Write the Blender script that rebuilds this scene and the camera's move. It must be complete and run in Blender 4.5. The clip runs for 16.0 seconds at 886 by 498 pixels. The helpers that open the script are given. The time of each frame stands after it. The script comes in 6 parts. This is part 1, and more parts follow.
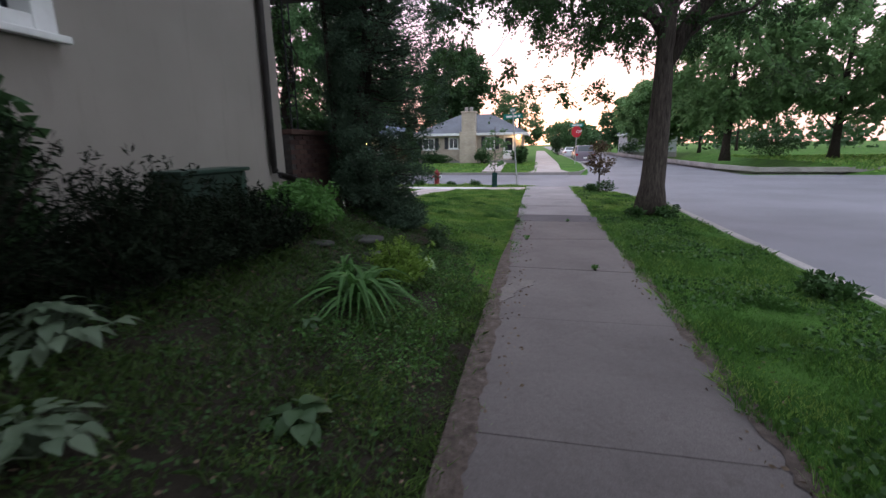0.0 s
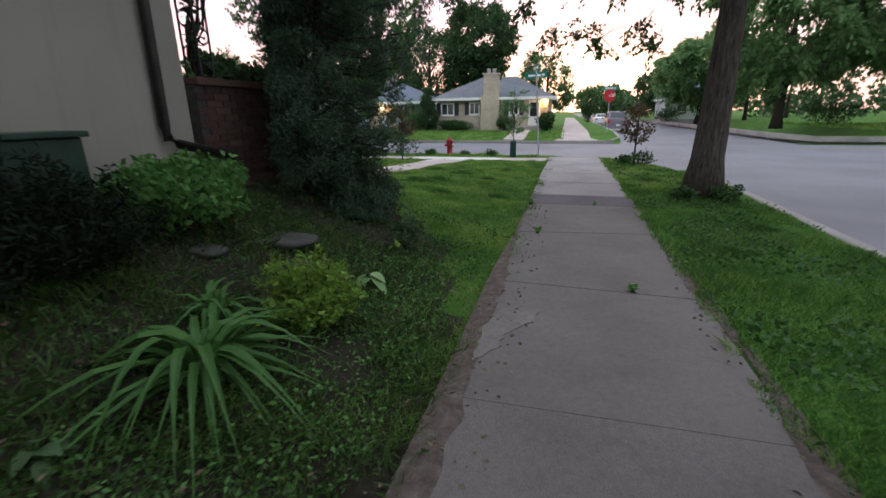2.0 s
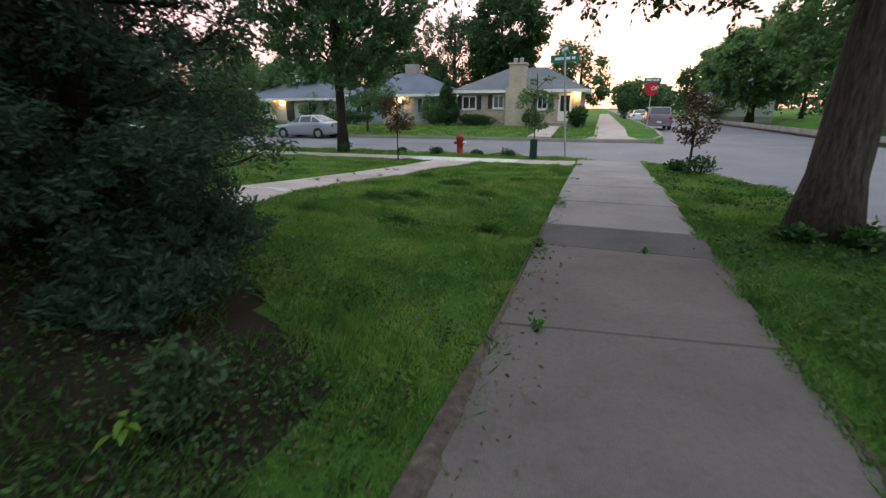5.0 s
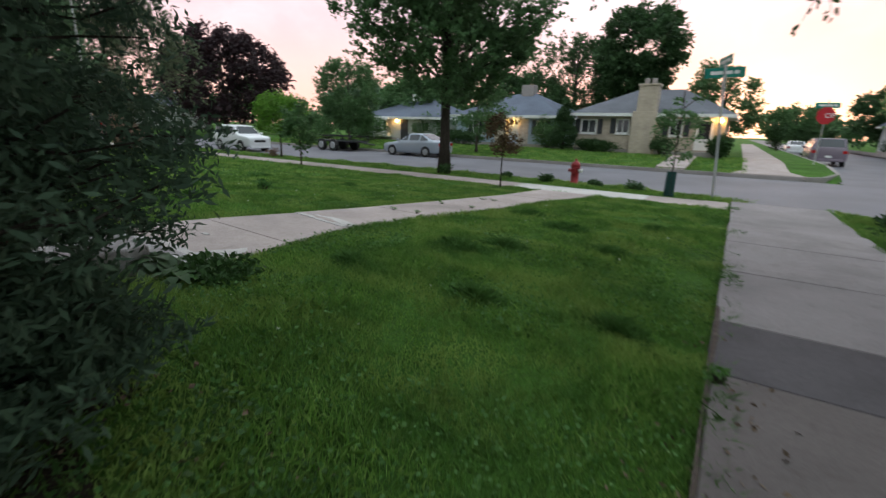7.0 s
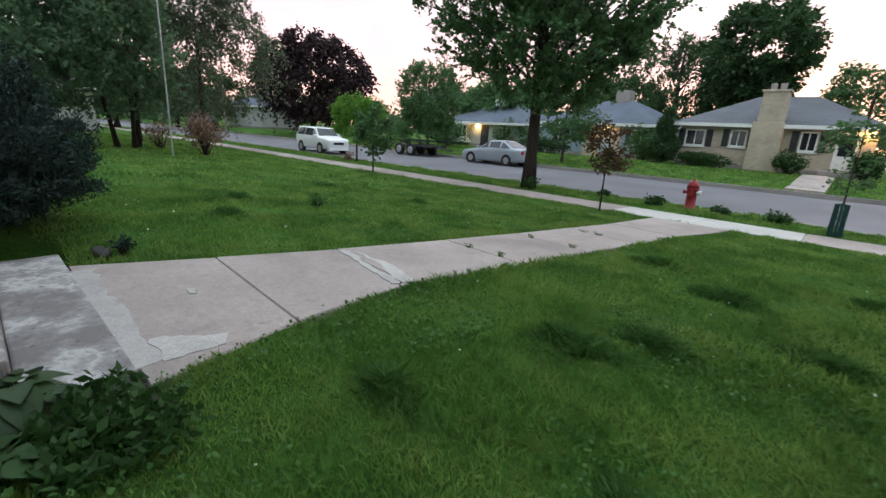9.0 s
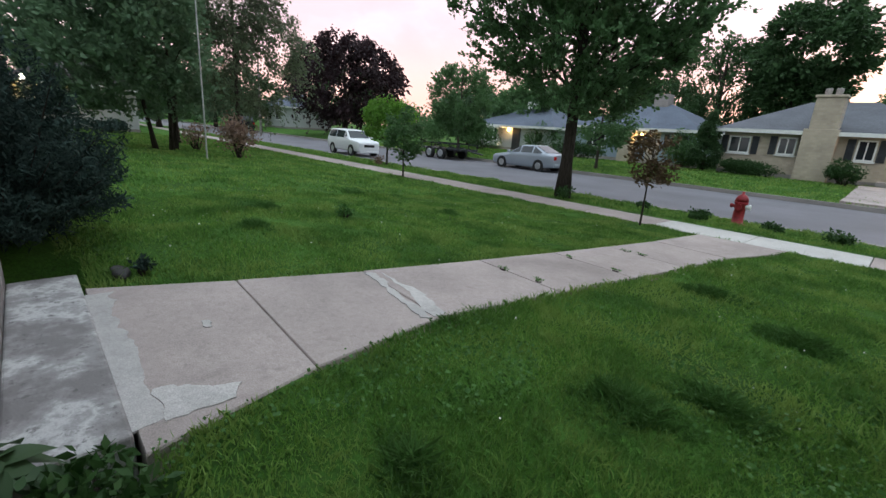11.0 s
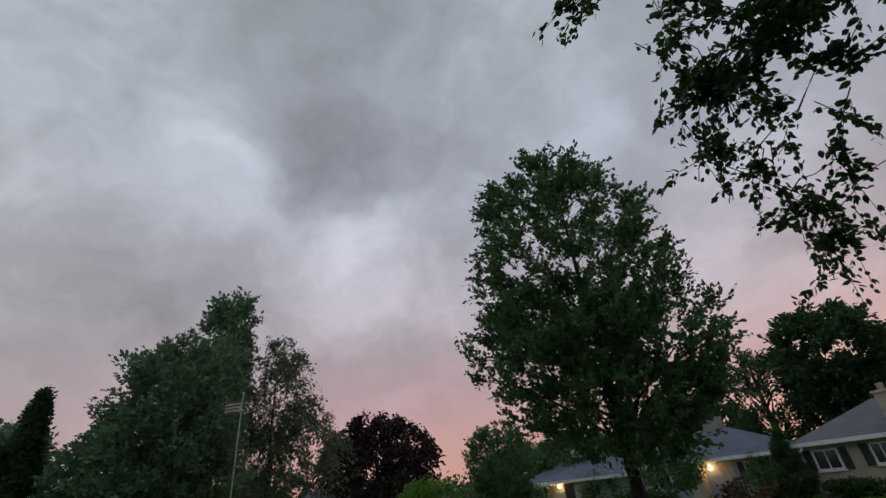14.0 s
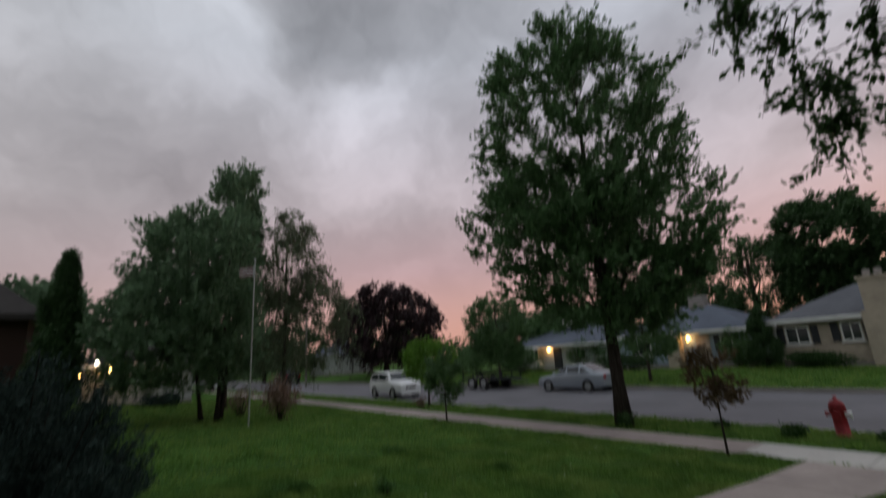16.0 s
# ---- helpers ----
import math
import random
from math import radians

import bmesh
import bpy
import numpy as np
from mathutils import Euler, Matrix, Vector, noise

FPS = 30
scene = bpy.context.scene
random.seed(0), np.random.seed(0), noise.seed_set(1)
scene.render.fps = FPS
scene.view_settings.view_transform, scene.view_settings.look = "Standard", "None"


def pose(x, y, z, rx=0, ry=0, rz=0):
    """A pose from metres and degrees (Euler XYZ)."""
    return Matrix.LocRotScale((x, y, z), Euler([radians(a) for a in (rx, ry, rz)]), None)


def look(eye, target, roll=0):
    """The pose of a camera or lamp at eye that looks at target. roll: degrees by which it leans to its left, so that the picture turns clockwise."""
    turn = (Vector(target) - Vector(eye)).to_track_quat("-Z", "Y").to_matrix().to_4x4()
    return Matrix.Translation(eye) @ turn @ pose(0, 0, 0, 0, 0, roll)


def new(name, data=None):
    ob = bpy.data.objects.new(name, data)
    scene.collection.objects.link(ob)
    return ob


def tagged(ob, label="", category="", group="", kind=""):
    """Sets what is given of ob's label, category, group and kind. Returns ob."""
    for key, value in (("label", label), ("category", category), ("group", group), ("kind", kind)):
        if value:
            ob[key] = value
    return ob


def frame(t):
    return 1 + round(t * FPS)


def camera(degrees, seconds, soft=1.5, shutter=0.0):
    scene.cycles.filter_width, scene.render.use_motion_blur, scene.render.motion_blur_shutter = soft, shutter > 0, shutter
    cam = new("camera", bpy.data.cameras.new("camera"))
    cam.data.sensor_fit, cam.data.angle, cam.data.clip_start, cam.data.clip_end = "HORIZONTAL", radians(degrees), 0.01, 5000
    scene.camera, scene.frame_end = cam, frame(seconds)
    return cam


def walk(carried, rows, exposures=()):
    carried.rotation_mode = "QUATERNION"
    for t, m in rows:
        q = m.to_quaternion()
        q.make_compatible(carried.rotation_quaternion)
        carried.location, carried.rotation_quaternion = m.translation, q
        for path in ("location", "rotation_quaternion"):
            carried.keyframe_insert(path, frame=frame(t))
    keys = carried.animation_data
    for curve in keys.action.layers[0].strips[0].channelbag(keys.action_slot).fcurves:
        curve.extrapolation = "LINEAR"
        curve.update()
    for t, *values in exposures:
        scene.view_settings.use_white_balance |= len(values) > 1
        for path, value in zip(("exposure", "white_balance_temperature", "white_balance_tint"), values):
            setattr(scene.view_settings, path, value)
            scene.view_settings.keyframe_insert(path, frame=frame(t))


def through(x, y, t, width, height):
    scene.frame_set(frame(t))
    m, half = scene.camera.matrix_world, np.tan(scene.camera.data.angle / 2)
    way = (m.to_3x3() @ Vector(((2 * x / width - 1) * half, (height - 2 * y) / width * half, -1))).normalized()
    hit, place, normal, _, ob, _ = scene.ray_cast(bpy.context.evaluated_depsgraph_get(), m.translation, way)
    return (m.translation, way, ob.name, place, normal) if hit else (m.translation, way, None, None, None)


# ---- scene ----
cam = camera(90.6, 16.0, soft=1.4, shutter=0.5)
PATH = [
    (0, (0.279, -1.448, 1.49), (-0.126, 0.456, 1.032), -0.8),
    (0.5, (0.331, -1.01, 1.441), (-0.018, 0.903, 0.974), 0.5),
    (1, (0.367, -0.539, 1.427), (0.087, 1.383, 0.95), -2.1),
    (1.5, (0.41, -0.069, 1.425), (-0.048, 1.811, 0.919), -0.5),
    (2, (0.412, 0.378, 1.393), (-0.094, 2.22, 0.8), -0.7),
    (2.5, (0.474, 0.843, 1.364), (-0.031, 2.657, 0.69), -2.7),
    (3, (0.484, 1.322, 1.396), (-0.04, 3.13, 0.721), 1.8),
    (5.5, (0.335, 3.575, 1.246), (-0.342, 5.361, 0.653), -1.1),
    (6, (0.216, 3.969, 1.222), (-0.561, 5.717, 0.641), -0.6),
    (6.5, (0.024, 4.362, 1.25), (-0.81, 6.09, 0.688), -0.7),
    (7, (-0.164, 4.794, 1.244), (-1.21, 6.413, 0.712), 1.8),
    (7.5, (-0.403, 5.161, 1.176), (-1.543, 6.719, 0.655), 2.1),
    (8, (-0.722, 5.595, 1.241), (-1.942, 7.116, 0.797), 0.0),
    (8.5, (-1.008, 5.929, 1.253), (-2.29, 7.391, 0.784), 0.9),
    (9, (-1.24, 6.043, 1.297), (-2.544, 7.465, 0.772), 3.2),
    (9.5, (-1.406, 6.127, 1.362), (-2.729, 7.516, 0.8), 3.6),
    (12, (-1.553, 6.288, 1.467), (-3.092, 7.519, 1.127), 1.4),
    (12.5, (-1.585, 6.344, 1.625), (-3.142, 7.587, 1.797), -1.9),
    (13, (-1.538, 6.387, 1.692), (-3.004, 7.596, 2.318), -5.5),
    (13.5, (-1.61, 6.342, 1.748), (-2.966, 7.506, 2.646), -6.4),
    (14, (-1.741, 6.282, 1.79), (-3.051, 7.429, 2.774), -6.3),
    (14.5, (-1.83, 6.246, 1.816), (-3.12, 7.384, 2.836), -5.8),
    (15, (-1.869, 6.195, 1.815), (-3.149, 7.337, 2.844), -5.5),
    (15.5, (-1.783, 6.23, 1.778), (-3.107, 7.389, 2.727), -4.9),
    (16, (-1.582, 6.375, 1.716), (-3.099, 7.587, 2.192), -3.7),
]
walk(cam, [(t, look(eye, target, roll)) for t, eye, target, roll in PATH], exposures=((0.0, 1.95, 6000, 16), (1.0, 1.9, 6100, 13), (2.0, 1.92, 6200, 10), (3.0, 1.72, 6250, 9), (5.5, 1.75, 6350, 5), (6.5, 1.85, 6400, 3), (7.0, 1.58, 6350, 4), (7.5, 1.42, 6350, 4), (8.0, 1.65, 6250, 4), (8.5, 1.45, 6200, 4), (9.0, 1.8, 6200, 4), (9.7, 1.75, 6200, 4), (12.0, 1.35, 5950, 6), (12.5, 0.78, 5850, 7), (13.0, 0.38, 5850, 8), (14.0, 0.22, 6350, 9), (15.5, 0.22, 6550, 9), (16.0, 0.3, 6650, 10)))

# world: overcast dusk, warm low in the north
SKY_GAIN = 1.0
world = bpy.data.worlds.new("dusk")
scene.world = world
world.use_nodes = True
WN, WL = world.node_tree.nodes, world.node_tree.links
WN.clear()


def wnode(kind, **kw):
    n = WN.new(kind)
    for k, v in kw.items():
        n.inputs[k].default_value = v
    return n


def wmath(op, a, b=None, clamp=False):
    n = WN.new("ShaderNodeMath")
    n.operation, n.use_clamp = op, clamp
    for i, v in enumerate((a, b)):
        if v is None:
            continue
        if isinstance(v, (int, float)):
            n.inputs[i].default_value = v
        else:
            WL.new(v, n.inputs[i])
    return n.outputs[0]


def wramp(fac, stops):
    n = WN.new("ShaderNodeValToRGB")
    el = n.color_ramp.elements
    el[0].position, el[0].color = stops[0][0], (*stops[0][1], 1)
    el[1].position, el[1].color = stops[-1][0], (*stops[-1][1], 1)
    for p, c in stops[1:-1]:
        e = el.new(p)
        e.color = (*c, 1)
    WL.new(fac, n.inputs[0])
    return n.outputs[0]


def wmix(fac, a, b, mode="MIX"):
    n = WN.new("ShaderNodeMix")
    n.data_type, n.blend_type, n.clamp_result = "RGBA", mode, False
    for sock, v in ((n.inputs[0], fac), (n.inputs[6], a), (n.inputs[7], b)):
        if isinstance(v, (int, float)):
            sock.default_value = v
        elif isinstance(v, tuple):
            sock.default_value = (*v, 1)
        else:
            WL.new(v, sock)
    return n.outputs[2]


tc = WN.new("ShaderNodeTexCoord")
sep = WN.new("ShaderNodeSeparateXYZ")
WL.new(tc.outputs["Generated"], sep.inputs[0])
sx, sy, sz = sep.outputs
up = wmath("MAXIMUM", sz, 0.0)
# overcast: broad soft billows, then finer wisps
warp = wnode("ShaderNodeTexNoise", Scale=3.2, Detail=4.0, Roughness=0.6)
WL.new(tc.outputs["Generated"], warp.inputs["Vector"])


def wvec(op, a, b):
    n = WN.new("ShaderNodeVectorMath")
    n.operation = op
    for i, v in enumerate((a, b)):
        if isinstance(v, tuple):
            n.inputs[i].default_value = v
        else:
            WL.new(v, n.inputs[i])
    return n.outputs["Value"] if op == "DOT_PRODUCT" else n.outputs[0]


bent = wvec("ADD", tc.outputs["Generated"], wvec("MULTIPLY", wvec("SUBTRACT", warp.outputs["Color"], (0.5, 0.5, 0.5)), (0.30, 0.30, 0.30)))
unit = WN.new("ShaderNodeVectorMath")
unit.operation = "NORMALIZE"
WL.new(bent, unit.inputs[0])
bent = unit.outputs[0]
stretched = wvec("MULTIPLY", bent, (1.0, 1.0, 1.5))
clouds = wnode("ShaderNodeTexNoise", Scale=2.0, Detail=6.0, Roughness=0.52, Distortion=0.0)
WL.new(stretched, clouds.inputs["Vector"])
wisps = wnode("ShaderNodeTexNoise", Scale=6.5, Detail=5.0, Roughness=0.55, Distortion=0.1)
WL.new(stretched, wisps.inputs["Vector"])
cl = wmath("ADD", wmath("MULTIPLY", clouds.outputs[0], 0.68), wmath("MULTIPLY", wisps.outputs[0], 0.32))
# thinner and thicker parts of the cloud deck: direction, tightness, gain
for d, tight, gain in (((-0.81, -0.12, 0.57), 45, 0.10), ((-0.80, 0.16, 0.58), 160, 0.15), ((-0.75, 0.42, 0.51), 110, 0.22), ((-0.64, -0.04, 0.77), 40, 0.05),
                       ((-0.70, 0.25, 0.67), 90, -0.15), ((-0.45, 0.41, 0.79), 30, -0.07), ((-0.91, -0.11, 0.40), 60, -0.07), ((-0.93, 0.06, 0.36), 60, -0.05)):
    lobe = wmath("POWER", wmath("MAXIMUM", wvec("DOT_PRODUCT", bent, d), 0.0), float(tight))
    cl = wmath("ADD", cl, wmath("MULTIPLY", wmath("MINIMUM", lobe, 1.3), gain))
shade = wramp(cl, [(0.30, (0.62, 0.62, 0.63)), (0.5, (0.98, 0.98, 0.99)), (0.75, (1.62, 1.64, 1.67))])
base = wramp(up, [(0.0, (0.52, 0.268, 0.218)), (0.08, (0.485, 0.272, 0.25)), (0.19, (0.395, 0.268, 0.285)),
                  (0.32, (0.345, 0.295, 0.32)), (0.6, (0.312, 0.325, 0.37)), (0.86, (0.312, 0.33, 0.37)), (0.93, (0.64, 0.69, 0.73)), (1.0, (1.0, 1.11, 1.13))])
# away from the afterglow the low sky is plain grey
plain = wramp(up, [(0.0, (0.28, 0.28, 0.29)), (0.3, (0.31, 0.32, 0.33)), (0.86, (0.36, 0.38, 0.40)), (0.93, (0.64, 0.69, 0.73)), (1.0, (1.0, 1.11, 1.13))])
toward = wmath("ADD", wmath("MULTIPLY", sy, 0.86), wmath("MULTIPLY", sx, -0.42))
warm = wmath("MULTIPLY", wmath("ADD", toward, 0.35), 0.85, clamp=True)
sky = wmix(warm, plain, base)
sky = wmix(wmath("MULTIPLY", wmath("MULTIPLY", up, 3.2, clamp=True), 1.0, clamp=True), sky, wmix(1.0, sky, shade, "MULTIPLY"))
# afterglow over the far end of the street
glowdot = wmath("ADD", wmath("MULTIPLY", sy, 0.998), wmath("MULTIPLY", sx, 0.03))
glow = wmath("POWER", wmath("MAXIMUM", glowdot, 0.0), 80.0)
glow = wmath("MULTIPLY", glow, wmath("POWER", wmath("SUBTRACT", 1.0, up, clamp=True), 5.0))
sky = wmix(1.0, sky, wmix(glow, (0.0, 0.0, 0.0), (0.62, 0.32, 0.22)), "ADD")
air = WN.new("ShaderNodeTexSky")
air.sky_type, air.sun_disc, air.sun_elevation, air.sun_rotation = "NISHITA", False, radians(2.0), radians(2.0)
bg = WN.new("ShaderNodeBackground")
WL.new(sky, bg.inputs[0])
bg.inputs[1].default_value = SKY_GAIN
bg_air = WN.new("ShaderNodeBackground")
WL.new(air.outputs[0], bg_air.inputs[0])
bg_air.inputs[1].default_value = 0.012
both = WN.new("ShaderNodeAddShader")
WL.new(bg.outputs[0], both.inputs[0])
WL.new(bg_air.outputs[0], both.inputs[1])
wout = WN.new("ShaderNodeOutputWorld")
WL.new(both.outputs[0], wout.inputs[0])

# the last sun, spread by cloud
sun = new("sun", bpy.data.lights.new("sun", "SUN"))
sun.data.energy, sun.data.angle, sun.data.color = 0.12, radians(35), (1.0, 0.72, 0.55)
sun.matrix_world = look((0, 60, 14), (0, 0, 0))


# ---- materials ----
class Mat:
    """A node material with a few shorthand nodes."""

    def __init__(self, name, rough=0.8, metal=0.0, spec=0.3):
        self.m = bpy.data.materials.new(name)
        self.m.use_nodes = True
        self.n, self.l = self.m.node_tree.nodes, self.m.node_tree.links
        self.p = self.n["Principled BSDF"]
        self.p.inputs["Roughness"].default_value = rough
        self.p.inputs["Metallic"].default_value = metal
        self.p.inputs["Specular IOR Level"].default_value = spec
        self.co = self.n.new("ShaderNodeTexCoord").outputs["Object"]
        self.world = self.n.new("ShaderNodeNewGeometry").outputs["Position"]

    def noise(self, scale, detail=4.0, rough=0.55, at=None, stretch=None):
        vec = at or self.world
        if stretch:
            mp = self.n.new("ShaderNodeMapping")
            mp.inputs["Scale"].default_value = stretch
            self.l.new(vec, mp.inputs[0])
            vec = mp.outputs[0]
        t = self.n.new("ShaderNodeTexNoise")
        t.inputs["Scale"].default_value, t.inputs["Detail"].default_value, t.inputs["Roughness"].default_value = scale, detail, rough
        self.l.new(vec, t.inputs["Vector"])
        return t.outputs[0]

    def ramp(self, fac, stops):
        r = self.n.new("ShaderNodeValToRGB")
        el = r.color_ramp.elements
        el[0].position, el[0].color = stops[0][0], (*stops[0][1], 1)
        el[1].position, el[1].color = stops[-1][0], (*stops[-1][1], 1)
        for p, c in stops[1:-1]:
            el.new(p).color = (*c, 1)
        self.l.new(fac, r.inputs[0])
        return r.outputs[0]

    def mix(self, fac, a, b, mode="MIX"):
        n = self.n.new("ShaderNodeMix")
        n.data_type, n.blend_type = "RGBA", mode
        for s, v in ((n.inputs[0], fac), (n.inputs[6], a), (n.inputs[7], b)):
            if isinstance(v, (int, float)):
                s.default_value = v
            elif isinstance(v, tuple):
                s.default_value = (*v, 1)
            else:
                self.l.new(v, s)
        return n.outputs[2]

    def color(self, c):
        if isinstance(c, tuple):
            self.p.inputs["Base Color"].default_value = (*c, 1)
        else:
            self.l.new(c, self.p.inputs["Base Color"])
        return self

    def bump(self, h, strength=0.3, dist=0.01):
        b = self.n.new("ShaderNodeBump")
        b.inputs["Strength"].default_value, b.inputs["Distance"].default_value = strength, dist
        self.l.new(h, b.inputs["Height"])
        self.l.new(b.outputs[0], self.p.inputs["Normal"])
        return self

    def island(self):
        return self.n.new("ShaderNodeNewGeometry").outputs["Random Per Island"]

    def rand(self):
        return self.n.new("ShaderNodeObjectInfo").outputs["Random"]


def plain_mat(name, c, rough=0.6, metal=0.0, vary=0.18, scale=6.0, bump=0.1, spec=0.3):
    m = Mat(name, rough, metal, spec)
    lo, hi = tuple(v * (1 - vary) for v in c), tuple(min(1.0, v * (1 + vary)) for v in c)
    m.color(m.ramp(m.noise(scale), [(0.35, lo), (0.65, hi)]))
    m.bump(m.noise(scale * 9), bump, 0.004)
    return m.m


def leaf_mat(name, a, b, through=0.35, rough=0.55, spec=0.22):
    """Leaves that differ one by one and let light through."""
    m = Mat(name, rough, 0.0, spec)
    col = m.mix(m.noise(0.9, 2.0), m.ramp(m.island(), [(0.0, a), (1.0, b)]), tuple(0.5 * (x + y) * 0.72 for x, y in zip(a, b)))
    m.color(col)
    tr = m.n.new("ShaderNodeBsdfTranslucent")
    m.l.new(col, tr.inputs[0])
    mx = m.n.new("ShaderNodeMixShader")
    mx.inputs[0].default_value = through
    m.l.new(m.p.outputs[0], mx.inputs[1])
    m.l.new(tr.outputs[0], mx.inputs[2])
    m.l.new(mx.outputs[0], m.n["Material Output"].inputs[0])
    return m.m


def concrete_mat(name, base, dirt, scale=1.0, vary=True):
    m = Mat(name, 0.9, 0.0, 0.2)
    big = m.noise(0.9 * scale, 5, 0.62)
    c = m.ramp(big, [(0.3, tuple(v * 0.72 for v in base)), (0.52, base), (0.72, tuple(min(1, v * 1.16) for v in base))])
    grit = m.noise(150, 3, 0.7)
    c = m.mix(0.24, c, m.ramp(m.noise(26, 6, 0.75), [(0.36, (0.26, 0.25, 0.24)), (0.5, (0.5, 0.5, 0.5)), (0.66, (0.72, 0.72, 0.73))]), "OVERLAY")
    c = m.mix(0.45, c, m.ramp(grit, [(0.35, (0.25, 0.25, 0.25)), (0.65, (0.75, 0.75, 0.75))]), "OVERLAY")
    spots = m.noise(7 * scale, 6, 0.7)
    c = m.mix(m.ramp(spots, [(0.56, (0, 0, 0)), (0.72, (0.55, 0.55, 0.55))]), c, dirt)
    if vary:
        c = m.mix(m.ramp(m.rand(), [(0.0, (0, 0, 0)), (1.0, (0.35, 0.35, 0.35))]), c, tuple(v * 0.7 for v in base))
    m.color(c)
    m.bump(grit, 0.35, 0.004)
    return m.m


# near slabs hold the street tree's shade in their colour, far slabs don't
M_CONCRETE = concrete_mat("shaded_sidewalk_concrete", (0.128, 0.112, 0.110), (0.072, 0.060, 0.056))
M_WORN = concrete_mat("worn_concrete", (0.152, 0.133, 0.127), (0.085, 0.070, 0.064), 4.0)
M_CONCRETE_FAR = concrete_mat("unshaded_concrete", (0.25, 0.228, 0.232), (0.14, 0.125, 0.12))
M_WALKWAY = concrete_mat("walkway_concrete", (0.385, 0.328, 0.312), (0.21, 0.18, 0.165))
M_PALE = concrete_mat("pale_concrete", (0.55, 0.53, 0.51), (0.36, 0.34, 0.32))
m = Mat("worn_painted_step", 0.85, 0.0, 0.25)
c = m.ramp(m.noise(2.6, 7, 0.68), [(0.40, (0.20, 0.185, 0.185)), (0.50, (0.30, 0.285, 0.285)), (0.56, (0.50, 0.485, 0.485)), (0.62, (0.30, 0.285, 0.285)), (0.70, (0.46, 0.45, 0.45))])
c = m.mix(m.ramp(m.noise(22, 5, 0.7), [(0.58, (0, 0, 0)), (0.66, (0.8, 0.8, 0.8))]), c, (0.13, 0.12, 0.12))
m.color(c).bump(m.noise(30, 6, 0.7), 0.5, 0.012)
M_STEP = m.m
M_KERB = concrete_mat("kerb_concrete", (0.31, 0.285, 0.275), (0.2, 0.19, 0.17))
M_PATCH = concrete_mat("patch_asphalt", (0.095, 0.088, 0.095), (0.06, 0.055, 0.058), 2.0)
M_REPAIR = concrete_mat("repair_mortar", (0.47, 0.445, 0.435), (0.38, 0.36, 0.34), 3.0)

m = Mat("asphalt", 0.74, 0.0, 0.35)
grit = m.noise(120, 3, 0.7)
c = m.ramp(m.noise(0.35, 5, 0.6), [(0.3, (0.112, 0.110, 0.124)), (0.7, (0.165, 0.161, 0.182))])
c = m.mix(0.4, c, m.ramp(grit, [(0.3, (0.3, 0.3, 0.3)), (0.7, (0.7, 0.7, 0.7))]), "OVERLAY")
m.color(c).bump(grit, 0.4, 0.006)
M_ASPHALT = m.m

m = Mat("lawn_ground", 0.95, 0.0, 0.1)
c = m.ramp(m.noise(0.8, 6, 0.65), [(0.3, (0.034, 0.085, 0.014)), (0.5, (0.060, 0.145, 0.022)), (0.7, (0.095, 0.21, 0.034))])
c = m.mix(m.ramp(m.noise(45, 4, 0.7), [(0.4, (0, 0, 0)), (0.7, (0.7, 0.7, 0.7))]), c, (0.028, 0.045, 0.014))
m.color(c).bump(m.noise(60, 4, 0.7), 0.8, 0.03)
M_LAWN = m.m

m = Mat("garden_soil", 0.97, 0.0, 0.1)
c = m.ramp(m.noise(3.0, 6, 0.65), [(0.3, (0.016, 0.013, 0.010)), (0.6, (0.030, 0.025, 0.019)), (0.75, (0.022, 0.028, 0.013))])
c = m.mix(m.ramp(m.noise(60, 4, 0.75), [(0.5, (0, 0, 0)), (0.75, (0.6, 0.6, 0.6))]), c, (0.060, 0.049, 0.039))
m.color(c).bump(m.noise(35, 5, 0.7), 0.8, 0.03)
M_SOIL = m.m

m = Mat("dry_dirt", 0.97, 0.0, 0.1)
c = m.ramp(m.noise(14, 6, 0.7), [(0.35, (0.062, 0.048, 0.042)), (0.55, (0.105, 0.084, 0.074)), (0.7, (0.16, 0.135, 0.12))])
m.color(c).bump(m.noise(50, 5, 0.7), 0.8, 0.02)
M_DIRT = m.m

m = Mat("grass_blades", 0.55, 0.0, 0.25)
c = m.ramp(m.island(), [(0.0, (0.110, 0.230, 0.040)), (0.6, (0.178, 0.335, 0.062)), (1.0, (0.28, 0.41, 0.11))])
c = m.mix(m.ramp(m.noise(1.6, 5, 0.62), [(0.38, (0.0, 0.0, 0.0)), (0.62, (0.85, 0.85, 0.85))]), c, (0.070, 0.165, 0.034))
c = m.mix(m.ramp(m.noise(1.25, 4, 0.6, stretch=(1, 1, 0.2)), [(0.47, (0, 0, 0)), (0.60, (0.65, 0.65, 0.65))]), c, (0.28, 0.385, 0.10))
m.color(c)
tr = m.n.new("ShaderNodeBsdfTranslucent")
m.l.new(c, tr.inputs[0])
mx = m.n.new("ShaderNodeMixShader")
mx.inputs[0].default_value = 0.4
m.l.new(m.p.outputs[0], mx.inputs[1])
m.l.new(tr.outputs[0], mx.inputs[2])
m.l.new(mx.outputs[0], m.n["Material Output"].inputs[0])
M_BLADE = m.m
# bed weeds, their green lowered to hold the shade of house and yews
M_BLADE_DIMMED = leaf_mat("dimmed_ground_cover", (0.048, 0.10, 0.024), (0.105, 0.17, 0.045), 0.3)

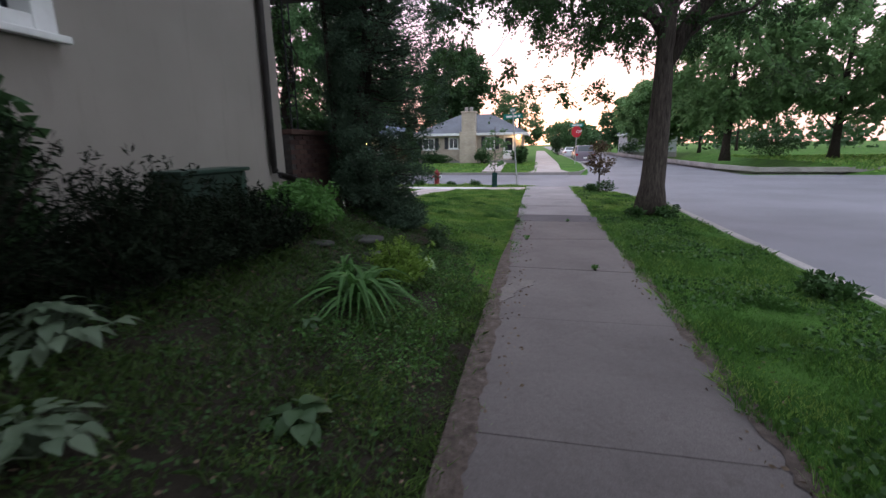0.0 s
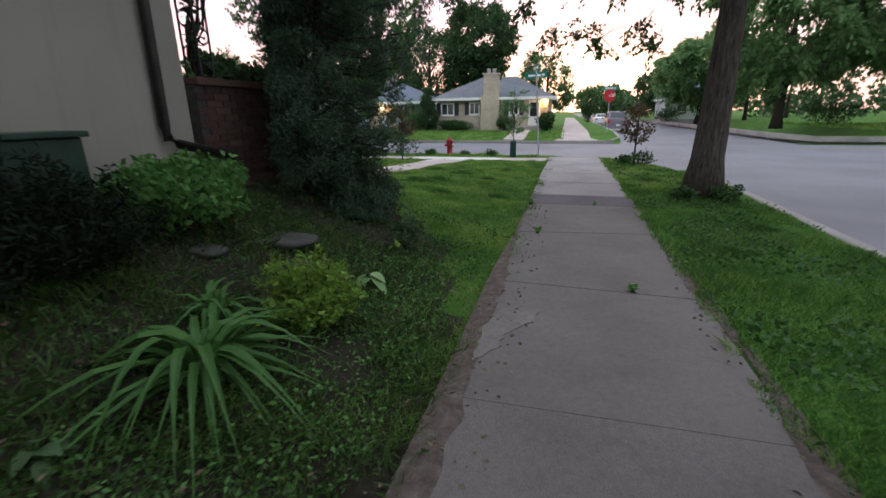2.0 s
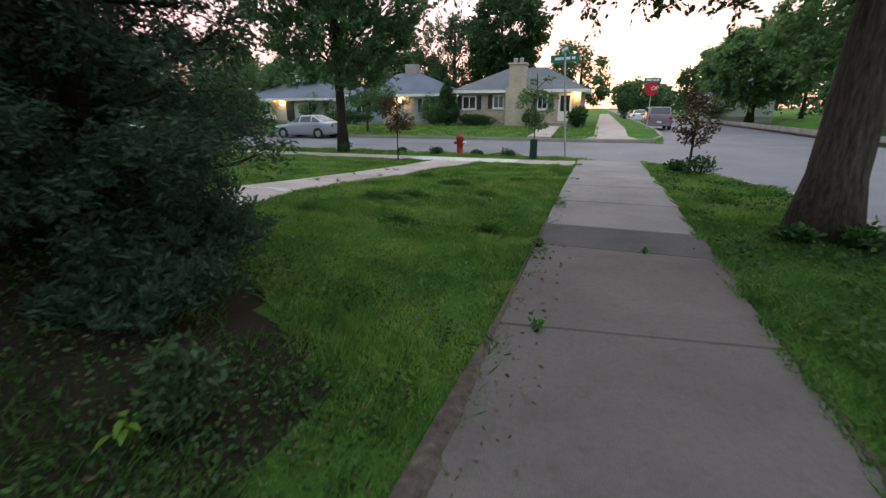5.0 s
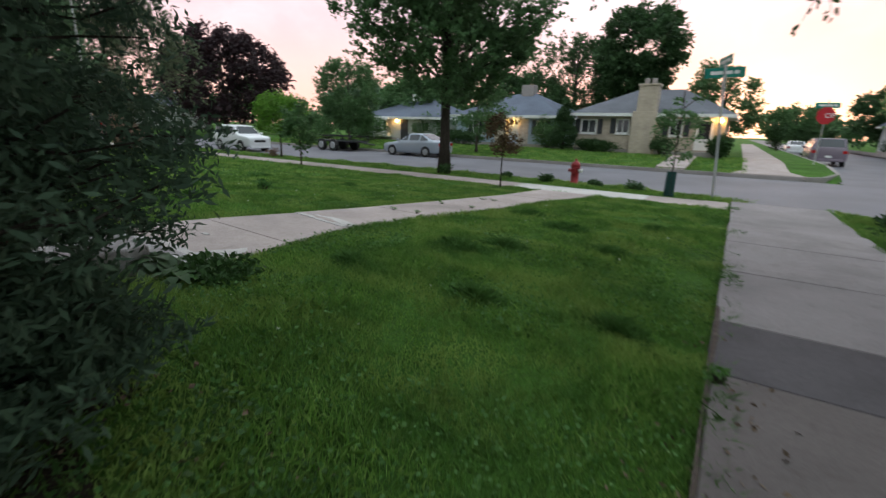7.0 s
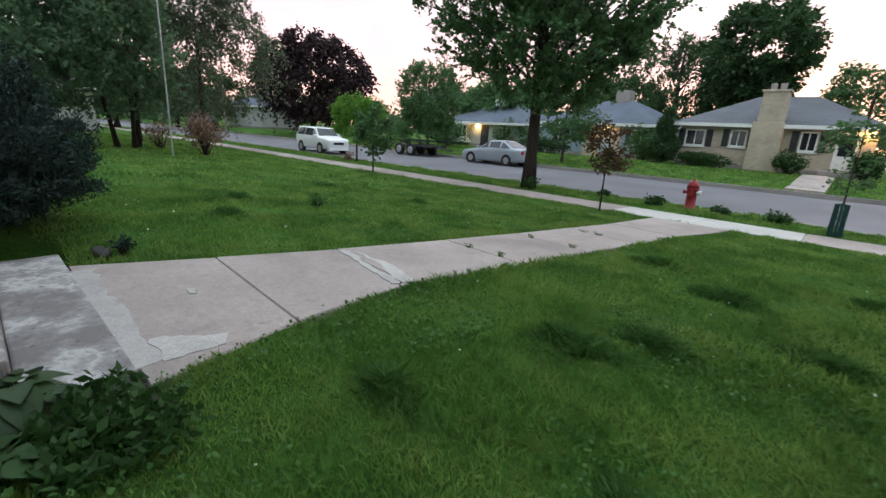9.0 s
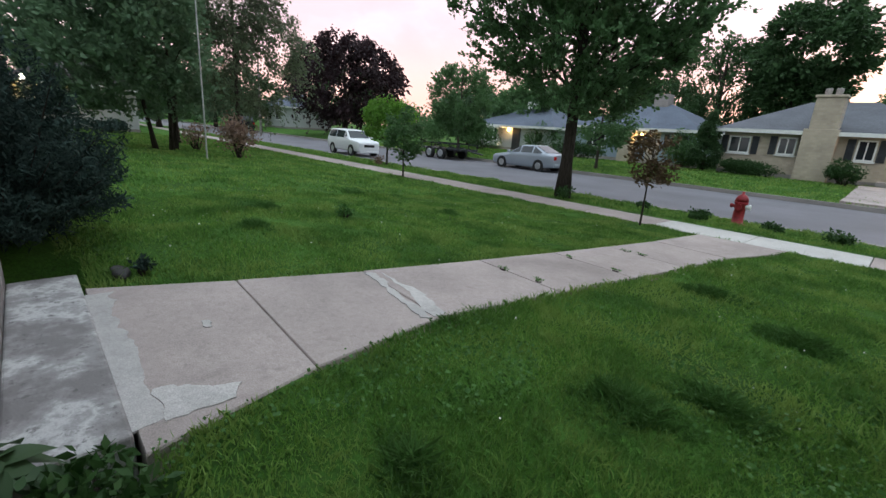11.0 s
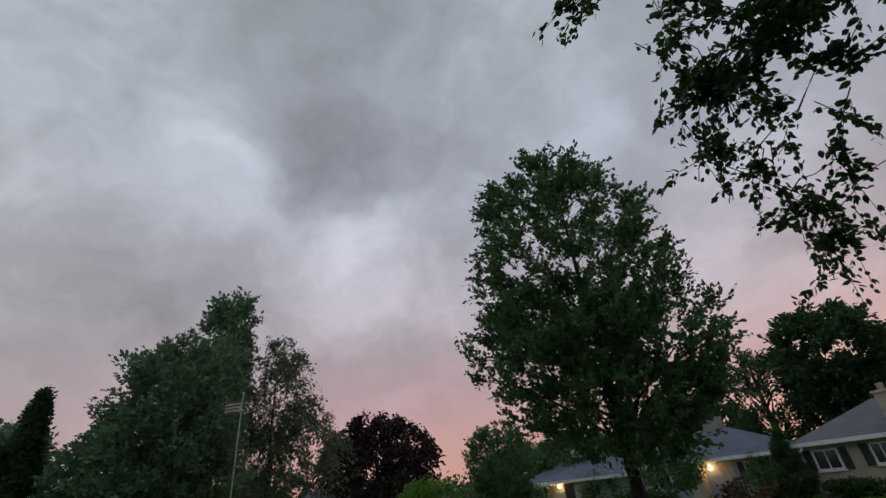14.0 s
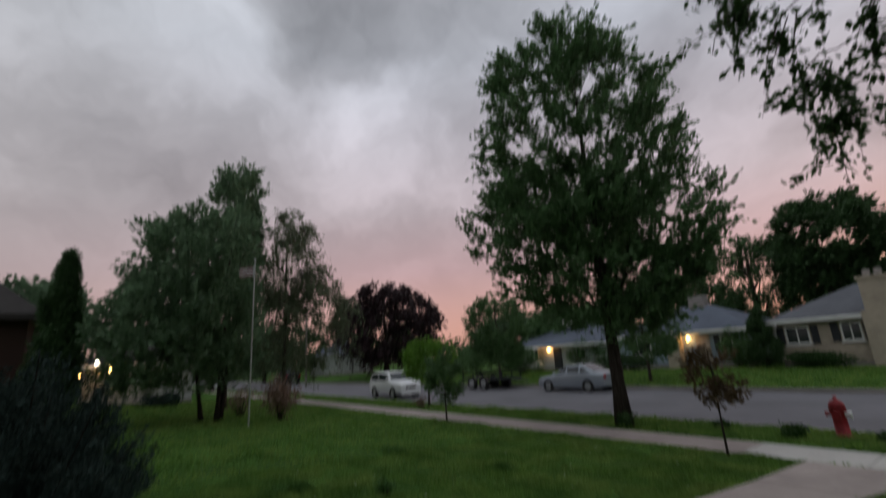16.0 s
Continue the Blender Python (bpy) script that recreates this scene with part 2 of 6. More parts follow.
M_STUCCO = Mat("stucco", 0.93, 0.0, 0.15)
c = M_STUCCO.ramp(M_STUCCO.noise(0.7, 5, 0.6), [(0.3, (0.258, 0.234, 0.208)), (0.7, (0.31, 0.28, 0.25))])
c = M_STUCCO.mix(M_STUCCO.ramp(M_STUCCO.noise(2.2, 6, 0.7, stretch=(3, 3, 0.4)), [(0.55, (0, 0, 0)), (0.75, (0.4, 0.4, 0.4))]), c, (0.20, 0.185, 0.17))
M_STUCCO.color(c).bump(M_STUCCO.noise(90, 5, 0.7), 0.55, 0.006)
M_STUCCO = M_STUCCO.m

m = Mat("brown_brick", 0.9, 0.0, 0.15)
c = m.ramp(m.rand(), [(0.0, (0.050, 0.030, 0.027)), (0.5, (0.072, 0.043, 0.037)), (1.0, (0.095, 0.058, 0.048))])
m.color(m.mix(0.4, c, m.ramp(m.noise(30, 4), [(0.3, (0.3, 0.3, 0.3)), (0.7, (0.7, 0.7, 0.7))]), "OVERLAY")).bump(m.noise(70), 0.4, 0.004)
M_BRICK = m.m
M_MORTAR = plain_mat("mortar", (0.05, 0.043, 0.041), 0.95, vary=0.3, scale=20)

m = Mat("cream_brick", 0.9, 0.0, 0.2)
bt = m.n.new("ShaderNodeTexBrick")
bt.inputs["Color1"].default_value, bt.inputs["Color2"].default_value = (0.40, 0.34, 0.27, 1), (0.47, 0.40, 0.32, 1)
bt.inputs["Mortar"].default_value = (0.40, 0.36, 0.31, 1)
bt.inputs["Scale"].default_value, bt.inputs["Mortar Size"].default_value = 2.2, 0.012
mp = m.n.new("ShaderNodeMapping")
mp.inputs["Rotation"].default_value = (radians(90), 0, 0)
m.l.new(m.world, mp.inputs[0])
m.l.new(mp.outputs[0], bt.inputs["Vector"])
m.color(m.mix(0.5, bt.outputs[0], m.ramp(m.noise(1.6, 5), [(0.3, (0.36, 0.36, 0.36)), (0.7, (0.6, 0.6, 0.6))]), "OVERLAY"))
m.bump(bt.outputs["Fac"], 0.3, -0.008)
M_CREAM = m.m


def siding_mat(name, c):
    m = Mat(name, 0.6, 0.0, 0.3)
    w = m.n.new("ShaderNodeTexWave")
    w.bands_direction, w.wave_profile = "Z", "SAW"
    w.inputs["Scale"].default_value = 1.6
    m.l.new(m.world, w.inputs["Vector"])
    m.color(m.mix(m.noise(1.2), tuple(v * 0.88 for v in c), c))
    m.bump(w.outputs[1], 0.6, 0.02)
    return m.m


M_BLUE_SIDING = siding_mat("blue_siding", (0.32, 0.39, 0.49))
M_WHITE_SIDING = siding_mat("white_siding", (0.52, 0.54, 0.56))


def shingle_mat(name, c):
    m = Mat(name, 0.95, 0.0, 0.15)
    k = m.ramp(m.noise(0.6, 5), [(0.3, tuple(v * 0.8 for v in c)), (0.7, tuple(v * 1.15 for v in c))])
    g = m.noise(9, 4, 0.7, stretch=(1, 1, 4))
    m.color(m.mix(0.35, k, m.ramp(g, [(0.35, (0.3, 0.3, 0.3)), (0.65, (0.7, 0.7, 0.7))]), "OVERLAY"))
    m.bump(g, 0.4, 0.02)
    return m.m


M_ROOF_A = shingle_mat("grey_shingles", (0.115, 0.12, 0.137))
M_ROOF_B = shingle_mat("blue_grey_shingles", (0.115, 0.132, 0.172))
M_ROOF_DARK = shingle_mat("dark_shingles", (0.06, 0.055, 0.055))
M_WHITE = plain_mat("white_paint", (0.72, 0.72, 0.71), 0.5, vary=0.06)
M_BLACK = plain_mat("black_paint", (0.018, 0.018, 0.02), 0.5, vary=0.3)
M_SPOUT = plain_mat("dark_bronze_metal", (0.030, 0.026, 0.025), 0.45, 0.3, vary=0.3)
M_SHUTTER = plain_mat("dark_shutter", (0.035, 0.038, 0.045), 0.6)
M_DOOR = plain_mat("door_paint", (0.40, 0.36, 0.33), 0.5)
M_GREENBOX = plain_mat("dark_green_enamel", (0.020, 0.042, 0.030), 0.5)
M_RED = plain_mat("hydrant_red", (0.25, 0.020, 0.026), 0.45, vary=0.25, scale=14)
M_FLAGPALE = plain_mat("faded_flag_cloth", (0.42, 0.42, 0.43), 0.9)
M_FLAGRED = plain_mat("faded_red_cloth", (0.20, 0.10, 0.11), 0.9)
M_STOP = plain_mat("stop_red", (0.42, 0.02, 0.03), 0.4, vary=0.08)
M_SIGN = plain_mat("sign_green", (0.015, 0.20, 0.15), 0.4, vary=0.1)
M_STEEL = plain_mat("galvanised_steel", (0.42, 0.43, 0.44), 0.45, 0.7, vary=0.15)
M_TYRE = plain_mat("rubber", (0.018, 0.018, 0.018), 0.85)
M_RIM = plain_mat("alloy", (0.5, 0.51, 0.53), 0.3, 0.9, vary=0.06)
M_SILVER = plain_mat("silver_car_paint", (0.34, 0.375, 0.43), 0.28, 0.35, vary=0.03, scale=1, bump=0.0)
M_CARWHITE = plain_mat("white_car_paint", (0.72, 0.73, 0.75), 0.25, 0.0, vary=0.03, scale=1, bump=0.0, spec=0.5)
M_CARDARK = plain_mat("dark_car_paint", (0.02, 0.021, 0.025), 0.25, 0.2, vary=0.05, scale=1, bump=0.0, spec=0.5)
M_CARRED = plain_mat("mauve_car_paint", (0.20, 0.165, 0.205), 0.25, 0.2, vary=0.05, scale=1, bump=0.0, spec=0.5)
M_TRIM = plain_mat("black_plastic", (0.02, 0.02, 0.022), 0.55)
M_TAIL = plain_mat("tail_lamp_red", (0.35, 0.01, 0.012), 0.2, vary=0.05)
M_HEADLAMP = plain_mat("headlamp_lens", (0.75, 0.77, 0.80), 0.12, vary=0.03, spec=0.6)
M_GUARD = plain_mat("green_tree_guard", (0.015, 0.06, 0.055), 0.6)
M_STONE = concrete_mat("field_stone", (0.055, 0.053, 0.05), (0.03, 0.06, 0.055), 3.0, False)
M_WOODPOLE = plain_mat("weathered_pole", (0.22, 0.20, 0.185), 0.9, vary=0.3, scale=3)


def bark_mat(name, a, b):
    m = Mat(name, 0.95, 0.0, 0.1)
    g = m.noise(9, 6, 0.7, stretch=(3.2, 3.2, 0.5))
    m.color(m.ramp(g, [(0.33, a), (0.66, b)])).bump(g, 0.9, 0.03)
    return m.m


M_BARK = bark_mat("bark_grey_brown", (0.028, 0.023, 0.020), (0.105, 0.088, 0.076))
M_BARK_DARK = bark_mat("bark_dark", (0.016, 0.013, 0.011), (0.06, 0.05, 0.042))

m = Mat("window_glass", 0.06, 0.0, 0.6)
m.color((0.018, 0.022, 0.028))
M_GLASS = m.m
m = Mat("car_glass", 0.05, 0.0, 0.6)
m.color((0.03, 0.036, 0.042))
M_CARGLASS = m.m


def glow_mat(name, c, s):
    m = Mat(name)
    m.p.inputs["Emission Color"].default_value, m.p.inputs["Emission Strength"].default_value = (*c, 1), s
    m.color((0.8, 0.7, 0.5))
    return m.m


M_LAMP = glow_mat("porch_lamp_glow", (1.0, 0.50, 0.14), 15.0)
M_LAMP_WHITE = glow_mat("street_lamp_glow", (1.0, 0.92, 0.75), 5.0)

L_STREET = leaf_mat("street_tree_leaves", (0.034, 0.075, 0.026), (0.070, 0.145, 0.044), 0.4)
L_MAPLE = leaf_mat("maple_leaves", (0.066, 0.142, 0.056), (0.15, 0.275, 0.115), 0.4)
L_LEFT = leaf_mat("ash_leaves", (0.10, 0.175, 0.10), (0.19, 0.295, 0.165), 0.4)
L_BIRCH = leaf_mat("birch_leaves", (0.088, 0.125, 0.070), (0.19, 0.235, 0.14), 0.45)
L_PARK = leaf_mat("park_tree_leaves", (0.115, 0.22, 0.080), (0.21, 0.35, 0.14), 0.55)
L_LIME = leaf_mat("lime_green_leaves", (0.10, 0.24, 0.03), (0.19, 0.36, 0.055), 0.4)
L_MID = leaf_mat("mid_green_leaves", (0.072, 0.150, 0.058), (0.14, 0.25, 0.10), 0.4)
L_DARK = leaf_mat("dark_green_leaves", (0.036, 0.078, 0.030), (0.072, 0.140, 0.052), 0.35)
L_PURPLE = leaf_mat("purple_maple_leaves", (0.020, 0.012, 0.016), (0.045, 0.022, 0.026), 0.2)
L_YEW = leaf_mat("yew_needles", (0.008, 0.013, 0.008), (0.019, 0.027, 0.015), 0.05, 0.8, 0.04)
L_CEDAR = leaf_mat("cedar_sprays", (0.042, 0.074, 0.050), (0.090, 0.142, 0.086), 0.3, 0.7, 0.12)
L_BLUEBUSH = leaf_mat("blue_green_needles", (0.026, 0.046, 0.042), (0.060, 0.094, 0.080), 0.1, 0.75, 0.08)
L_RED = leaf_mat("reddish_leaves", (0.075, 0.040, 0.028), (0.13, 0.10, 0.045), 0.35)
L_PINKBUSH = leaf_mat("dry_pink_leaves", (0.20, 0.125, 0.10), (0.33, 0.225, 0.165), 0.35)
L_HOSTA = leaf_mat("hosta_leaves", (0.045, 0.085, 0.036), (0.085, 0.14, 0.062), 0.25, 0.5, 0.2)
L_HOSTA_GREY = leaf_mat("grey_green_hosta_leaves", (0.085, 0.125, 0.075), (0.15, 0.195, 0.125), 0.25, 0.5, 0.2)
L_HOSTA_PALE = leaf_mat("pale_hosta_leaves", (0.14, 0.24, 0.09), (0.26, 0.37, 0.17), 0.25, 0.45)
L_LILY = leaf_mat("daylily_leaves", (0.042, 0.110, 0.026), (0.080, 0.18, 0.042), 0.3)
L_SPIREA = leaf_mat("yellow_green_leaves", (0.12, 0.23, 0.03), (0.22, 0.34, 0.06), 0.35)
L_SHRUB = leaf_mat("garden_shrub_leaves", (0.07, 0.17, 0.038), (0.13, 0.28, 0.07), 0.35)
L_HEDGE = leaf_mat("hedge_leaves", (0.025, 0.060, 0.018), (0.05, 0.11, 0.03), 0.2)
L_WEED = leaf_mat("weed_leaves", (0.028, 0.072, 0.018), (0.060, 0.13, 0.034), 0.25)
L_COARSE = leaf_mat("coarse_grass", (0.064, 0.155, 0.033), (0.118, 0.25, 0.058), 0.32)
L_CLOVER = leaf_mat("clover_leaves", (0.055, 0.15, 0.030), (0.10, 0.21, 0.055), 0.25)
L_LITTER = plain_mat("dry_leaf_litter", (0.12, 0.086, 0.058), 0.9, vary=0.4, scale=20)
M_FLOWER = plain_mat("white_clover_flower", (0.72, 0.72, 0.66), 0.8)


# ---- mesh helpers ----
rng = np.random.default_rng(7)


def smooth(a, b, v):
    u = min(1.0, max(0.0, (v - a) / (b - a)))
    return u * u * (3 - 2 * u)


def mesh_of(name, verts, faces, mat=None):
    me = bpy.data.meshes.new(name)
    me.from_pydata([tuple(v) for v in verts], [], faces)
    me.update()
    if mat:
        me.materials.append(mat)
    return me


def mesh_arrays(name, verts, nside, mat):
    """A mesh of loose faces with nside corners each, from an array of corner points."""
    n = len(verts)
    k = n // nside
    me = bpy.data.meshes.new(name)
    me.vertices.add(n)
    me.vertices.foreach_set("co", np.ascontiguousarray(verts, np.float32).ravel())
    me.loops.add(n)
    me.loops.foreach_set("vertex_index", np.arange(n, dtype=np.int32))
    me.polygons.add(k)
    me.polygons.foreach_set("loop_start", np.arange(0, n, nside, dtype=np.int32))
    me.polygons.foreach_set("loop_total", np.full(k, nside, np.int32))
    me.update(calc_edges=True)
    me.validate()
    me.materials.append(mat)
    return me


def done(bm, name, mat, shade=False):
    me = bpy.data.meshes.new(name)
    bm.normal_update()
    bm.to_mesh(me)
    bm.free()
    if shade:
        me.polygons.foreach_set("use_smooth", [True] * len(me.polygons))
    me.materials.append(mat)
    return me


def box(bm, x0, x1, y0, y1, z0, z1, bevel=0.0):
    m = Matrix.LocRotScale(((x0 + x1) / 2, (y0 + y1) / 2, (z0 + z1) / 2), None, (abs(x1 - x0), abs(y1 - y0), abs(z1 - z0)))
    r = bmesh.ops.create_cube(bm, size=1.0, matrix=m)
    if bevel:
        es = list({e for v in r["verts"] for e in v.link_edges})
        bmesh.ops.bevel(bm, geom=es, offset=bevel, segments=2, affect="EDGES", profile=0.5)
    return bm


def tube(bm, pts, radii, sides=8, cap=True):
    """A tapered tube through the points."""
    rings = []
    n = len(pts)
    for i, (p, r) in enumerate(zip(pts, radii)):
        p = Vector(p)
        d = (Vector(pts[min(i + 1, n - 1)]) - Vector(pts[max(i - 1, 0)])).normalized()
        a = d.orthogonal().normalized() if abs(d.z) < 0.95 else Vector((1, 0, 0))
        a = (a - d * a.dot(d)).normalized()
        b = d.cross(a)
        rings.append([bm.verts.new(p + (a * math.cos(2 * math.pi * k / sides) + b * math.sin(2 * math.pi * k / sides)) * r) for k in range(sides)])
    for r0, r1 in zip(rings, rings[1:]):
        for k in range(sides):
            bm.faces.new((r0[k], r0[(k + 1) % sides], r1[(k + 1) % sides], r1[k]))
    if cap:
        bm.faces.new(rings[0][::-1])
        bm.faces.new(rings[-1])
    return bm


def lathe(bm, profile, sides=20, at=(0, 0, 0)):
    """Turned shape: (radius, height) pairs round z."""
    rings = [[bm.verts.new((at[0] + r * math.cos(2 * math.pi * k / sides), at[1] + r * math.sin(2 * math.pi * k / sides), at[2] + z)) for k in range(sides)] for r, z in profile]
    for r0, r1 in zip(rings, rings[1:]):
        for k in range(sides):
            bm.faces.new((r0[k], r0[(k + 1) % sides], r1[(k + 1) % sides], r1[k]))
    bm.faces.new(rings[0][::-1])
    bm.faces.new(rings[-1])
    return bm


def part(name, bm, material, parent, label="", shade=False):
    me = bm if isinstance(bm, bpy.types.Mesh) else done(bm, name, material, shade)
    ob = new(name, me)
    ob.parent = parent
    if label:
        tagged(ob, label)
    return ob


def thing(name, label, category, at=(0, 0, 0), group="", turn=0):
    ob = new(name)
    ob.matrix_basis = pose(*at, 0, 0, turn)
    ob.empty_display_size = 0.1
    return tagged(ob, label, category, group)


def solo(name, bm, material, label, category, at=(0, 0, 0), group="", kind="", shade=False):
    me = bm if isinstance(bm, bpy.types.Mesh) else done(bm, name, material, shade)
    ob = new(name, me)
    ob.matrix_basis = pose(*at)
    return tagged(ob, label, category, group, kind)


def bx(name, dims, mat, parent, bevel=0.01, label=""):
    return part(name, box(bmesh.new(), *dims, bevel), mat, parent, label)


# ---- the lie of the land ----
KERB_X, KERB_Y, FAR_Y, FAR_X, CORNER_R = 3.6, 18.7, 27.0, 18.5, 7.5


def road_z(x, y):
    return -0.2 - 0.17 * smooth(6, 17, y)


def is_road(x, y, grow=0.0):
    g = grow
    if KERB_Y - g < y < FAR_Y + g and x < FAR_X + 40:
        return True
    if KERB_X - g < x < FAR_X + g:
        return True
    if x > KERB_X - CORNER_R and y > KERB_Y - CORNER_R and x <= KERB_X and y <= KERB_Y:
        return math.hypot(x - (KERB_X - CORNER_R), y - (KERB_Y - CORNER_R)) > CORNER_R - g
    if 3.6 < x < 12 and y > FAR_Y:
        return True
    return False


def lawn_z(x, y):
    if y > FAR_Y - 0.5:
        return -0.22 + 0.30 * smooth(FAR_Y, 33.5, y)
    if x > KERB_X + 2:
        return -0.05 + 0.2 * smooth(FAR_X, FAR_X + 15, x)
    z = -0.10 * smooth(10, 14.5, y) - 0.17 * smooth(15.5, 18.2, y)
    if x > 1.4:
        return z - 0.05 * smooth(1.6, 3.5, x)
    bank = 0.70 * smooth(-0.1, -3.0, x) if x > -3.0 else 0.70
    fall = 1.0 - 0.62 * smooth(4.0, 7.2, y) - 0.38 * smooth(6.5, 12.5, y)
    z += bank * fall if x < -0.1 else 0.0
    z += 0.10 * smooth(-7, -16, x) * (1 - smooth(11, 15, y))
    if -0.45 < x < 1.75:
        z -= 0.03
    if 5.0 < y < 15.5 and -8.0 < x < -0.4:
        c = -4.05 + 0.6 * smooth(6.5, 14.7, y)
        k = (1 - smooth(0.9, 2.4, abs(x - c))) * smooth(5.2, 6.6, y)
        z += (path_z(x, y) - 0.02 - z) * k
    return z


def path_z(x, y):
    return 0.255 - 0.175 * smooth(6.4, 11.0, y) - 0.165 * smooth(9.5, 14.6, y)


W_EDGE = [(6.40, -5.05, -3.10), (7.25, -4.76, -3.30), (8.22, -4.56, -3.46), (9.55, -4.42, -3.36), (10.75, -4.30, -3.24), (11.9, -4.18, -3.14), (13.2, -4.05, -3.0), (14.74, -3.90, -2.55)]


def ground_z(x, y):
    if is_road(x, y, 0.05):
        return road_z(x, y) - 0.25
    z = lawn_z(x, y)
    if -0.05 < x < 1.45 and y < 17:
        z -= 0.12
    if 14.9 < y < 15.9 and x < 1.4:
        z -= 0.12
    if -5.5 < x < -3.0 and 3.5 < y < 6.5:
        z = 0.0
    for (ya, la, ra), (yb, lb, rb_) in zip(W_EDGE, W_EDGE[1:]):
        if ya <= y <= yb and max(la, lb) < x < min(ra, rb_):
            z -= 0.10
    return z


def axis_lines(lo, hi, near_lo, near_hi, step, marks):
    a = list(np.arange(near_lo, near_hi + 1e-6, step))
    v, s = near_lo, step
    while v > lo:
        s *= 1.35
        v -= s
        a.append(max(v, lo))
    v, s = near_hi, step
    while v < hi:
        s *= 1.35
        v += s
        a.append(min(v, hi))
    for k in marks:
        a += [k - 0.04, k + 0.04]
    return sorted({round(float(q), 3) for q in a})


gx = axis_lines(-900, 900, -9.0, 5.0, 0.22, (KERB_X, FAR_X, -0.08, 1.48))
gy = axis_lines(-500, 1500, -4.0, 20.0, 0.24, (KERB_Y, FAR_Y, 14.82, 15.98))
gv = [(x, y, ground_z(x, y) + 0.012 * noise.noise((x * 1.7, y * 1.7, 0))) for y in gy for x in gx]
nx = len(gx)
gf = [(j * nx + i, j * nx + i + 1, (j + 1) * nx + i + 1, (j + 1) * nx + i) for j in range(len(gy) - 1) for i in range(nx - 1)]
gm = mesh_of("ground", gv, gf, M_LAWN)
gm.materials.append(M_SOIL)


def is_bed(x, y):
    # bare earth by the path, widened below y = 2 in place of shade
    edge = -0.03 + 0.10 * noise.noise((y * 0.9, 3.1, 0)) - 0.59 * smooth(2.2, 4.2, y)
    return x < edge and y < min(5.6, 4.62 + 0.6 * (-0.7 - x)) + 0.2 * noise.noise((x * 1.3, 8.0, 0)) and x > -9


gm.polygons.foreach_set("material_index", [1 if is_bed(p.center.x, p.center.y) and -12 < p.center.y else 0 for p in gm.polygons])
gm.polygons.foreach_set("use_smooth", [True] * len(gm.polygons))
ground = tagged(new("ground", gm), "lawn and garden earth sloping up to the house", "ground", kind="structure")

# roads: one asphalt sheet
rv, rf = [], []


def road_patch(xs, ys):
    b = len(rv)
    for y in ys:
        for x in xs:
            rv.append((x, y, road_z(x, y) + 0.02 * noise.noise((x * 0.3, y * 0.3, 5))))
    w = len(xs)
    for j in range(len(ys) - 1):
        for i in range(w - 1):
            rf.append((b + j * w + i, b + j * w + i + 1, b + (j + 1) * w + i + 1, b + (j + 1) * w + i))


road_patch(list(np.linspace(-4.5, FAR_X + 0.2, 24)), list(np.linspace(-40, KERB_Y, 50)))
road_patch([-400, -200, -100] + list(np.linspace(-60, 60, 80)) + [200, 400], list(np.linspace(KERB_Y, FAR_Y, 12)))
road_patch(list(np.linspace(3.4, 12, 8)), list(np.linspace(FAR_Y, 120, 40)) + [400])
# the sheet must not show through the corner's lawn
keep = [f for f in rf if any(is_road(rv[i][0], rv[i][1], 0.9) for i in f)]
road = tagged(new("road", mesh_of("road", rv, keep, M_ASPHALT)), "worn grey asphalt street and crossing", "road", kind="structure")


def kerb_run(points, name="kerb"):
    """A kerb stone run: road side to the right of its way."""
    bm = bmesh.new()
    rows = []
    for i, (x, y) in enumerate(points):
        a, b = Vector((*points[max(i - 1, 0)], 0)), Vector((*points[min(i + 1, len(points) - 1)], 0))
        d = (b - a).normalized()
        s = Vector((d.y, -d.x, 0))
        p = Vector((x, y, 0))
        zr = road_z(x, y)
        zl = max(lawn_z(*(p - s * 0.3).xy) + 0.005, zr + 0.07)
        rows.append([bm.verts.new(p + s * o + Vector((0, 0, z))) for o, z in ((-0.10, zl - 0.3), (-0.10, zl), (0.02, zl), (0.05, zl - 0.02), (0.08, zr + 0.035), (0.45, zr + 0.012), (0.45, zr - 0.2))])
    for r0, r1 in zip(rows, rows[1:]):
        for k in range(len(r0) - 1):
            bm.faces.new((r0[k], r1[k], r1[k + 1], r0[k + 1]))
    return tagged(new(name, done(bm, name, M_KERB)), "weathered concrete kerb with gutter", "kerb", kind="structure")


arc = [(KERB_X - CORNER_R + CORNER_R * math.cos(a), KERB_Y - CORNER_R + CORNER_R * math.sin(a)) for a in np.linspace(0, math.pi / 2, 24)]
kerb_run([(x, KERB_Y) for x in np.linspace(-120, KERB_X - CORNER_R - 0.5, 60)] + arc[::-1] + [(KERB_X, y) for y in np.linspace(KERB_Y - CORNER_R - 0.4, -30, 60)])
kerb_run([(3.5, y) for y in np.linspace(110, 29.5, 30)] + [(2.9, 28.0), (2.0, FAR_Y + 0.15)] + [(x, FAR_Y) for x in np.linspace(1.2, -120, 60)])
kerb_run([(FAR_X, y) for y in np.linspace(-30, FAR_Y - 1, 40)] + [(FAR_X + 1, FAR_Y)] + [(FAR_X + 40, FAR_Y + 0.5)])
kerb_run([(60, FAR_Y + 3)] + [(14, FAR_Y + 3.2), (12.3, FAR_Y + 5)] + [(12, y) for y in np.linspace(34, 110, 30)])


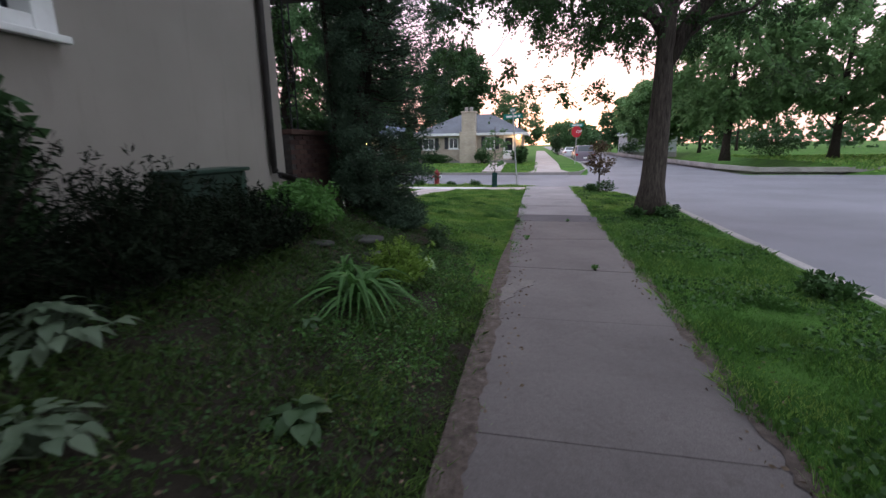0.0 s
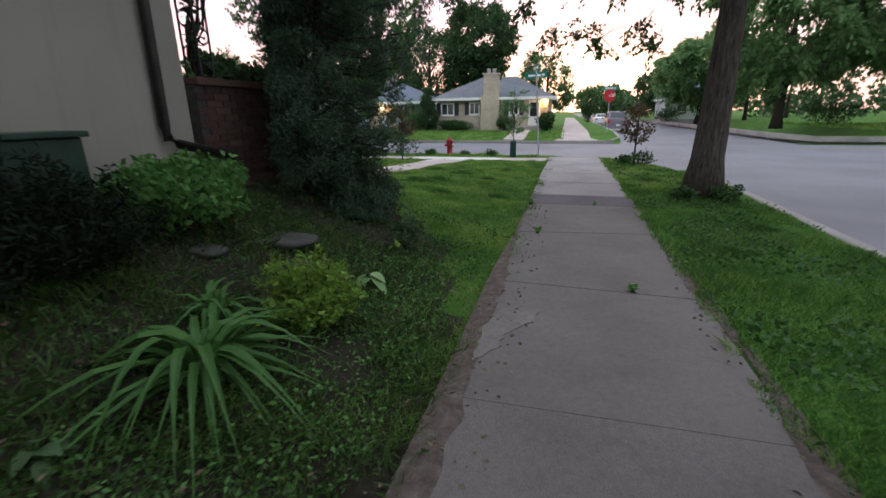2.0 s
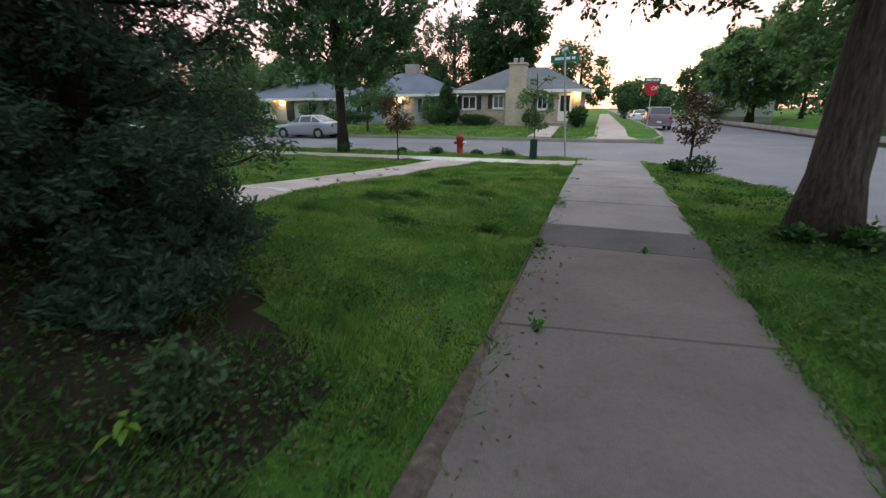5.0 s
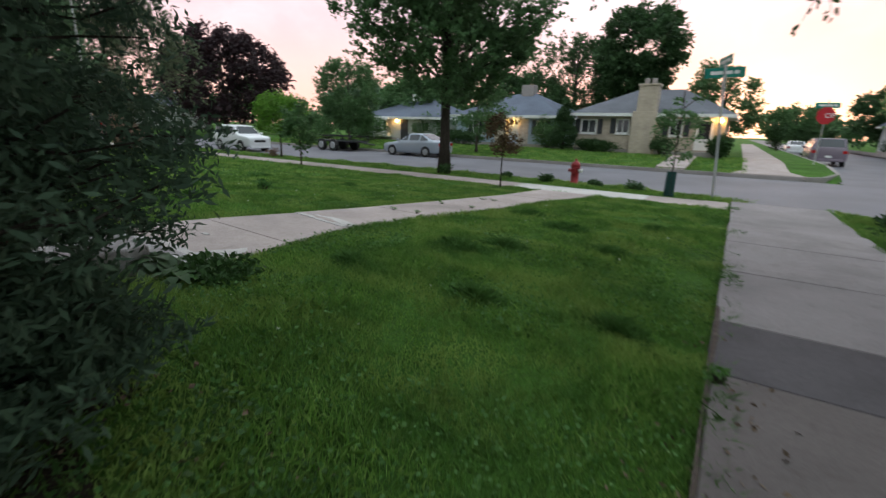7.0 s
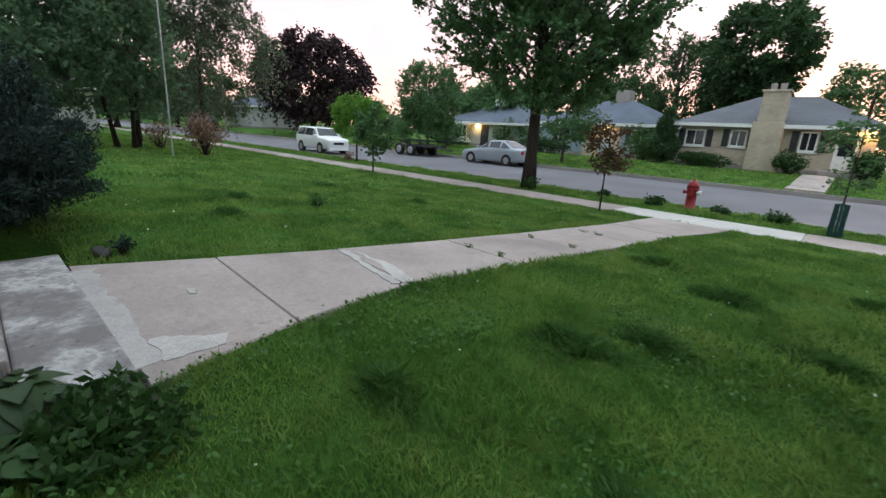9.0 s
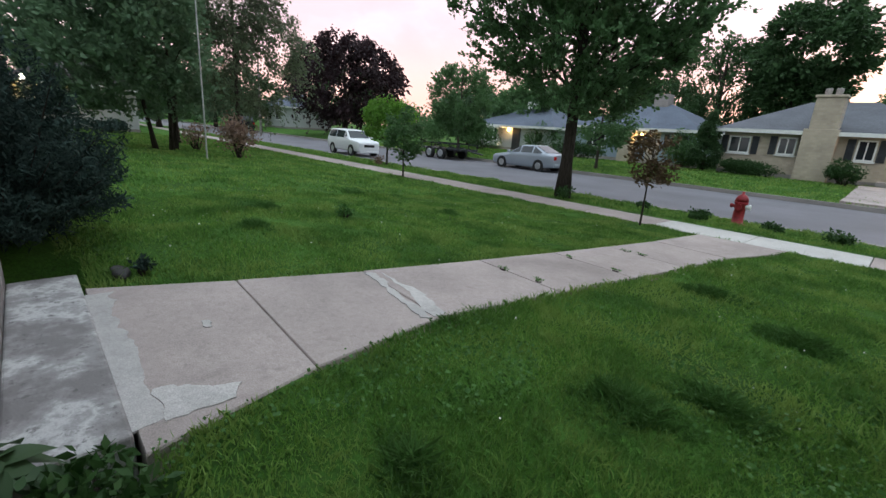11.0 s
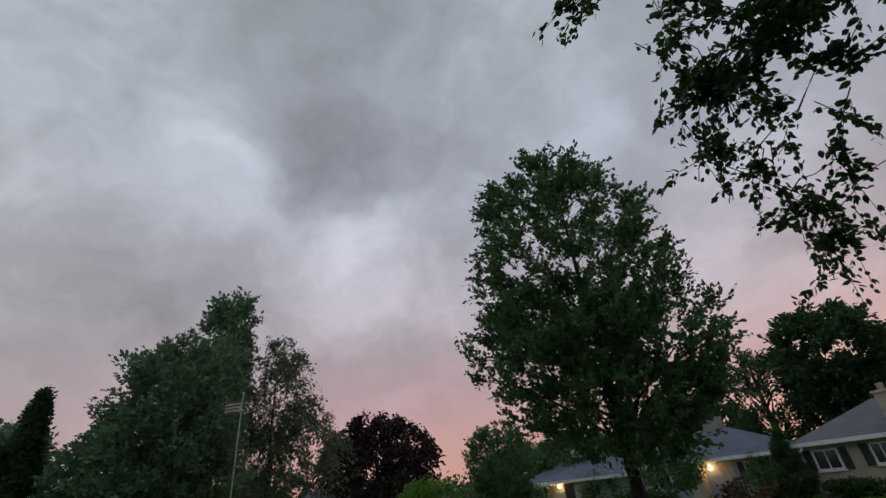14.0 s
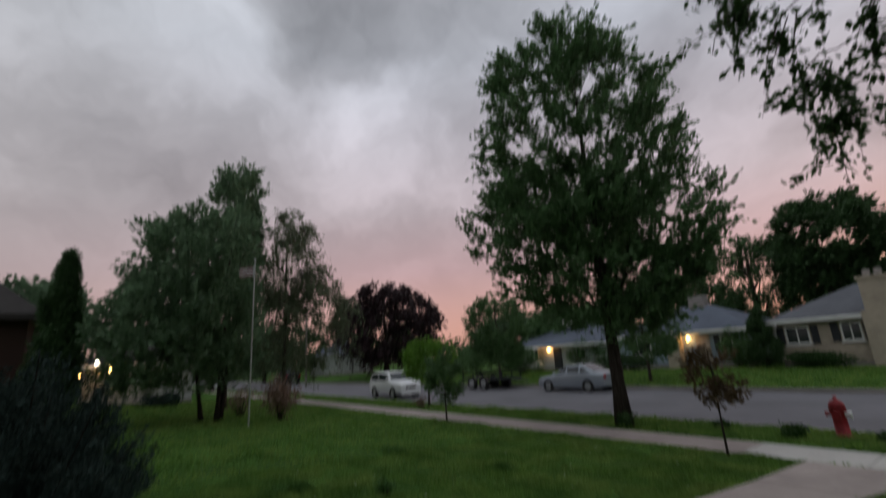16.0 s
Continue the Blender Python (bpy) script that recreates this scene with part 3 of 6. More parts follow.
# ---- pavement slabs ----
def slab(points, z_at, mat, parent, name="slab", thick=0.12, gap=0.006, tilt=0.0, arris=0.014):
    """One concrete slab over a four-cornered plan, its arris rounded."""
    bm = bmesh.new()
    c = sum((Vector((*p, 0)) for p in points), Vector()) / len(points)
    pts = []
    for p in points:
        v = Vector((*p, 0))
        pts.append(v + (c - v).normalized() * gap)
    n = len(pts)
    lo, mid, top = [], [], []
    for v in pts:
        z = z_at(v.x, v.y) + tilt * (v.y - c.y)
        inn = (c - v).normalized() * arris
        lo.append(bm.verts.new((v.x, v.y, z - thick)))
        mid.append(bm.verts.new((v.x, v.y, z - min(0.012, arris))))
        top.append(bm.verts.new((v.x + inn.x, v.y + inn.y, z)))
    for i in range(n):
        j = (i + 1) % n
        bm.faces.new((lo[i], lo[j], mid[j], mid[i]))
        bm.faces.new((mid[i], mid[j], top[j], top[i]))
    bm.faces.new(top)
    return part(name, bm, mat, parent)


pavement = tagged(new("pavement", mesh_of("pavement", [(x, y, -0.011 - 0.09 * smooth(11, 15.0, y) - 0.16 * smooth(15.9, 17.4, y)) for y in np.linspace(-18.6, 16.8, 60) for x in (-0.06, 1.5)], [(2 * k, 2 * k + 1, 2 * k + 3, 2 * k + 2) for k in range(59)], M_DIRT)),
                  "concrete footpath of large square slabs between grass", "footpath", kind="structure")


def walk_z(x, y):
    return 0.0 - 0.09 * smooth(11, 15.0, y) - 0.16 * smooth(15.9, 17.4, y)


SW_L, SW_R = -0.1, 1.53
joints = [(-18.6, 0), (-17, 0), (-15.4, 0), (-13.8, 0), (-12.2, 0), (-10.6, 0), (-9.0, 0), (-7.4, 0), (-5.8, 0), (-4.2, 0), (-2.6, 0), (-1.0, 0), (0.6, 0), (2.25, 0.02), (3.93, -0.06),
          (5.62, 0.2), (7.42, 0.02), (8.25, 0.0), (9.7, 0.03), (11.2, 0), (12.9, 0), (14.75, 0), (16.1, 0), (17.0, -0.2)]
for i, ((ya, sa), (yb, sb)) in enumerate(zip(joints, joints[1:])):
    # up to y = 8 the concrete darkened for tree shade, lighter beyond
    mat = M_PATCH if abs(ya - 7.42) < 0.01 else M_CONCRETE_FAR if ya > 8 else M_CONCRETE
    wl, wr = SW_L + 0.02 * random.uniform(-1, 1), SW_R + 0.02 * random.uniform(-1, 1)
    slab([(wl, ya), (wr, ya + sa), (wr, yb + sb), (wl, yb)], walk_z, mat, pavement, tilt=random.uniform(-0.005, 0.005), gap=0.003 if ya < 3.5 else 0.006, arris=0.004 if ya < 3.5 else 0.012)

cross_walk = tagged(new("pavement", mesh_of("pavement", [(-80, 14.8, -0.24), (-0.12, 14.8, -0.24), (-0.12, 16.0, -0.24), (-80, 16.0, -0.24)], [(0, 1, 2, 3)], M_SOIL)),
                    "narrow concrete footpath along the crossing street", "footpath", kind="structure")


def cross_z(x, y):
    return -0.095 - 0.02 * (y - 14.75)


x = -0.13
while x > -70:
    w = 1.55
    slab([(x - w, 14.76), (x, 14.76), (x, 16.02), (x - w, 16.02)], cross_z, M_PALE if -5.0 < x - w / 2 < -2.0 else M_WALKWAY, cross_walk, tilt=0)
    x -= w

far_walk = tagged(new("pavement", mesh_of("pavement", [(0.1, 27.3, -0.36), (1.8, 27.3, -0.36), (1.8, 110, -0.1), (0.1, 110, -0.1)], [(0, 1, 2, 3)], M_SOIL)),
                  "pale footpath leading on beyond the crossing", "footpath", kind="structure")
for y in np.arange(27.15, 100, 1.6):
    slab([(-0.25 if y < 28.5 else 0.15, y), (2.3 if y < 28.5 else 1.85, y), (2.1 if y < 27 else 1.85, y + 1.6), (0.15, y + 1.6)], lambda a, b: lawn_z(a, b) + 0.03, M_WALKWAY, far_walk, tilt=0)

# front walkway from the steps to the crossing street
walkway = tagged(new("pavement", mesh_of("pavement", [(-5.0, 6.45, 0.10), (-3.1, 6.45, 0.10), (-2.75, 14.7, -0.2), (-3.8, 14.7, -0.2)], [(0, 1, 2, 3)], M_SOIL)),
                 "cracked concrete front walkway curving through the lawn", "walkway", kind="structure")
for (ya, la, ra), (yb, lb, rb) in zip(W_EDGE, W_EDGE[1:]):
    s0 = -0.10 if 7 < ya < 14 else 0
    s1 = -0.10 if 7 < yb < 14 else 0
    slab([(la, ya), (ra, ya + s0), (rb, yb + s1), (lb, yb)], path_z, M_WALKWAY, walkway, gap=0.005, arris=0.009, tilt=random.uniform(-0.006, 0.006))


def smear(name, outline, z_at, mat, label, lift=0.003, owner=None):
    """A thin mortar skim with a ragged edge, lying on the concrete."""
    bm = bmesh.new()
    pts = []
    n = len(outline)
    for i in range(n):
        a, b = Vector((*outline[i], 0)), Vector((*outline[(i + 1) % n], 0))
        k = max(2, int((b - a).length / 0.025))
        for j in range(k):
            p = a.lerp(b, j / k)
            q = noise.noise_vector((p.x * 9, p.y * 9, 2.0)) * 0.035 + noise.noise_vector((p.x * 31, p.y * 31, 5.0)) * 0.016
            pts.append((p.x + q.x, p.y + q.y))
    vs = [bm.verts.new((px, py, z_at(px, py) + lift)) for px, py in pts]
    f = bm.faces.new(vs)
    r = bmesh.ops.extrude_face_region(bm, geom=[f])
    for v in r["geom"]:
        if isinstance(v, bmesh.types.BMVert):
            v.co.z -= 0.01
    bmesh.ops.triangulate(bm, faces=bm.faces[:])
    bmesh.ops.recalc_face_normals(bm, faces=bm.faces[:])
    return part(name, bm, mat, owner or walkway, label)


smear("mortar_repair", [(-4.9, 6.35), (-3.25, 6.35), (-3.26, 6.50), (-3.6, 6.49), (-4.0, 6.52), (-4.45, 6.48), (-4.9, 6.53)], path_z, M_REPAIR, "white mortar skim at the foot of the steps")
smear("mortar_repair", [(-3.52, 6.50), (-3.24, 6.50), (-3.27, 6.74), (-3.36, 6.80), (-3.42, 6.68), (-3.50, 6.62)], path_z, M_REPAIR, "ragged patch of white mortar", 0.0045)
smear("mortar_repair", [(-4.12, 6.86), (-4.02, 6.85), (-4.03, 6.89), (-4.11, 6.90)], path_z, M_REPAIR, "small white mortar spot", 0.0045)
smear("worn_patch", [(-0.04, 2.6), (0.06, 2.7), (0.12, 2.95), (0.28, 3.2), (0.30, 3.4), (0.16, 3.45), (0.02, 3.3), (-0.05, 3.0)], lambda a, b: 0.0, M_WORN, "pale worn patch of washed-out concrete", 0.007, pavement)
smear("mortar_repair", [(-4.50, 8.22), (-3.9, 8.08), (-3.50, 8.00), (-3.47, 8.06), (-3.9, 8.14), (-4.45, 8.28)], path_z, M_REPAIR, "white mortar over a crack", 0.005)
smear("mortar_repair", [(-4.44, 8.32), (-3.9, 8.24), (-3.62, 8.08), (-3.49, 8.09), (-3.50, 8.20), (-3.9, 8.32)], path_z, M_REPAIR, "white mortar over a crack", 0.0045)


# ---- plants ----
def leaf_mesh(name, pts, size, mat, flat=0.5, slim=0.55, droop=0.0, jitter=0.35, along=None, ovate=False):
    """Loose four-cornered leaves at the points, each turned its own way."""
    pts = np.asarray(pts, float)
    n = len(pts)
    d = rng.normal(size=(n, 3))
    d[:, 2] = d[:, 2] * flat - droop
    if along is not None:
        d = d * 0.55 + along
    d /= np.linalg.norm(d, axis=1, keepdims=True) + 1e-9
    e = rng.normal(size=(n, 3))
    e -= d * (e * d).sum(1, keepdims=True)
    e /= np.linalg.norm(e, axis=1, keepdims=True) + 1e-9
    s = size * (1 + jitter * rng.uniform(-1, 1, (n, 1)))
    nrm = np.cross(d, e)
    a = pts
    b = pts + d * s * 0.45 + e * s * slim * 0.5 + nrm * s * 0.06
    c = pts + d * s
    f = pts + d * s * 0.45 - e * s * slim * 0.5 + nrm * s * 0.06
    if ovate:
        side, lift = e * s * slim * 0.5, nrm * s * 0.08
        v = np.stack([a, pts + d * s * 0.2 + side * 0.8 + lift, pts + d * s * 0.55 + side * 0.95 + lift, c, pts + d * s * 0.55 - side * 0.95 + lift, pts + d * s * 0.2 - side * 0.8 + lift], 1).reshape(-1, 3)
        return mesh_arrays(name, v, 6, mat)
    v = np.stack([a, b, c, f], 1).reshape(-1, 3)
    return mesh_arrays(name, v, 4, mat)


def inside(center, radii, n, shell=0.55, zcut=None):
    """Points in an ellipsoid, thicker toward its skin."""
    d = rng.normal(size=(n, 3))
    d /= np.linalg.norm(d, axis=1, keepdims=True)
    r = rng.uniform(0, 1, (n, 1)) ** (1 / 3)
    r = shell * (0.55 + 0.45 * r) + (1 - shell) * r
    return np.asarray(center) + d * r * np.asarray(radii)


def clump_leaves(centers, per, r, stretch=(1, 1, 0.8)):
    c = np.asarray(centers)
    k = rng.normal(size=(len(c), per, 3))
    k *= rng.uniform(0.1, 1.0, (len(c), per, 1)) ** 0.6 / np.linalg.norm(k, axis=2, keepdims=True)
    k = k * np.asarray(stretch) * r * 1.5 * rng.uniform(0.6, 1.25, (len(c), 1, 1))
    return (c[:, None, :] + k).reshape(-1, 3)


def strand_leaves(centers, k, per, length, out, rise, sag, loose):
    """Leaves set along short twigs that fan out from each centre; also the twigs' two ends."""
    c = np.repeat(np.asarray(centers, float), k, axis=0)
    n = len(c)
    r = c[:, :2] / (np.linalg.norm(c[:, :2], axis=1, keepdims=True) + 0.3)
    d = rng.normal(size=(n, 3)) * 0.55
    d[:, :2] += r * out
    d[:, 2] += rise
    d /= np.linalg.norm(d, axis=1, keepdims=True)
    L = length * rng.uniform(0.5, 1.3, (n, 1))
    start = c + rng.normal(size=(n, 3)) * 0.10 - d * L * 0.35
    drop = np.array((0, 0, -sag))
    u = np.sort(rng.uniform(0.08, 1.0, (n, per, 1)), axis=1)
    p = start[:, None] + d[:, None] * L[:, None] * u + drop * L[:, None] * u * u
    t = d[:, None] + 2 * drop * u
    t /= np.linalg.norm(t, axis=2, keepdims=True)
    p = p + rng.normal(size=p.shape) * loose * (1.1 - 0.5 * u)
    return p.reshape(-1, 3), t.reshape(-1, 3), start, start + d * L * 0.5 + drop * L * 0.25, start + d * L + drop * L


def limb(bm, a, b, r0, r1, sag=0.0, sides=5, wob=0.12):
    a, b = Vector(a), Vector(b)
    L = (b - a).length
    pts, rad = [], []
    for i in range(5):
        u = i / 4
        p = a.lerp(b, u) + Vector((0, 0, sag * 4 * u * (1 - u)))
        if 0 < i < 4:
            p += noise.noise_vector((p.x * 3.1 + b.x, p.y * 3.1, p.z * 3.1 + b.z)) * L * wob
        pts.append(p)
        rad.append(r0 + (r1 - r0) * u ** 0.8)
    tube(bm, pts, rad, sides, cap=False)
    return pts


def tree(name, label, at, trunk, crowns, leaf, mats, n_clumps, per, clump_r, category="tree", lean=(0, 0), stems=1, limbs=True,
         stretch=(1, 1, 0.8), droop=0.0, flat=0.6, slim=0.55, twist=1.0, group="", extra=(), strand=None, twigs=False, mains_n=16, stout=0.30, boughs=(), ovate=False):
    """trunk: (height of the first fork, radius, height the leader reaches); crowns: (centre, radii, share) from the foot."""
    bark, leafmat = mats
    t = thing(name, label, category, at, group)
    centers = []
    for c, r, share in crowns:
        centers.append(inside(c, r, max(2, int(n_clumps * share))))
    centers = np.concatenate(centers + [np.asarray(extra, float).reshape(-1, 3)])
    fork, rad, tip = trunk
    bm = bmesh.new()
    for s in range(stems):
        ox, oy = (0, 0) if stems == 1 else (0.35 * math.cos(s * 2.4), 0.35 * math.sin(s * 2.4))
        k = 9
        pts, rr = [], []
        for i in range(k + 1):
            u = i / k
            w = noise.noise_vector((at[0] + s, at[1], u * 2.5)) * 0.10 * tip * 0.2 * u * twist
            pts.append((ox * (1 + 2.5 * u) + lean[0] * u + w.x, oy * (1 + 2.5 * u) + lean[1] * u + w.y, -0.15 + u * (tip + 0.15)))
            flare = 1.45 if i == 0 else 1.0
            rr.append(max(0.012, rad * flare * (1 - 0.92 * u ** (1.15))) / (1 if stems == 1 else 1.3))
        tube(bm, pts, rr, 12 if rad > 0.15 else 7)
    for pts, r0, r1 in boughs:
        k = len(pts) - 1
        tube(bm, pts, [r0 + (r1 - r0) * i / k for i in range(k + 1)], 10)
    if limbs:
        mains = centers[rng.permutation(len(centers))[: max(7, min(mains_n, len(centers) // 9))]]
        nodes = []
        for c in mains:
            h = math.hypot(c[0] - lean[0] * 0.5, c[1] - lean[1] * 0.5)
            z0 = min(max(fork * random.uniform(0.85, 1.25), c[2] - h * random.uniform(0.5, 1.1)), tip * 0.9)
            u = z0 / tip
            w = noise.noise_vector((at[0], at[1], u * 2.5)) * 0.10 * tip * 0.2 * u * twist
            r0 = max(0.010, rad * (1 - 0.9 * u) * stout)
            nodes += limb(bm, (lean[0] * u + w.x, lean[1] * u + w.y, z0), c, r0, 0.008, sag=0.10 * h, sides=6)[1:]
        N = np.array([tuple(q) for q in nodes])
        for c in centers:
            k = np.argmin(((N - c) ** 2).sum(1) + 0.4 * np.maximum(0, N[:, 2] - c[2]))
            limb(bm, nodes[k], c, max(0.005, 0.03 * rad), 0.003, sag=0.05, sides=4, wob=0.2)
            nodes.append(Vector(c))
            N = np.concatenate([N, [c]])
    if strand:
        k = strand[0]
        pts, along, s0, s1, s2 = strand_leaves(centers, k, max(4, per // k), *strand[1:])
        if twigs:
            for a, b, c in zip(s0, s1, s2):
                tube(bm, [a, b, c], [0.006, 0.004, 0.002], 3, cap=False)
        part("trunk", bm, bark, t, shade=True)
        part("crown", leaf_mesh("crown", pts, leaf, leafmat, flat, slim, droop * 0.3, along=along, ovate=ovate), leafmat, t)
        return t
    part("trunk", bm, bark, t, shade=True)
    pts = clump_leaves(centers, per, clump_r, stretch)
    pts = pts[pts[:, 2] > 0.15]
    part("crown", leaf_mesh("crown", pts, leaf, leafmat, flat, slim, droop), leafmat, t)
    return t


def shrub(name, label, at, radii, leaf, mat, n, category="shrub", lobes=9, slim=0.5, flat=1.0, stems=M_BARK_DARK, group="", top=1.0):
    """A low bush: stems from the foot and leaves crowded on uneven lobes."""
    t = thing(name, label, category, at, group)
    rx, ry, rz = radii
    lc = inside((0, 0, rz * 0.95), (rx * 0.62, ry * 0.62, rz * 0.62), lobes)
    bm = bmesh.new()
    for c in lc:
        limb(bm, (c[0] * 0.15, c[1] * 0.15, -0.05), c, 0.018, 0.006, sag=0.02)
    part("stem", bm, stems, t)
    k = rng.normal(size=(lobes, n // lobes, 3))
    k /= np.linalg.norm(k, axis=2, keepdims=True)
    k *= rng.uniform(0.25, 1.0, (lobes, n // lobes, 1)) ** 0.5
    pts = (lc[:, None, :] + k * np.asarray((rx, ry, rz)) * rng.uniform(0.36, 0.58, (lobes, 1, 1))).reshape(-1, 3)
    pts[:, 2] = np.abs(pts[:, 2]) * top + 0.02
    part("foliage", leaf_mesh("foliage", pts, leaf, mat, flat, slim), mat, t)
    return t


def spray_bush(name, label, at, radii, sprays, per, leaf, mat, category="shrub", up_=0.35, thick=0.07, slim=0.25):
    """An evergreen of many plumes that fan out from its foot, needles thick along each."""
    t = thing(name, label, category, at)
    bm = bmesh.new()
    P = []
    for k in range(sprays):
        a, e = random.uniform(0, 2 * math.pi), math.asin(random.uniform(0.02, 1.0))
        reach = random.uniform(0.68, 1.1) * (1 + 0.22 * noise.noise((math.cos(a) * 1.7 + at[0], math.sin(a) * 1.7 + at[1], e * 1.6)))
        tip = Vector((radii[0] * math.cos(a) * math.cos(e), radii[1] * math.sin(a) * math.cos(e), radii[2] * (0.12 + 0.95 * math.sin(e)))) * reach
        root = Vector((tip.x * 0.15, tip.y * 0.15, 0.0))
        mid = root.lerp(tip, 0.55) + Vector((0, 0, -0.04 + up_ * 0.1))
        if k % 3 == 0:
            tube(bm, [root, mid, tip], [0.012, 0.007, 0.003], 4, cap=False)
        u = rng.uniform(0.25, 1.0, (per, 1)) ** 0.7
        line = np.asarray(root) * (1 - u) ** 2 + 2 * np.asarray(mid) * u * (1 - u) + np.asarray(tip) * u ** 2
        P.append(line + rng.normal(size=(per, 3)) * thick * (1.15 - 0.85 * u))
    part("stem", bm, M_BARK_DARK, t)
    P = np.concatenate(P)
    P[:, 2] = np.abs(P[:, 2]) + 0.01
    part("foliage", leaf_mesh("foliage", P, leaf, mat, 1.0, slim, -0.45), mat, t)
    return t


def strap_plant(name, label, at, count, length, width, mat, rise=0.75, category="plant"):
    """Arching strap leaves from one foot, each tapered, folded along its middle."""
    t = thing(name, label, category, at)
    for i in range(count):
        V = []
        a = random.uniform(0, 2 * math.pi)
        L, up_, w = length * random.uniform(0.6, 1.1), random.uniform(0.45, 1.0) * rise, width * random.uniform(0.7, 1.15)
        d, s = Vector((math.cos(a), math.sin(a), 0)), Vector((-math.sin(a), math.cos(a), 0))
        o = Vector((random.uniform(-0.05, 0.05), random.uniform(-0.05, 0.05), -0.01))
        bend = random.uniform(-0.22, 0.22)
        prev = None
        for k in range(8):
            u = k / 7
            p = o + d * (L * (0.30 * u + 0.70 * u * u) * (1.1 - 0.45 * up_)) + s * (bend * L * u * u) + Vector((0, 0, L * up_ * (1.95 * u - 1.95 * u ** 2.2)))
            ww = w * (0.35 + 0.65 * math.sin(math.pi * min(1, 0.18 + u * 0.82))) * (1 - 0.9 * max(0, u - 0.55) / 0.45)
            cur = (p - s * ww, p - Vector((0, 0, ww * 0.35)), p + s * ww)
            if prev:
                V += [prev[0], prev[1], cur[1], cur[0], prev[1], prev[2], cur[2], cur[1]]
            prev = cur
        part("leaf", mesh_arrays("leaf", np.array([tuple(v) for v in V]), 4, mat), mat, t)
    return t


def broad_plant(name, label, at, count, leaf_len, leaf_w, mat, height=0.25, spread=0.3, category="plant", cup=0.25):
    """A rosette of broad pointed leaves on stalks."""
    t = thing(name, label, category, at)
    stalks = bmesh.new()
    V, F = [], []
    for i in range(count):
        a = i * 2.4 + random.uniform(-0.4, 0.4)
        ring = (i + 1) / count
        d, s = Vector((math.cos(a), math.sin(a), 0)), Vector((-math.sin(a), math.cos(a), 0))
        root = Vector((0, 0, 0))
        tip0 = d * spread * ring * random.uniform(0.6, 1.0) + Vector((0, 0, height * random.uniform(0.65, 1.1) * (1.15 - 0.5 * ring)))
        tube(stalks, [root, root.lerp(tip0, 0.6) + Vector((0, 0, 0.02)), tip0], [0.005, 0.004, 0.003], 5, cap=False)
        L, W = leaf_len * random.uniform(0.75, 1.1), leaf_w * random.uniform(0.8, 1.1)
        pitch = random.uniform(-0.15, 0.35) - 0.45 * ring
        b = len(V)
        for k in range(6):
            u = k / 5
            w = W * math.sin(math.pi * min(1.0, (0.1 + 0.9 * u)) ** 0.8) * 0.5 + 0.002
            c = tip0 + d * (L * u) + Vector((0, 0, L * (pitch * u - 0.35 * u * u)))
            V += [c - s * w + Vector((0, 0, w * cup)), c, c + s * w + Vector((0, 0, w * cup))]
        for k in range(5):
            r = b + 3 * k
            F += [(r, r + 1, r + 4, r + 3), (r + 1, r + 2, r + 5, r + 4)]
    me = mesh_of("leaves", V, F, mat)
    me.polygons.foreach_set("use_smooth", [True] * len(me.polygons))
    part("leaves", me, mat, t)
    part("stalk", stalks, mat, t)
    return t


def gz(x, y):
    return lawn_z(x, y)


# the street tree over the footpath
ends = [(-5.15, 0.2, 5.35), (-4.8, 0.9, 5.0), (-4.95, 1.3, 4.85), (-5.3, 2.0, 4.65), (-5.15, 2.1, 4.6), (-4.81, 1.34, 4.7), (-4.3, 1.06, 4.75), (-4.96, 2.09, 4.25),
        (-4.93, 2.46, 3.95), (-4.82, 2.72, 3.85), (-4.9, 3.0, 3.5), (-4.73, 2.9, 3.6), (-4.48, 1.99, 4.45), (-4.36, 2.38, 4.1), (-4.55, 0.83, 4.85), (-4.69, 0.51, 5.0), (-4.1, 1.6, 4.5),
        (-3.9, 0.2, 2.9), (-3.4, 0.4, 2.7), (-2.6, 0.7, 2.7), (-1.8, 0.3, 2.6), (-1.2, -0.2, 2.6), (-0.9, 1.2, 2.5), (-2.2, 1.8, 2.9), (1.8, -0.5, 2.8), (2.8, 0.4, 2.7), (-3.0, -0.6, 3.0), (-1.6, -1.2, 3.1), (3.6, -1.0, 3.1)]
tree("street_tree", "tall forked street tree with drooping leaves beside the footpath", (2.68, 8.6, gz(2.68, 8.6)), (3.4, 0.27, 7.2),
     [((-0.2, 0.4, 6.0), (4.0, 4.0, 2.5), 0.74), ((0.1, 0.4, 4.3), (3.1, 3.2, 0.9), 0.18), ((-4.5, 1.6, 4.65), (0.5, 0.65, 0.3), 0.012), ((-3.9, 1.35, 4.8), (0.55, 0.6, 0.35), 0.01)], 0.068, (M_BARK, L_STREET), 440, 184, 0.27, slim=0.62, lean=(0.1, 0.1), extra=ends,
     strand=(8, 0.46, 0.2, -0.05, 0.45, 0.032), twigs=True, stout=0.34, flat=0.8, ovate=True,
     boughs=(([(0.08, 0.05, 3.1), (0.55, 0.1, 4.0), (1.3, 0.2, 4.75), (2.1, 0.4, 5.5), (2.8, 0.5, 6.6)], 0.17, 0.05), ([(0.05, 0.05, 3.5), (-0.5, 0.3, 4.5), (-1.4, 0.7, 5.3), (-2.9, 1.2, 5.6), (-4.3, 1.6, 5.3)], 0.13, 0.025)))

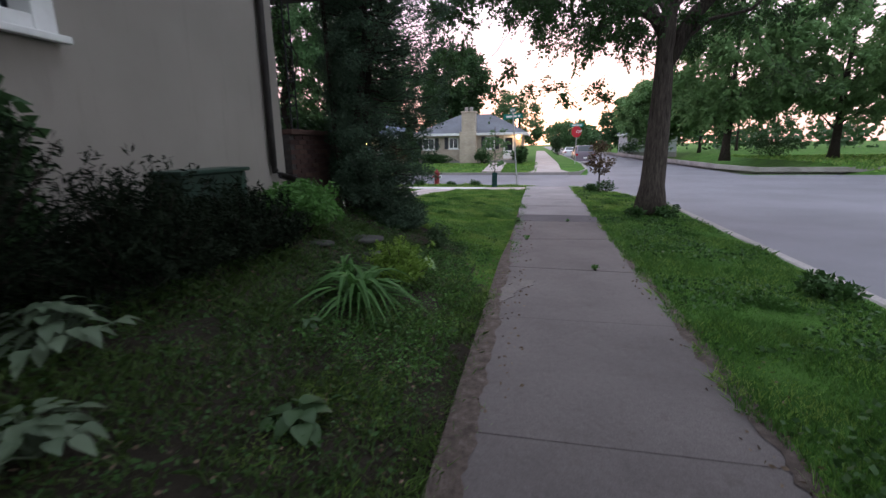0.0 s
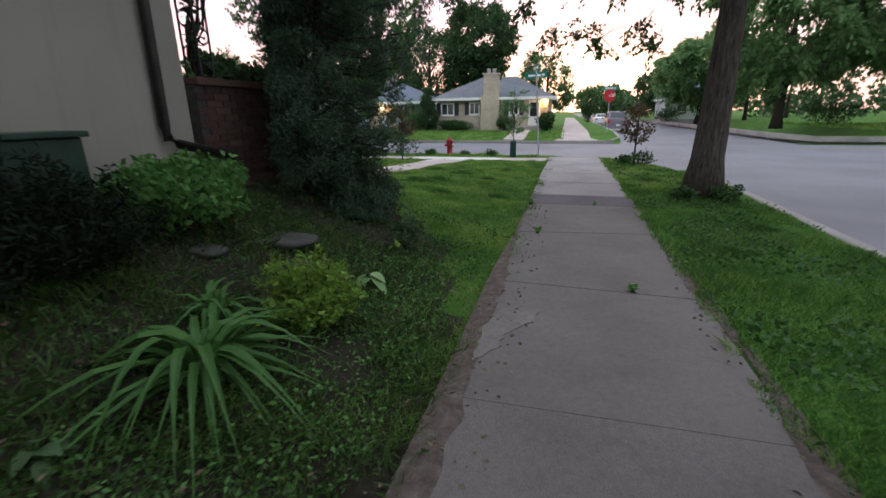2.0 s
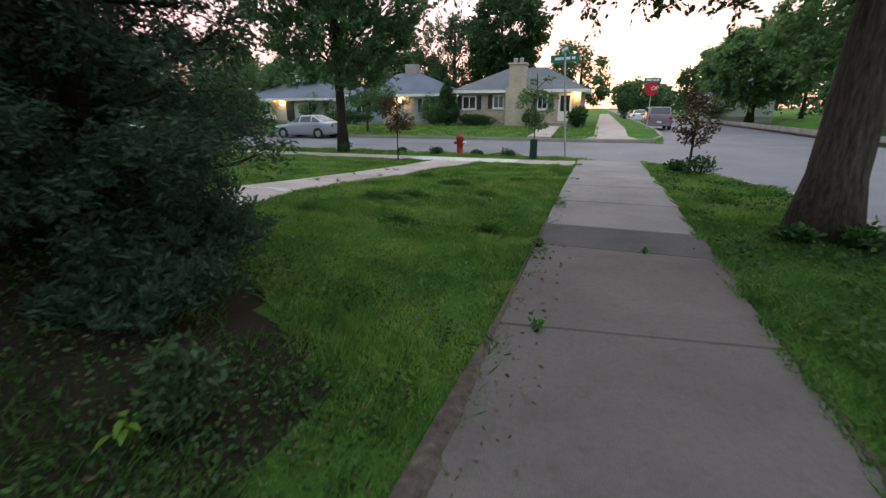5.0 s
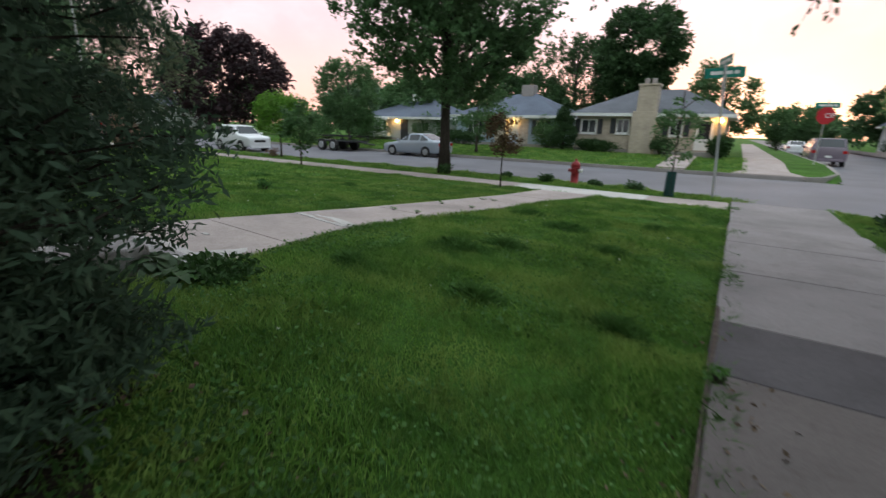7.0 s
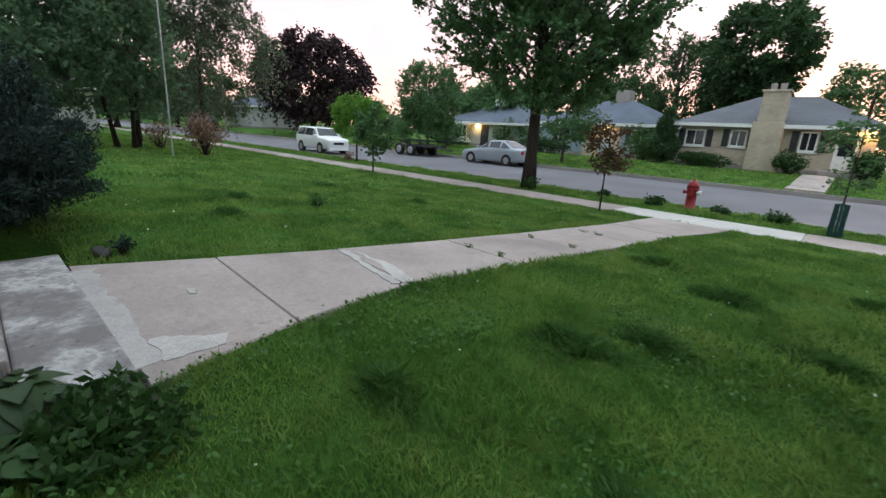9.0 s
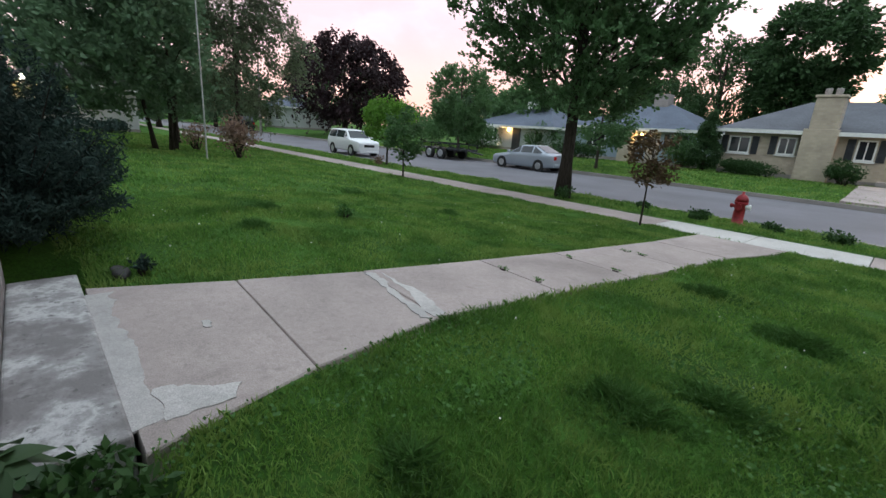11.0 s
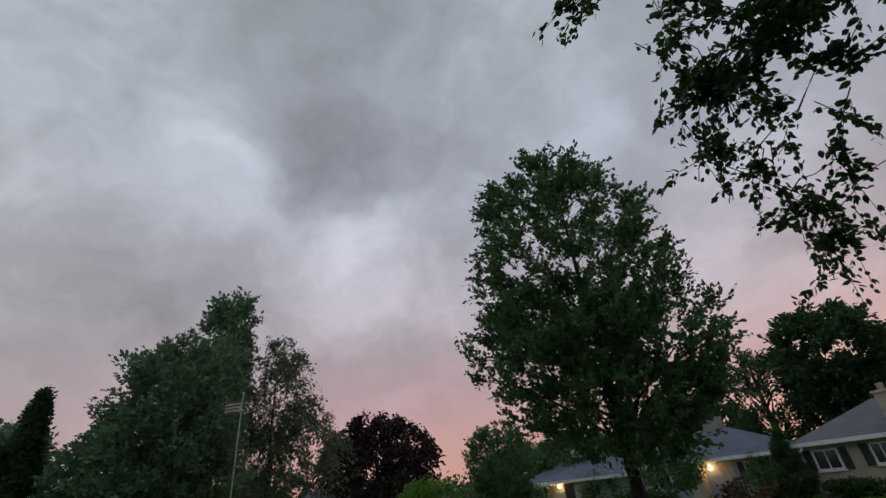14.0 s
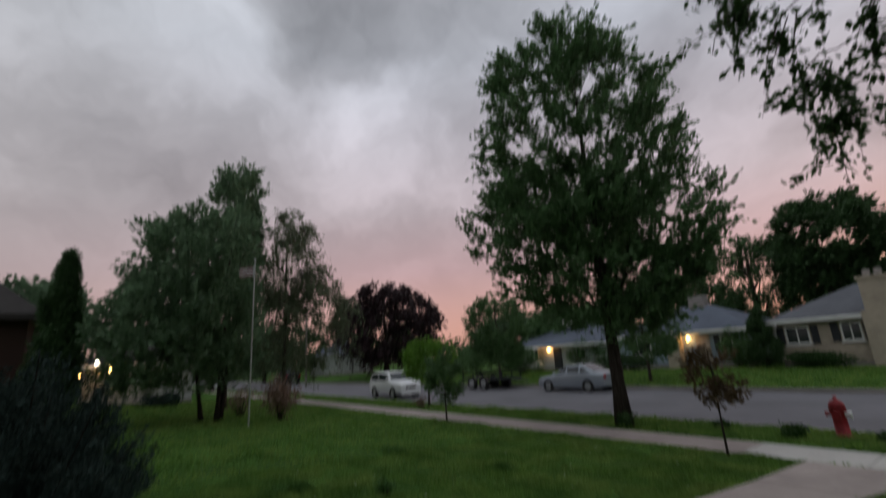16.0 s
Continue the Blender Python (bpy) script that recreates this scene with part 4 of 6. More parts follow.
# added out of view behind the start, to darken the footpath and bed
tree("street_tree", "unseen street tree behind the start, added to shade the footpath", (2.7, -4.2, gz(2.7, -4.2)), (3.3, 0.25, 7.5),
     [((-0.6, 1.2, 5.9), (4.8, 4.8, 2.2), 1.0)], 0.15, (M_BARK, L_STREET), 430, 120, 0.36, droop=0.4, slim=0.62, strand=(6, 0.7, 0.5, -0.25, 0.5, 0.06))

# maple in the boulevard of the crossing street
tree("maple_tree", "large maple with upswept limbs and tufted green crown", (-7.85, 16.6, gz(-7.85, 16.6)), (2.3, 0.165, 9.6),
     [((-0.45, 0.2, 7.8), (2.75, 2.6, 3.45), 0.54), ((-1.1, -0.2, 5.0), (2.6, 2.4, 1.8), 0.20), ((0.8, 0.2, 5.0), (2.1, 2.1, 1.8), 0.14), ((0.1, 0.0, 3.5), (2.3, 2.0, 0.9), 0.12), ((0.2, 0.0, 2.75), (1.5, 1.3, 0.6), 0.05)], 0.105, (M_BARK_DARK, L_MAPLE), 520, 170, 0.25, slim=0.72,
     twist=0.5, strand=(7, 0.85, 0.85, 0.85, 0.12, 0.036), twigs=True, mains_n=26, stout=0.42)

# tree group on the lawn to the west
tree("lawn_tree", "broad leafy tree with slender stems on the lawn", (-17.8, 9.6, gz(-17.8, 9.6)), (1.5, 0.09, 6.4),
     [((0.2, -0.7, 4.5), (2.3, 1.9, 2.2), 0.45), ((0.4, -1.1, 2.6), (2.4, 2.3, 1.9), 0.55)], 0.15, (M_BARK_DARK, L_LEFT), 270, 120, 0.33, stems=3, strand=(5, 0.85, 0.7, 0.7, 0.1, 0.08), stout=0.4)
tree("birch_tree", "light airy birch with fine hanging leaves and pale stem", (-23.2, 13.6, gz(-23, 13.6)), (3.0, 0.11, 8.8),
     [((0, -0.5, 6.7), (2.4, 2.3, 2.9), 0.55), ((0.5, 0.6, 4.2), (2.2, 2.7, 2.6), 0.45)], 0.13, (M_BARK, L_BIRCH), 250, 100, 0.38, strand=(5, 1.1, 0.4, 0.0, 0.8, 0.08), slim=0.6, twigs=True, stout=0.4)
tree("far_tree", "tall dark tree with pointed tufts behind the lawn tree", (-23.2, 11.0, 0.1), (2.5, 0.14, 10.2),
     [((0, -0.4, 6.8), (2.2, 1.9, 2.6), 0.6), ((0, 0.2, 9.0), (1.6, 1.0, 2.0), 0.4)], 0.20, (M_BARK_DARK, L_LEFT), 120, 130, 0.42, strand=(6, 1.1, 0.5, 0.95, 0.1, 0.10))
tree("far_tree", "leafy tree standing among the back gardens", (-26.0, 5.0, 0.1), (2.0, 0.2, 6.0),
     [((0, -0.6, 4.3), (3.0, 1.7, 1.2), 1.0)], 0.26, (M_BARK_DARK, L_LEFT), 60, 110, 0.5)
# narrow cypress
tree("cypress_tree", "narrow dark columnar cypress", (-18.6, 5.55, gz(-18.6, 5.5)), (0.4, 0.10, 4.8),
     [((0, 0, 1.5), (0.62, 0.62, 1.4), 0.48), ((0, 0, 2.9), (0.44, 0.44, 1.3), 0.34), ((0, 0, 4.1), (0.18, 0.18, 0.85), 0.18)], 0.12, (M_BARK_DARK, L_DARK), 300, 100, 0.18, stretch=(0.7, 0.7, 1.4), slim=0.4)

# purple-leaved maple and neighbours down the street
tree("purple_tree", "round dark purple-leaved maple tree", (-45.0, 32.0, 0.0), (2.4, 0.3, 8.6),
     [((0, 0, 6.0), (6.7, 5.4, 4.3), 1.0)], 0.36, (M_BARK_DARK, L_PURPLE), 170, 120, 0.75, strand=(6, 1.7, 0.6, 0.0, 0.7, 0.22))
tree("lime_tree", "young bright lime-green tree by the far street", (-17.2, 17.6, -0.25), (0.9, 0.05, 2.5),
     [((0, 0, 1.85), (1.25, 1.1, 0.85), 1.0)], 0.12, (M_BARK, L_LIME), 60, 90, 0.24)
tree("street_sapling", "slender green street tree", (-24.0, 28.6, -0.15), (1.3, 0.10, 5.8),
     [((0, 0, 3.7), (2.3, 2.0, 2.2), 0.8), ((0.2, 0, 2.0), (1.8, 1.6, 0.9), 0.2)], 0.18, (M_BARK, L_MID), 150, 90, 0.33, strand=(5, 0.9, 0.5, 0.7, 0.1, 0.10))
for sx_, sy_, sw_, sh_ in [(-25.5, 32.5, 2.2, 1.1), (-29.5, 31.5, 1.8, 1.3), (-22.0, 36.0, 2.0, 1.2), (-33.0, 33.0, 2.4, 1.5), (-11.6, 35.5, 1.3, 1.3)]:
    shrub("garden_shrub", "dense green garden shrub beyond the crossing street", (sx_, sy_, lawn_z(sx_, sy_)), (sw_, 1.0, sh_), 0.15, L_MID, 2600, lobes=18)
tree("green_sapling", "small green sapling at the lawn's edge", (-12.15, 14.55, gz(-12.15, 14.55)), (0.6, 0.03, 2.0),
     [((0, 0, 1.25), (0.6, 0.5, 0.75), 1.0)], 0.12, (M_BARK, L_MID), 30, 60, 0.17)
tree("red_sapling", "thin sapling with reddish leaves beside the walkway", (-4.86, 14.55, gz(-4.86, 14.55)), (0.75, 0.022, 1.65),
     [((0, 0, 1.22), (0.42, 0.38, 0.5), 1.0)], 0.075, (M_BARK_DARK, L_RED), 34, 42, 0.11)
tree("front_tree", "young tree on the far lawn behind the parked car", (-13.7, 29.2, -0.12), (1.2, 0.09, 4.0),
     [((0, 0, 2.7), (1.9, 1.6, 1.6), 1.0)], 0.17, (M_BARK, L_MID), 55, 100, 0.33)
tree("corner_sapling", "small sapling in a green mesh guard near the corner", (-1.33, 16.1, gz(-1.33, 16.1)), (0.9, 0.022, 2.3),
     [((0.05, 0, 1.55), (0.48, 0.45, 0.75), 1.0)], 0.10, (M_BARK, L_MID), 22, 28, 0.14)
tree("corner_sapling", "bare-stemmed young tree with sparse leaves at the kerb", (2.35, 14.2, gz(2.35, 14.2)), (0.45, 0.035, 1.7),
     [((0, 0, 1.15), (0.42, 0.4, 0.55), 1.0)], 0.07, (M_BARK_DARK, L_RED), 60, 26, 0.10)
# background crowns beyond the houses
tree("background_tree", "big round dark tree behind the cream house", (-9.2, 48.0, 0.0), (3.5, 0.45, 10.0),
     [((0.4, 0, 8.4), (3.5, 3.4, 2.9), 0.72), ((0.2, 0, 5.8), (2.8, 2.6, 1.6), 0.28)], 0.34, (M_BARK_DARK, L_DARK), 160, 130, 0.6, strand=(6, 1.3, 0.7, 0.3, 0.25, 0.22))
tree("background_tree", "thinly leaved tree with tall bare limbs", (-14.5, 50.0, 0.0), (2.5, 0.35, 10.0),
     [((0, 0, 6.6), (4.6, 3.5, 3.4), 0.62), ((0.3, 0, 3.8), (4.2, 3.2, 1.5), 0.38)], 0.27, (M_BARK_DARK, L_DARK), 150, 88, 0.62, strand=(4, 1.6, 0.4, 0.9, 0.1, 0.2), stout=0.5)
tree("background_tree", "green tree beside the cream house", (-1.6, 46.5, 0.0), (1.8, 0.25, 6.2),
     [((-1.0, 0, 5.0), (1.5, 1.5, 1.8), 0.5), ((1.2, 0, 3.5), (1.3, 1.2, 1.9), 0.5)], 0.26, (M_BARK_DARK, L_MID), 60, 90, 0.45)
for k, (tx, ty, r, h, lm) in enumerate([(-22, 54, 4.5, 7.5, L_DARK), (-31, 52, 4.5, 6.5, L_MID), (-38, 55, 5, 7.0, L_DARK), (-58, 40, 5, 8.5, L_DARK), (-62, 24, 4, 6.0, L_LEFT),
                                        (-27, 41, 3.4, 5.5, L_MID), (-33, 39, 3.2, 5.0, L_LEFT), (-52, 16, 3.6, 6.5, L_MID), (-46, 10, 4, 7.5, L_LEFT), (-38, 2, 4.5, 7.0, L_LEFT), (-34, -4, 4.5, 8.5, L_DARK), (-70, 30, 6, 8.0, L_DARK),
                                        (5.5, 78, 3.6, 5.0, L_MID), (14.5, 72, 5, 7.0, L_DARK), (22, 66, 6, 9.0, L_DARK), (9, 110, 5, 6, L_MID), (32, 80, 8, 10, L_DARK)]):
    tree("background_tree", "leafy garden tree in the distance", (tx, ty, 0.0), (h * 0.3, 0.22, h * 0.9),
         [((0, 0, h * 0.58), (r, r * 0.85, h * 0.42), 1.0)], 0.42, (M_BARK_DARK, lm), 70, 95, 0.75, limbs=k % 3 == 0, strand=(5, 1.5, 0.6, 0.45, 0.2, 0.25))
for k, (tx, ty, r, h) in enumerate([(16.0, 41.0, 5.6, 13.0), (24.0, 41.0, 6.0, 13.5), (28.0, 31.0, 6.0, 13.0), (34.0, 44.0, 6.5, 13.5), (13.8, 54.0, 4.5, 9.0), (31.0, 14.0, 6, 12)]):
    tree("park_tree", "spreading green tree on the far lawn", (tx, ty, lawn_z(tx, ty)), (2.2, 0.33, h * 0.9),
         [((0, 0, h * 0.60), (r, r, h * 0.36), 1.0)], 0.36, (M_BARK_DARK, L_PARK), 210, 120, 0.65, strand=(6, 1.4, 0.7, 0.1, 0.45, 0.18))
for tx, ty, w, d, h in [(22.0, 46.0, 3.0, 1.2, 1.0), (12.5, 62.0, 2.4, 1.2, 0.9), (31.0, 40.0, 3.0, 1.4, 1.0), (-1.0, 33.3, 0.75, 0.6, 0.72), (3.0, 60.0, 1.0, 1.2, 1.6)]:
    shrub("hedge_bush", "clipped green hedge bush", (tx, ty, lawn_z(tx, ty)), (w, d, h), 0.16, L_HEDGE, 2600, lobes=14)

# conifer beside the porch
con = thing("cedar_tree", "ragged dark cedar with several stems beside the porch", "tree", (-2.38, 5.05, gz(-2.38, 5.05)))
bm = bmesh.new()
cl = []
for s in range(4):
    a = s * 1.7 + 0.5
    tip = Vector((0.6 * math.cos(a), 0.45 * math.sin(a), 4.5 + 0.5 * math.sin(s * 2.1)))
    pts = limb(bm, (0.10 * math.cos(a), 0.10 * math.sin(a) - 0.2, -0.1), tip, 0.075, 0.015, sides=7, wob=0.05)
    for k in range(115):
        u = 0.07 + 0.93 * random.random() ** 1.3
        p = Vector((0.1 * math.cos(a), 0.1 * math.sin(a) - 0.2, 0)).lerp(tip, u)
        b = random.uniform(0, 2 * math.pi)
        reach = (1.02 - 0.10 * u) * (0.3 + 0.7 * random.random() ** 0.7) * (0.88 + 0.30 * math.cos(b - 0.1))
        q = p + Vector((reach * math.cos(b), reach * math.sin(b), random.uniform(-0.15, 0.28)))
        q.y = min(q.y, 0.62)
        side = -(0.8 * q.x + 0.6 * q.y) - 0.37 * (1 - 0.3 * u)
        if side > 0:
            q += Vector((0.8, 0.6, 0)) * side * random.uniform(0.7, 1.3)
        limb(bm, p, q, 0.014, 0.004, sag=-0.05, sides=4)
        cl.append(tuple(q))
        cl.append(tuple(p.lerp(q, 0.6)))
part("trunk", bm, M_BARK_DARK, con)
part("crown", leaf_mesh("crown", clump_leaves(cl, 180, 0.105, (1, 1, 0.8)), 0.040, L_CEDAR, 0.8, 0.32, 0.3), L_CEDAR, con)

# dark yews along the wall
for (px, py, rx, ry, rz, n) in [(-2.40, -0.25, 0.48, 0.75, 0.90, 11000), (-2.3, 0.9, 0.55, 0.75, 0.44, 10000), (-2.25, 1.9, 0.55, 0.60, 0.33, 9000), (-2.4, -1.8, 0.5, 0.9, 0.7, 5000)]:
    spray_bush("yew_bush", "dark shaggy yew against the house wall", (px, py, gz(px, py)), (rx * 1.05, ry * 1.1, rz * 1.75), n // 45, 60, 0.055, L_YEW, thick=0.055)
shrub("twiggy_shrub", "upright dark shrub with round leaves by the wall", (-2.6, 0.35, gz(-2.6, 0.35)), (0.25, 0.30, 0.70), 0.10, L_DARK, 420, lobes=8, slim=0.8)
shrub("garden_shrub", "bushy green perennial at the house corner", (-2.25, 2.95, gz(-2.25, 2.95)), (0.55, 0.55, 0.27), 0.060, L_SHRUB, 4600, lobes=18, slim=0.55)
spray_bush("yellow_shrub", "feathery yellow-green spirea in the bed", (-1.04, 2.55, gz(-1.04, 2.55)), (0.34, 0.34, 0.40), 90, 55, 0.042, L_SPIREA, thick=0.038, slim=0.4)
shrub("yellow_shrub", "small bushy green shrub in the bed", (-0.98, 4.15, gz(-0.98, 4.15)), (0.18, 0.18, 0.16), 0.040, L_HOSTA, 1300, lobes=10, slim=0.45)
strap_plant("daylily", "arching green daylily clump in the bed", (-1.12, 1.79, gz(-1.12, 1.79)), 62, 0.82, 0.024, L_LILY)
strap_plant("daylily", "smaller daylily clump behind the first", (-1.4, 2.2, gz(-1.4, 2.2)), 34, 0.50, 0.015, L_LILY)
broad_plant("hosta", "young pale hosta with few broad leaves", (-0.93, 3.2, gz(-0.93, 3.2)), 7, 0.15, 0.09, L_HOSTA_PALE, 0.13, 0.06)
broad_plant("hosta", "green hosta with broad ribbed leaves", (-0.86, 0.32, gz(-0.86, 0.32)), 14, 0.12, 0.10, L_HOSTA, 0.11, 0.13)
broad_plant("hosta", "small grey-green hosta in bare soil", (-1.27, 1.2, gz(-1.27, 1.2)), 6, 0.09, 0.06, L_HOSTA, 0.07, 0.07)
broad_plant("hosta", "large pale hosta under the yews", (-2.0, 0.10, gz(-2.0, 0.10)), 60, 0.10, 0.062, L_HOSTA_GREY, 0.24, 0.36)
broad_plant("hosta", "broad hosta clump at the bed's front", (-1.55, -0.35, gz(-1.55, -0.35)), 36, 0.095, 0.06, L_HOSTA_GREY, 0.18, 0.26)
broad_plant("hosta", "large pale hosta beside the steps", (-3.10, 6.02, gz(-3.10, 6.02)), 18, 0.15, 0.10, L_HOSTA, 0.13, 0.15)
broad_plant("hosta", "dark leafy hosta beside the steps", (-2.72, 5.95, gz(-2.72, 5.95)), 18, 0.10, 0.06, L_WEED, 0.08, 0.16)
shrub("creeping_weed", "tangle of small green weeds beside the steps", (-2.75, 6.25, gz(-2.75, 6.25)), (0.36, 0.26, 0.07), 0.045, L_WEED, 1100, "plant", lobes=10)

# blue-green evergreen beyond the steps
spray_bush("evergreen_bush", "big blue-green spreading evergreen beside the steps", (-6.3, 6.02, gz(-6.3, 6.0)), (1.15, 0.88, 1.38), 330, 210, 0.052, L_BLUEBUSH, thick=0.075)
spray_bush("evergreen_bush", "dark evergreen behind the first", (-8.2, 5.6, gz(-8.2, 5.6)), (1.0, 0.7, 1.35), 170, 120, 0.07, L_BLUEBUSH, thick=0.09)
shrub("weed_tuft", "small seedling by the walkway edge", (-5.2, 6.75, gz(-5.2, 6.75)), (0.10, 0.10, 0.08), 0.04, L_BLUEBUSH, 160, "plant", lobes=5)

shrub("pink_bush", "sparse shrub with dry pinkish leaves", (-16.0, 11.1, gz(-16, 11.1)), (0.75, 0.7, 0.72), 0.10, L_PINKBUSH, 1300, lobes=16)
shrub("dead_stalks", "dry pale stalks beside the lawn tree", (-18.6, 10.6, gz(-18.6, 10.6)), (0.9, 0.6, 0.55), 0.09, L_PINKBUSH, 500, lobes=18)
shrub("weed_tuft", "small weed tuft in the lawn", (-6.75, 9.35, gz(-6.75, 9.35)), (0.15, 0.15, 0.08), 0.05, L_CLOVER, 260, "plant", lobes=6)
for wx, wy, wr in [(-4.6, 16.9, 0.28), (-2.2, 16.9, 0.28), (-7.6, 16.3, 0.35), (2.95, 8.15, 0.30), (2.3, 8.15, 0.22), (2.5, 13.9, 0.45), (2.1, 14.4, 0.3), (-3.3, 17.3, 0.22), (-6.0, 17.3, 0.22), (3.2, 3.4, 0.32)]:
    shrub("weed_tuft", "leafy weed tuft in the grass strip", (wx, wy, gz(wx, wy)), (wr, wr * 0.8, wr * 0.5), 0.07, L_WEED, 520, "plant", lobes=8)
shrub("pink_bush", "low pink flowering plant by the far footpath", (-16.8, 16.9, -0.2), (0.4, 0.3, 0.2), 0.08, L_PINKBUSH, 300, "plant", lobes=6)
# planting before the cream house
shrub("hedge_bush", "long low dark hedge under the windows", (-7.7, 33.55, lawn_z(-7.7, 33.5)), (1.75, 0.6, 0.42), 0.11, L_HEDGE, 5200, lobes=26)
shrub("hedge_bush", "round clipped bush beside the chimney", (-3.75, 33.3, lawn_z(-3.7, 33.3)), (0.85, 0.7, 0.62), 0.10, L_HEDGE, 3200, lobes=16)
shrub("hedge_bush", "dark bushes before the middle house", (-17.6, 33.8, lawn_z(-17, 33.5)), (2.2, 0.8, 0.6), 0.13, L_HEDGE, 3600, lobes=20)
shrub("hedge_bush", "round bush by the bow window", (-28.4, 34.4, lawn_z(-28, 34)), (1.2, 0.8, 0.6), 0.13, L_HEDGE, 2200, lobes=12)
tree("arborvitae", "dense conical arborvitae between the houses", (-9.85, 33.9, lawn_z(-9.8, 33.9)), (0.3, 0.1, 3.0),
     [((0, 0, 0.9), (0.82, 0.75, 0.85), 0.5), ((0, 0, 1.9), (0.55, 0.5, 0.8), 0.33), ((0, 0, 2.7), (0.24, 0.24, 0.5), 0.17)], 0.085, (M_BARK_DARK, L_DARK), 230, 120, 0.15, slim=0.4)
shrub("rock_shrub", "grey-green mound shrub at the lawn's far end", (-27.0, 9.0, 0.1), (1.3, 1.0, 0.5), 0.12, L_BLUEBUSH, 1500, lobes=12)

# low dark juniper under the cedar
spray_bush("juniper_bush", "low spreading dark juniper under the cedar", (-1.95, 4.98, gz(-1.95, 4.98)), (0.55, 0.52, 0.46), 200, 90, 0.05, L_CEDAR, thick=0.05)
spray_bush("juniper_bush", "dark juniper beside the bed", (-1.66, 4.6, gz(-1.66, 4.6)), (0.46, 0.42, 0.24), 170, 80, 0.05, L_CEDAR, thick=0.05)
shrub("porch_vine", "dark climbing vine over the porch wall", (-3.0, 4.55, 1.62), (0.16, 0.75, 0.20), 0.07, L_DARK, 1300, "vine", lobes=16, slim=0.7)
shrub("porch_vine", "dark vine climbing the iron post", (-2.98, 4.1, 1.6), (0.14, 0.14, 1.0), 0.055, L_DARK, 420, "vine", lobes=14, slim=0.7)

# woods closing the distance
wp = []
for k in range(520):
    a = random.uniform(math.radians(-80), math.radians(215))
    if abs(math.degrees(a) - 90) < 5.5:
        continue
    d = random.uniform(85, 130)
    h = 3.5 + 3.5 * noise.noise((a * 6, d * 0.05, 0)) + random.uniform(0, 2)
    wp.append((d * math.cos(a), 8 + d * math.sin(a), max(1.0, h * random.uniform(0.3, 1.0))))
far_woods = tagged(new("far_woods", leaf_mesh("far_woods", clump_leaves(wp, 55, 1.7, (1.3, 1.3, 1.0)), 1.0, L_DARK, 0.8, 0.7)), "dark line of distant trees and gardens", "trees", kind="stuff")

for wx, wy, wr in [(-7.6, 8.3, 0.22), (-9.4, 11.0, 0.25)]:
    shrub("weed_tuft", "darker tuft of coarse weeds in the lawn", (wx, wy, gz(wx, wy)), (wr, wr * 0.8, 0.035), 0.030, L_SHRUB, 420, "plant", lobes=12, group="lawn weeds")
broad_plant("weed_tuft", "pale bright sprig of leaves at the bed's edge", (-1.02, 3.98, gz(-1.02, 3.98)), 9, 0.06, 0.03, L_SPIREA, 0.12, 0.07)


# ---- the stucco house beside the footpath ----
HX, HY = -2.95, 3.85
wall = bmesh.new()
# east wall with a real opening, built of four runs
WY0, WY1, WZ0, WZ1 = -0.15, 1.08, 2.30, 3.55
for d in ((HX - 0.28, HX, -9.0, WY0, 0.2, 5.3), (HX - 0.28, HX, WY1, HY, 0.2, 5.3), (HX - 0.28, HX, WY0, WY1, 0.2, WZ0), (HX - 0.28, HX, WY0, WY1, WZ1, 5.3)):
    box(wall, *d)
near_house = thing("house", "cream stucco house with dark downspout beside the footpath", "house")
part("wall", wall, M_STUCCO, near_house)
bx("wall", (-9.5, HX - 0.283, HY - 0.28, HY, 0.2, 5.3), M_STUCCO, near_house, 0)
bx("wall", (-9.5, HX - 0.283, -9.0, -8.72, 0.2, 5.3), M_STUCCO, near_house, 0)
bx("wall", (-9.78, -9.503, -9.0, HY, 0.2, 5.3), M_STUCCO, near_house, 0)
rb = bmesh.new()
v = [rb.verts.new(p) for p in ((-10.2, -9.5, 5.2), (HX + 0.45, -9.5, 5.2), (HX + 0.45, HY + 0.45, 5.2), (-10.2, HY + 0.45, 5.2), (-6.4, -6.5, 7.2), (-6.4, 1.2, 7.2))]
for f in ((0, 1, 4), (1, 2, 5, 4), (2, 3, 5), (3, 0, 4, 5), (3, 2, 1, 0)):
    rb.faces.new([v[i] for i in f])
part("roof", rb, M_ROOF_DARK, near_house)
win = part("window", box(bmesh.new(), HX - 0.20, HX - 0.17, WY0 + 0.04, WY1 - 0.04, WZ0 + 0.04, WZ1 - 0.04), M_GLASS, near_house, "dark window in a white frame")
fr = bmesh.new()
for d in ((WY0 - 0.10, WY0 + 0.05, WZ0 - 0.09, WZ1 + 0.09), (WY1 - 0.05, WY1 + 0.10, WZ0 - 0.09, WZ1 + 0.09), (WY0 + 0.052, WY1 - 0.052, WZ1 - 0.05, WZ1 + 0.09), (WY0 + 0.052, WY1 - 0.052, WZ0 - 0.09, WZ0 + 0.05)):
    box(fr, HX - 0.16, HX + 0.03, *d, 0.008)
part("frame", fr, M_WHITE, win)
sl = box(bmesh.new(), HX + 0.032, HX + 0.09, WY0 - 0.14, WY1 + 0.14, WZ0 - 0.10, WZ0 - 0.05, 0.008)
part("sill", sl, M_WHITE, win)
dn = bmesh.new()
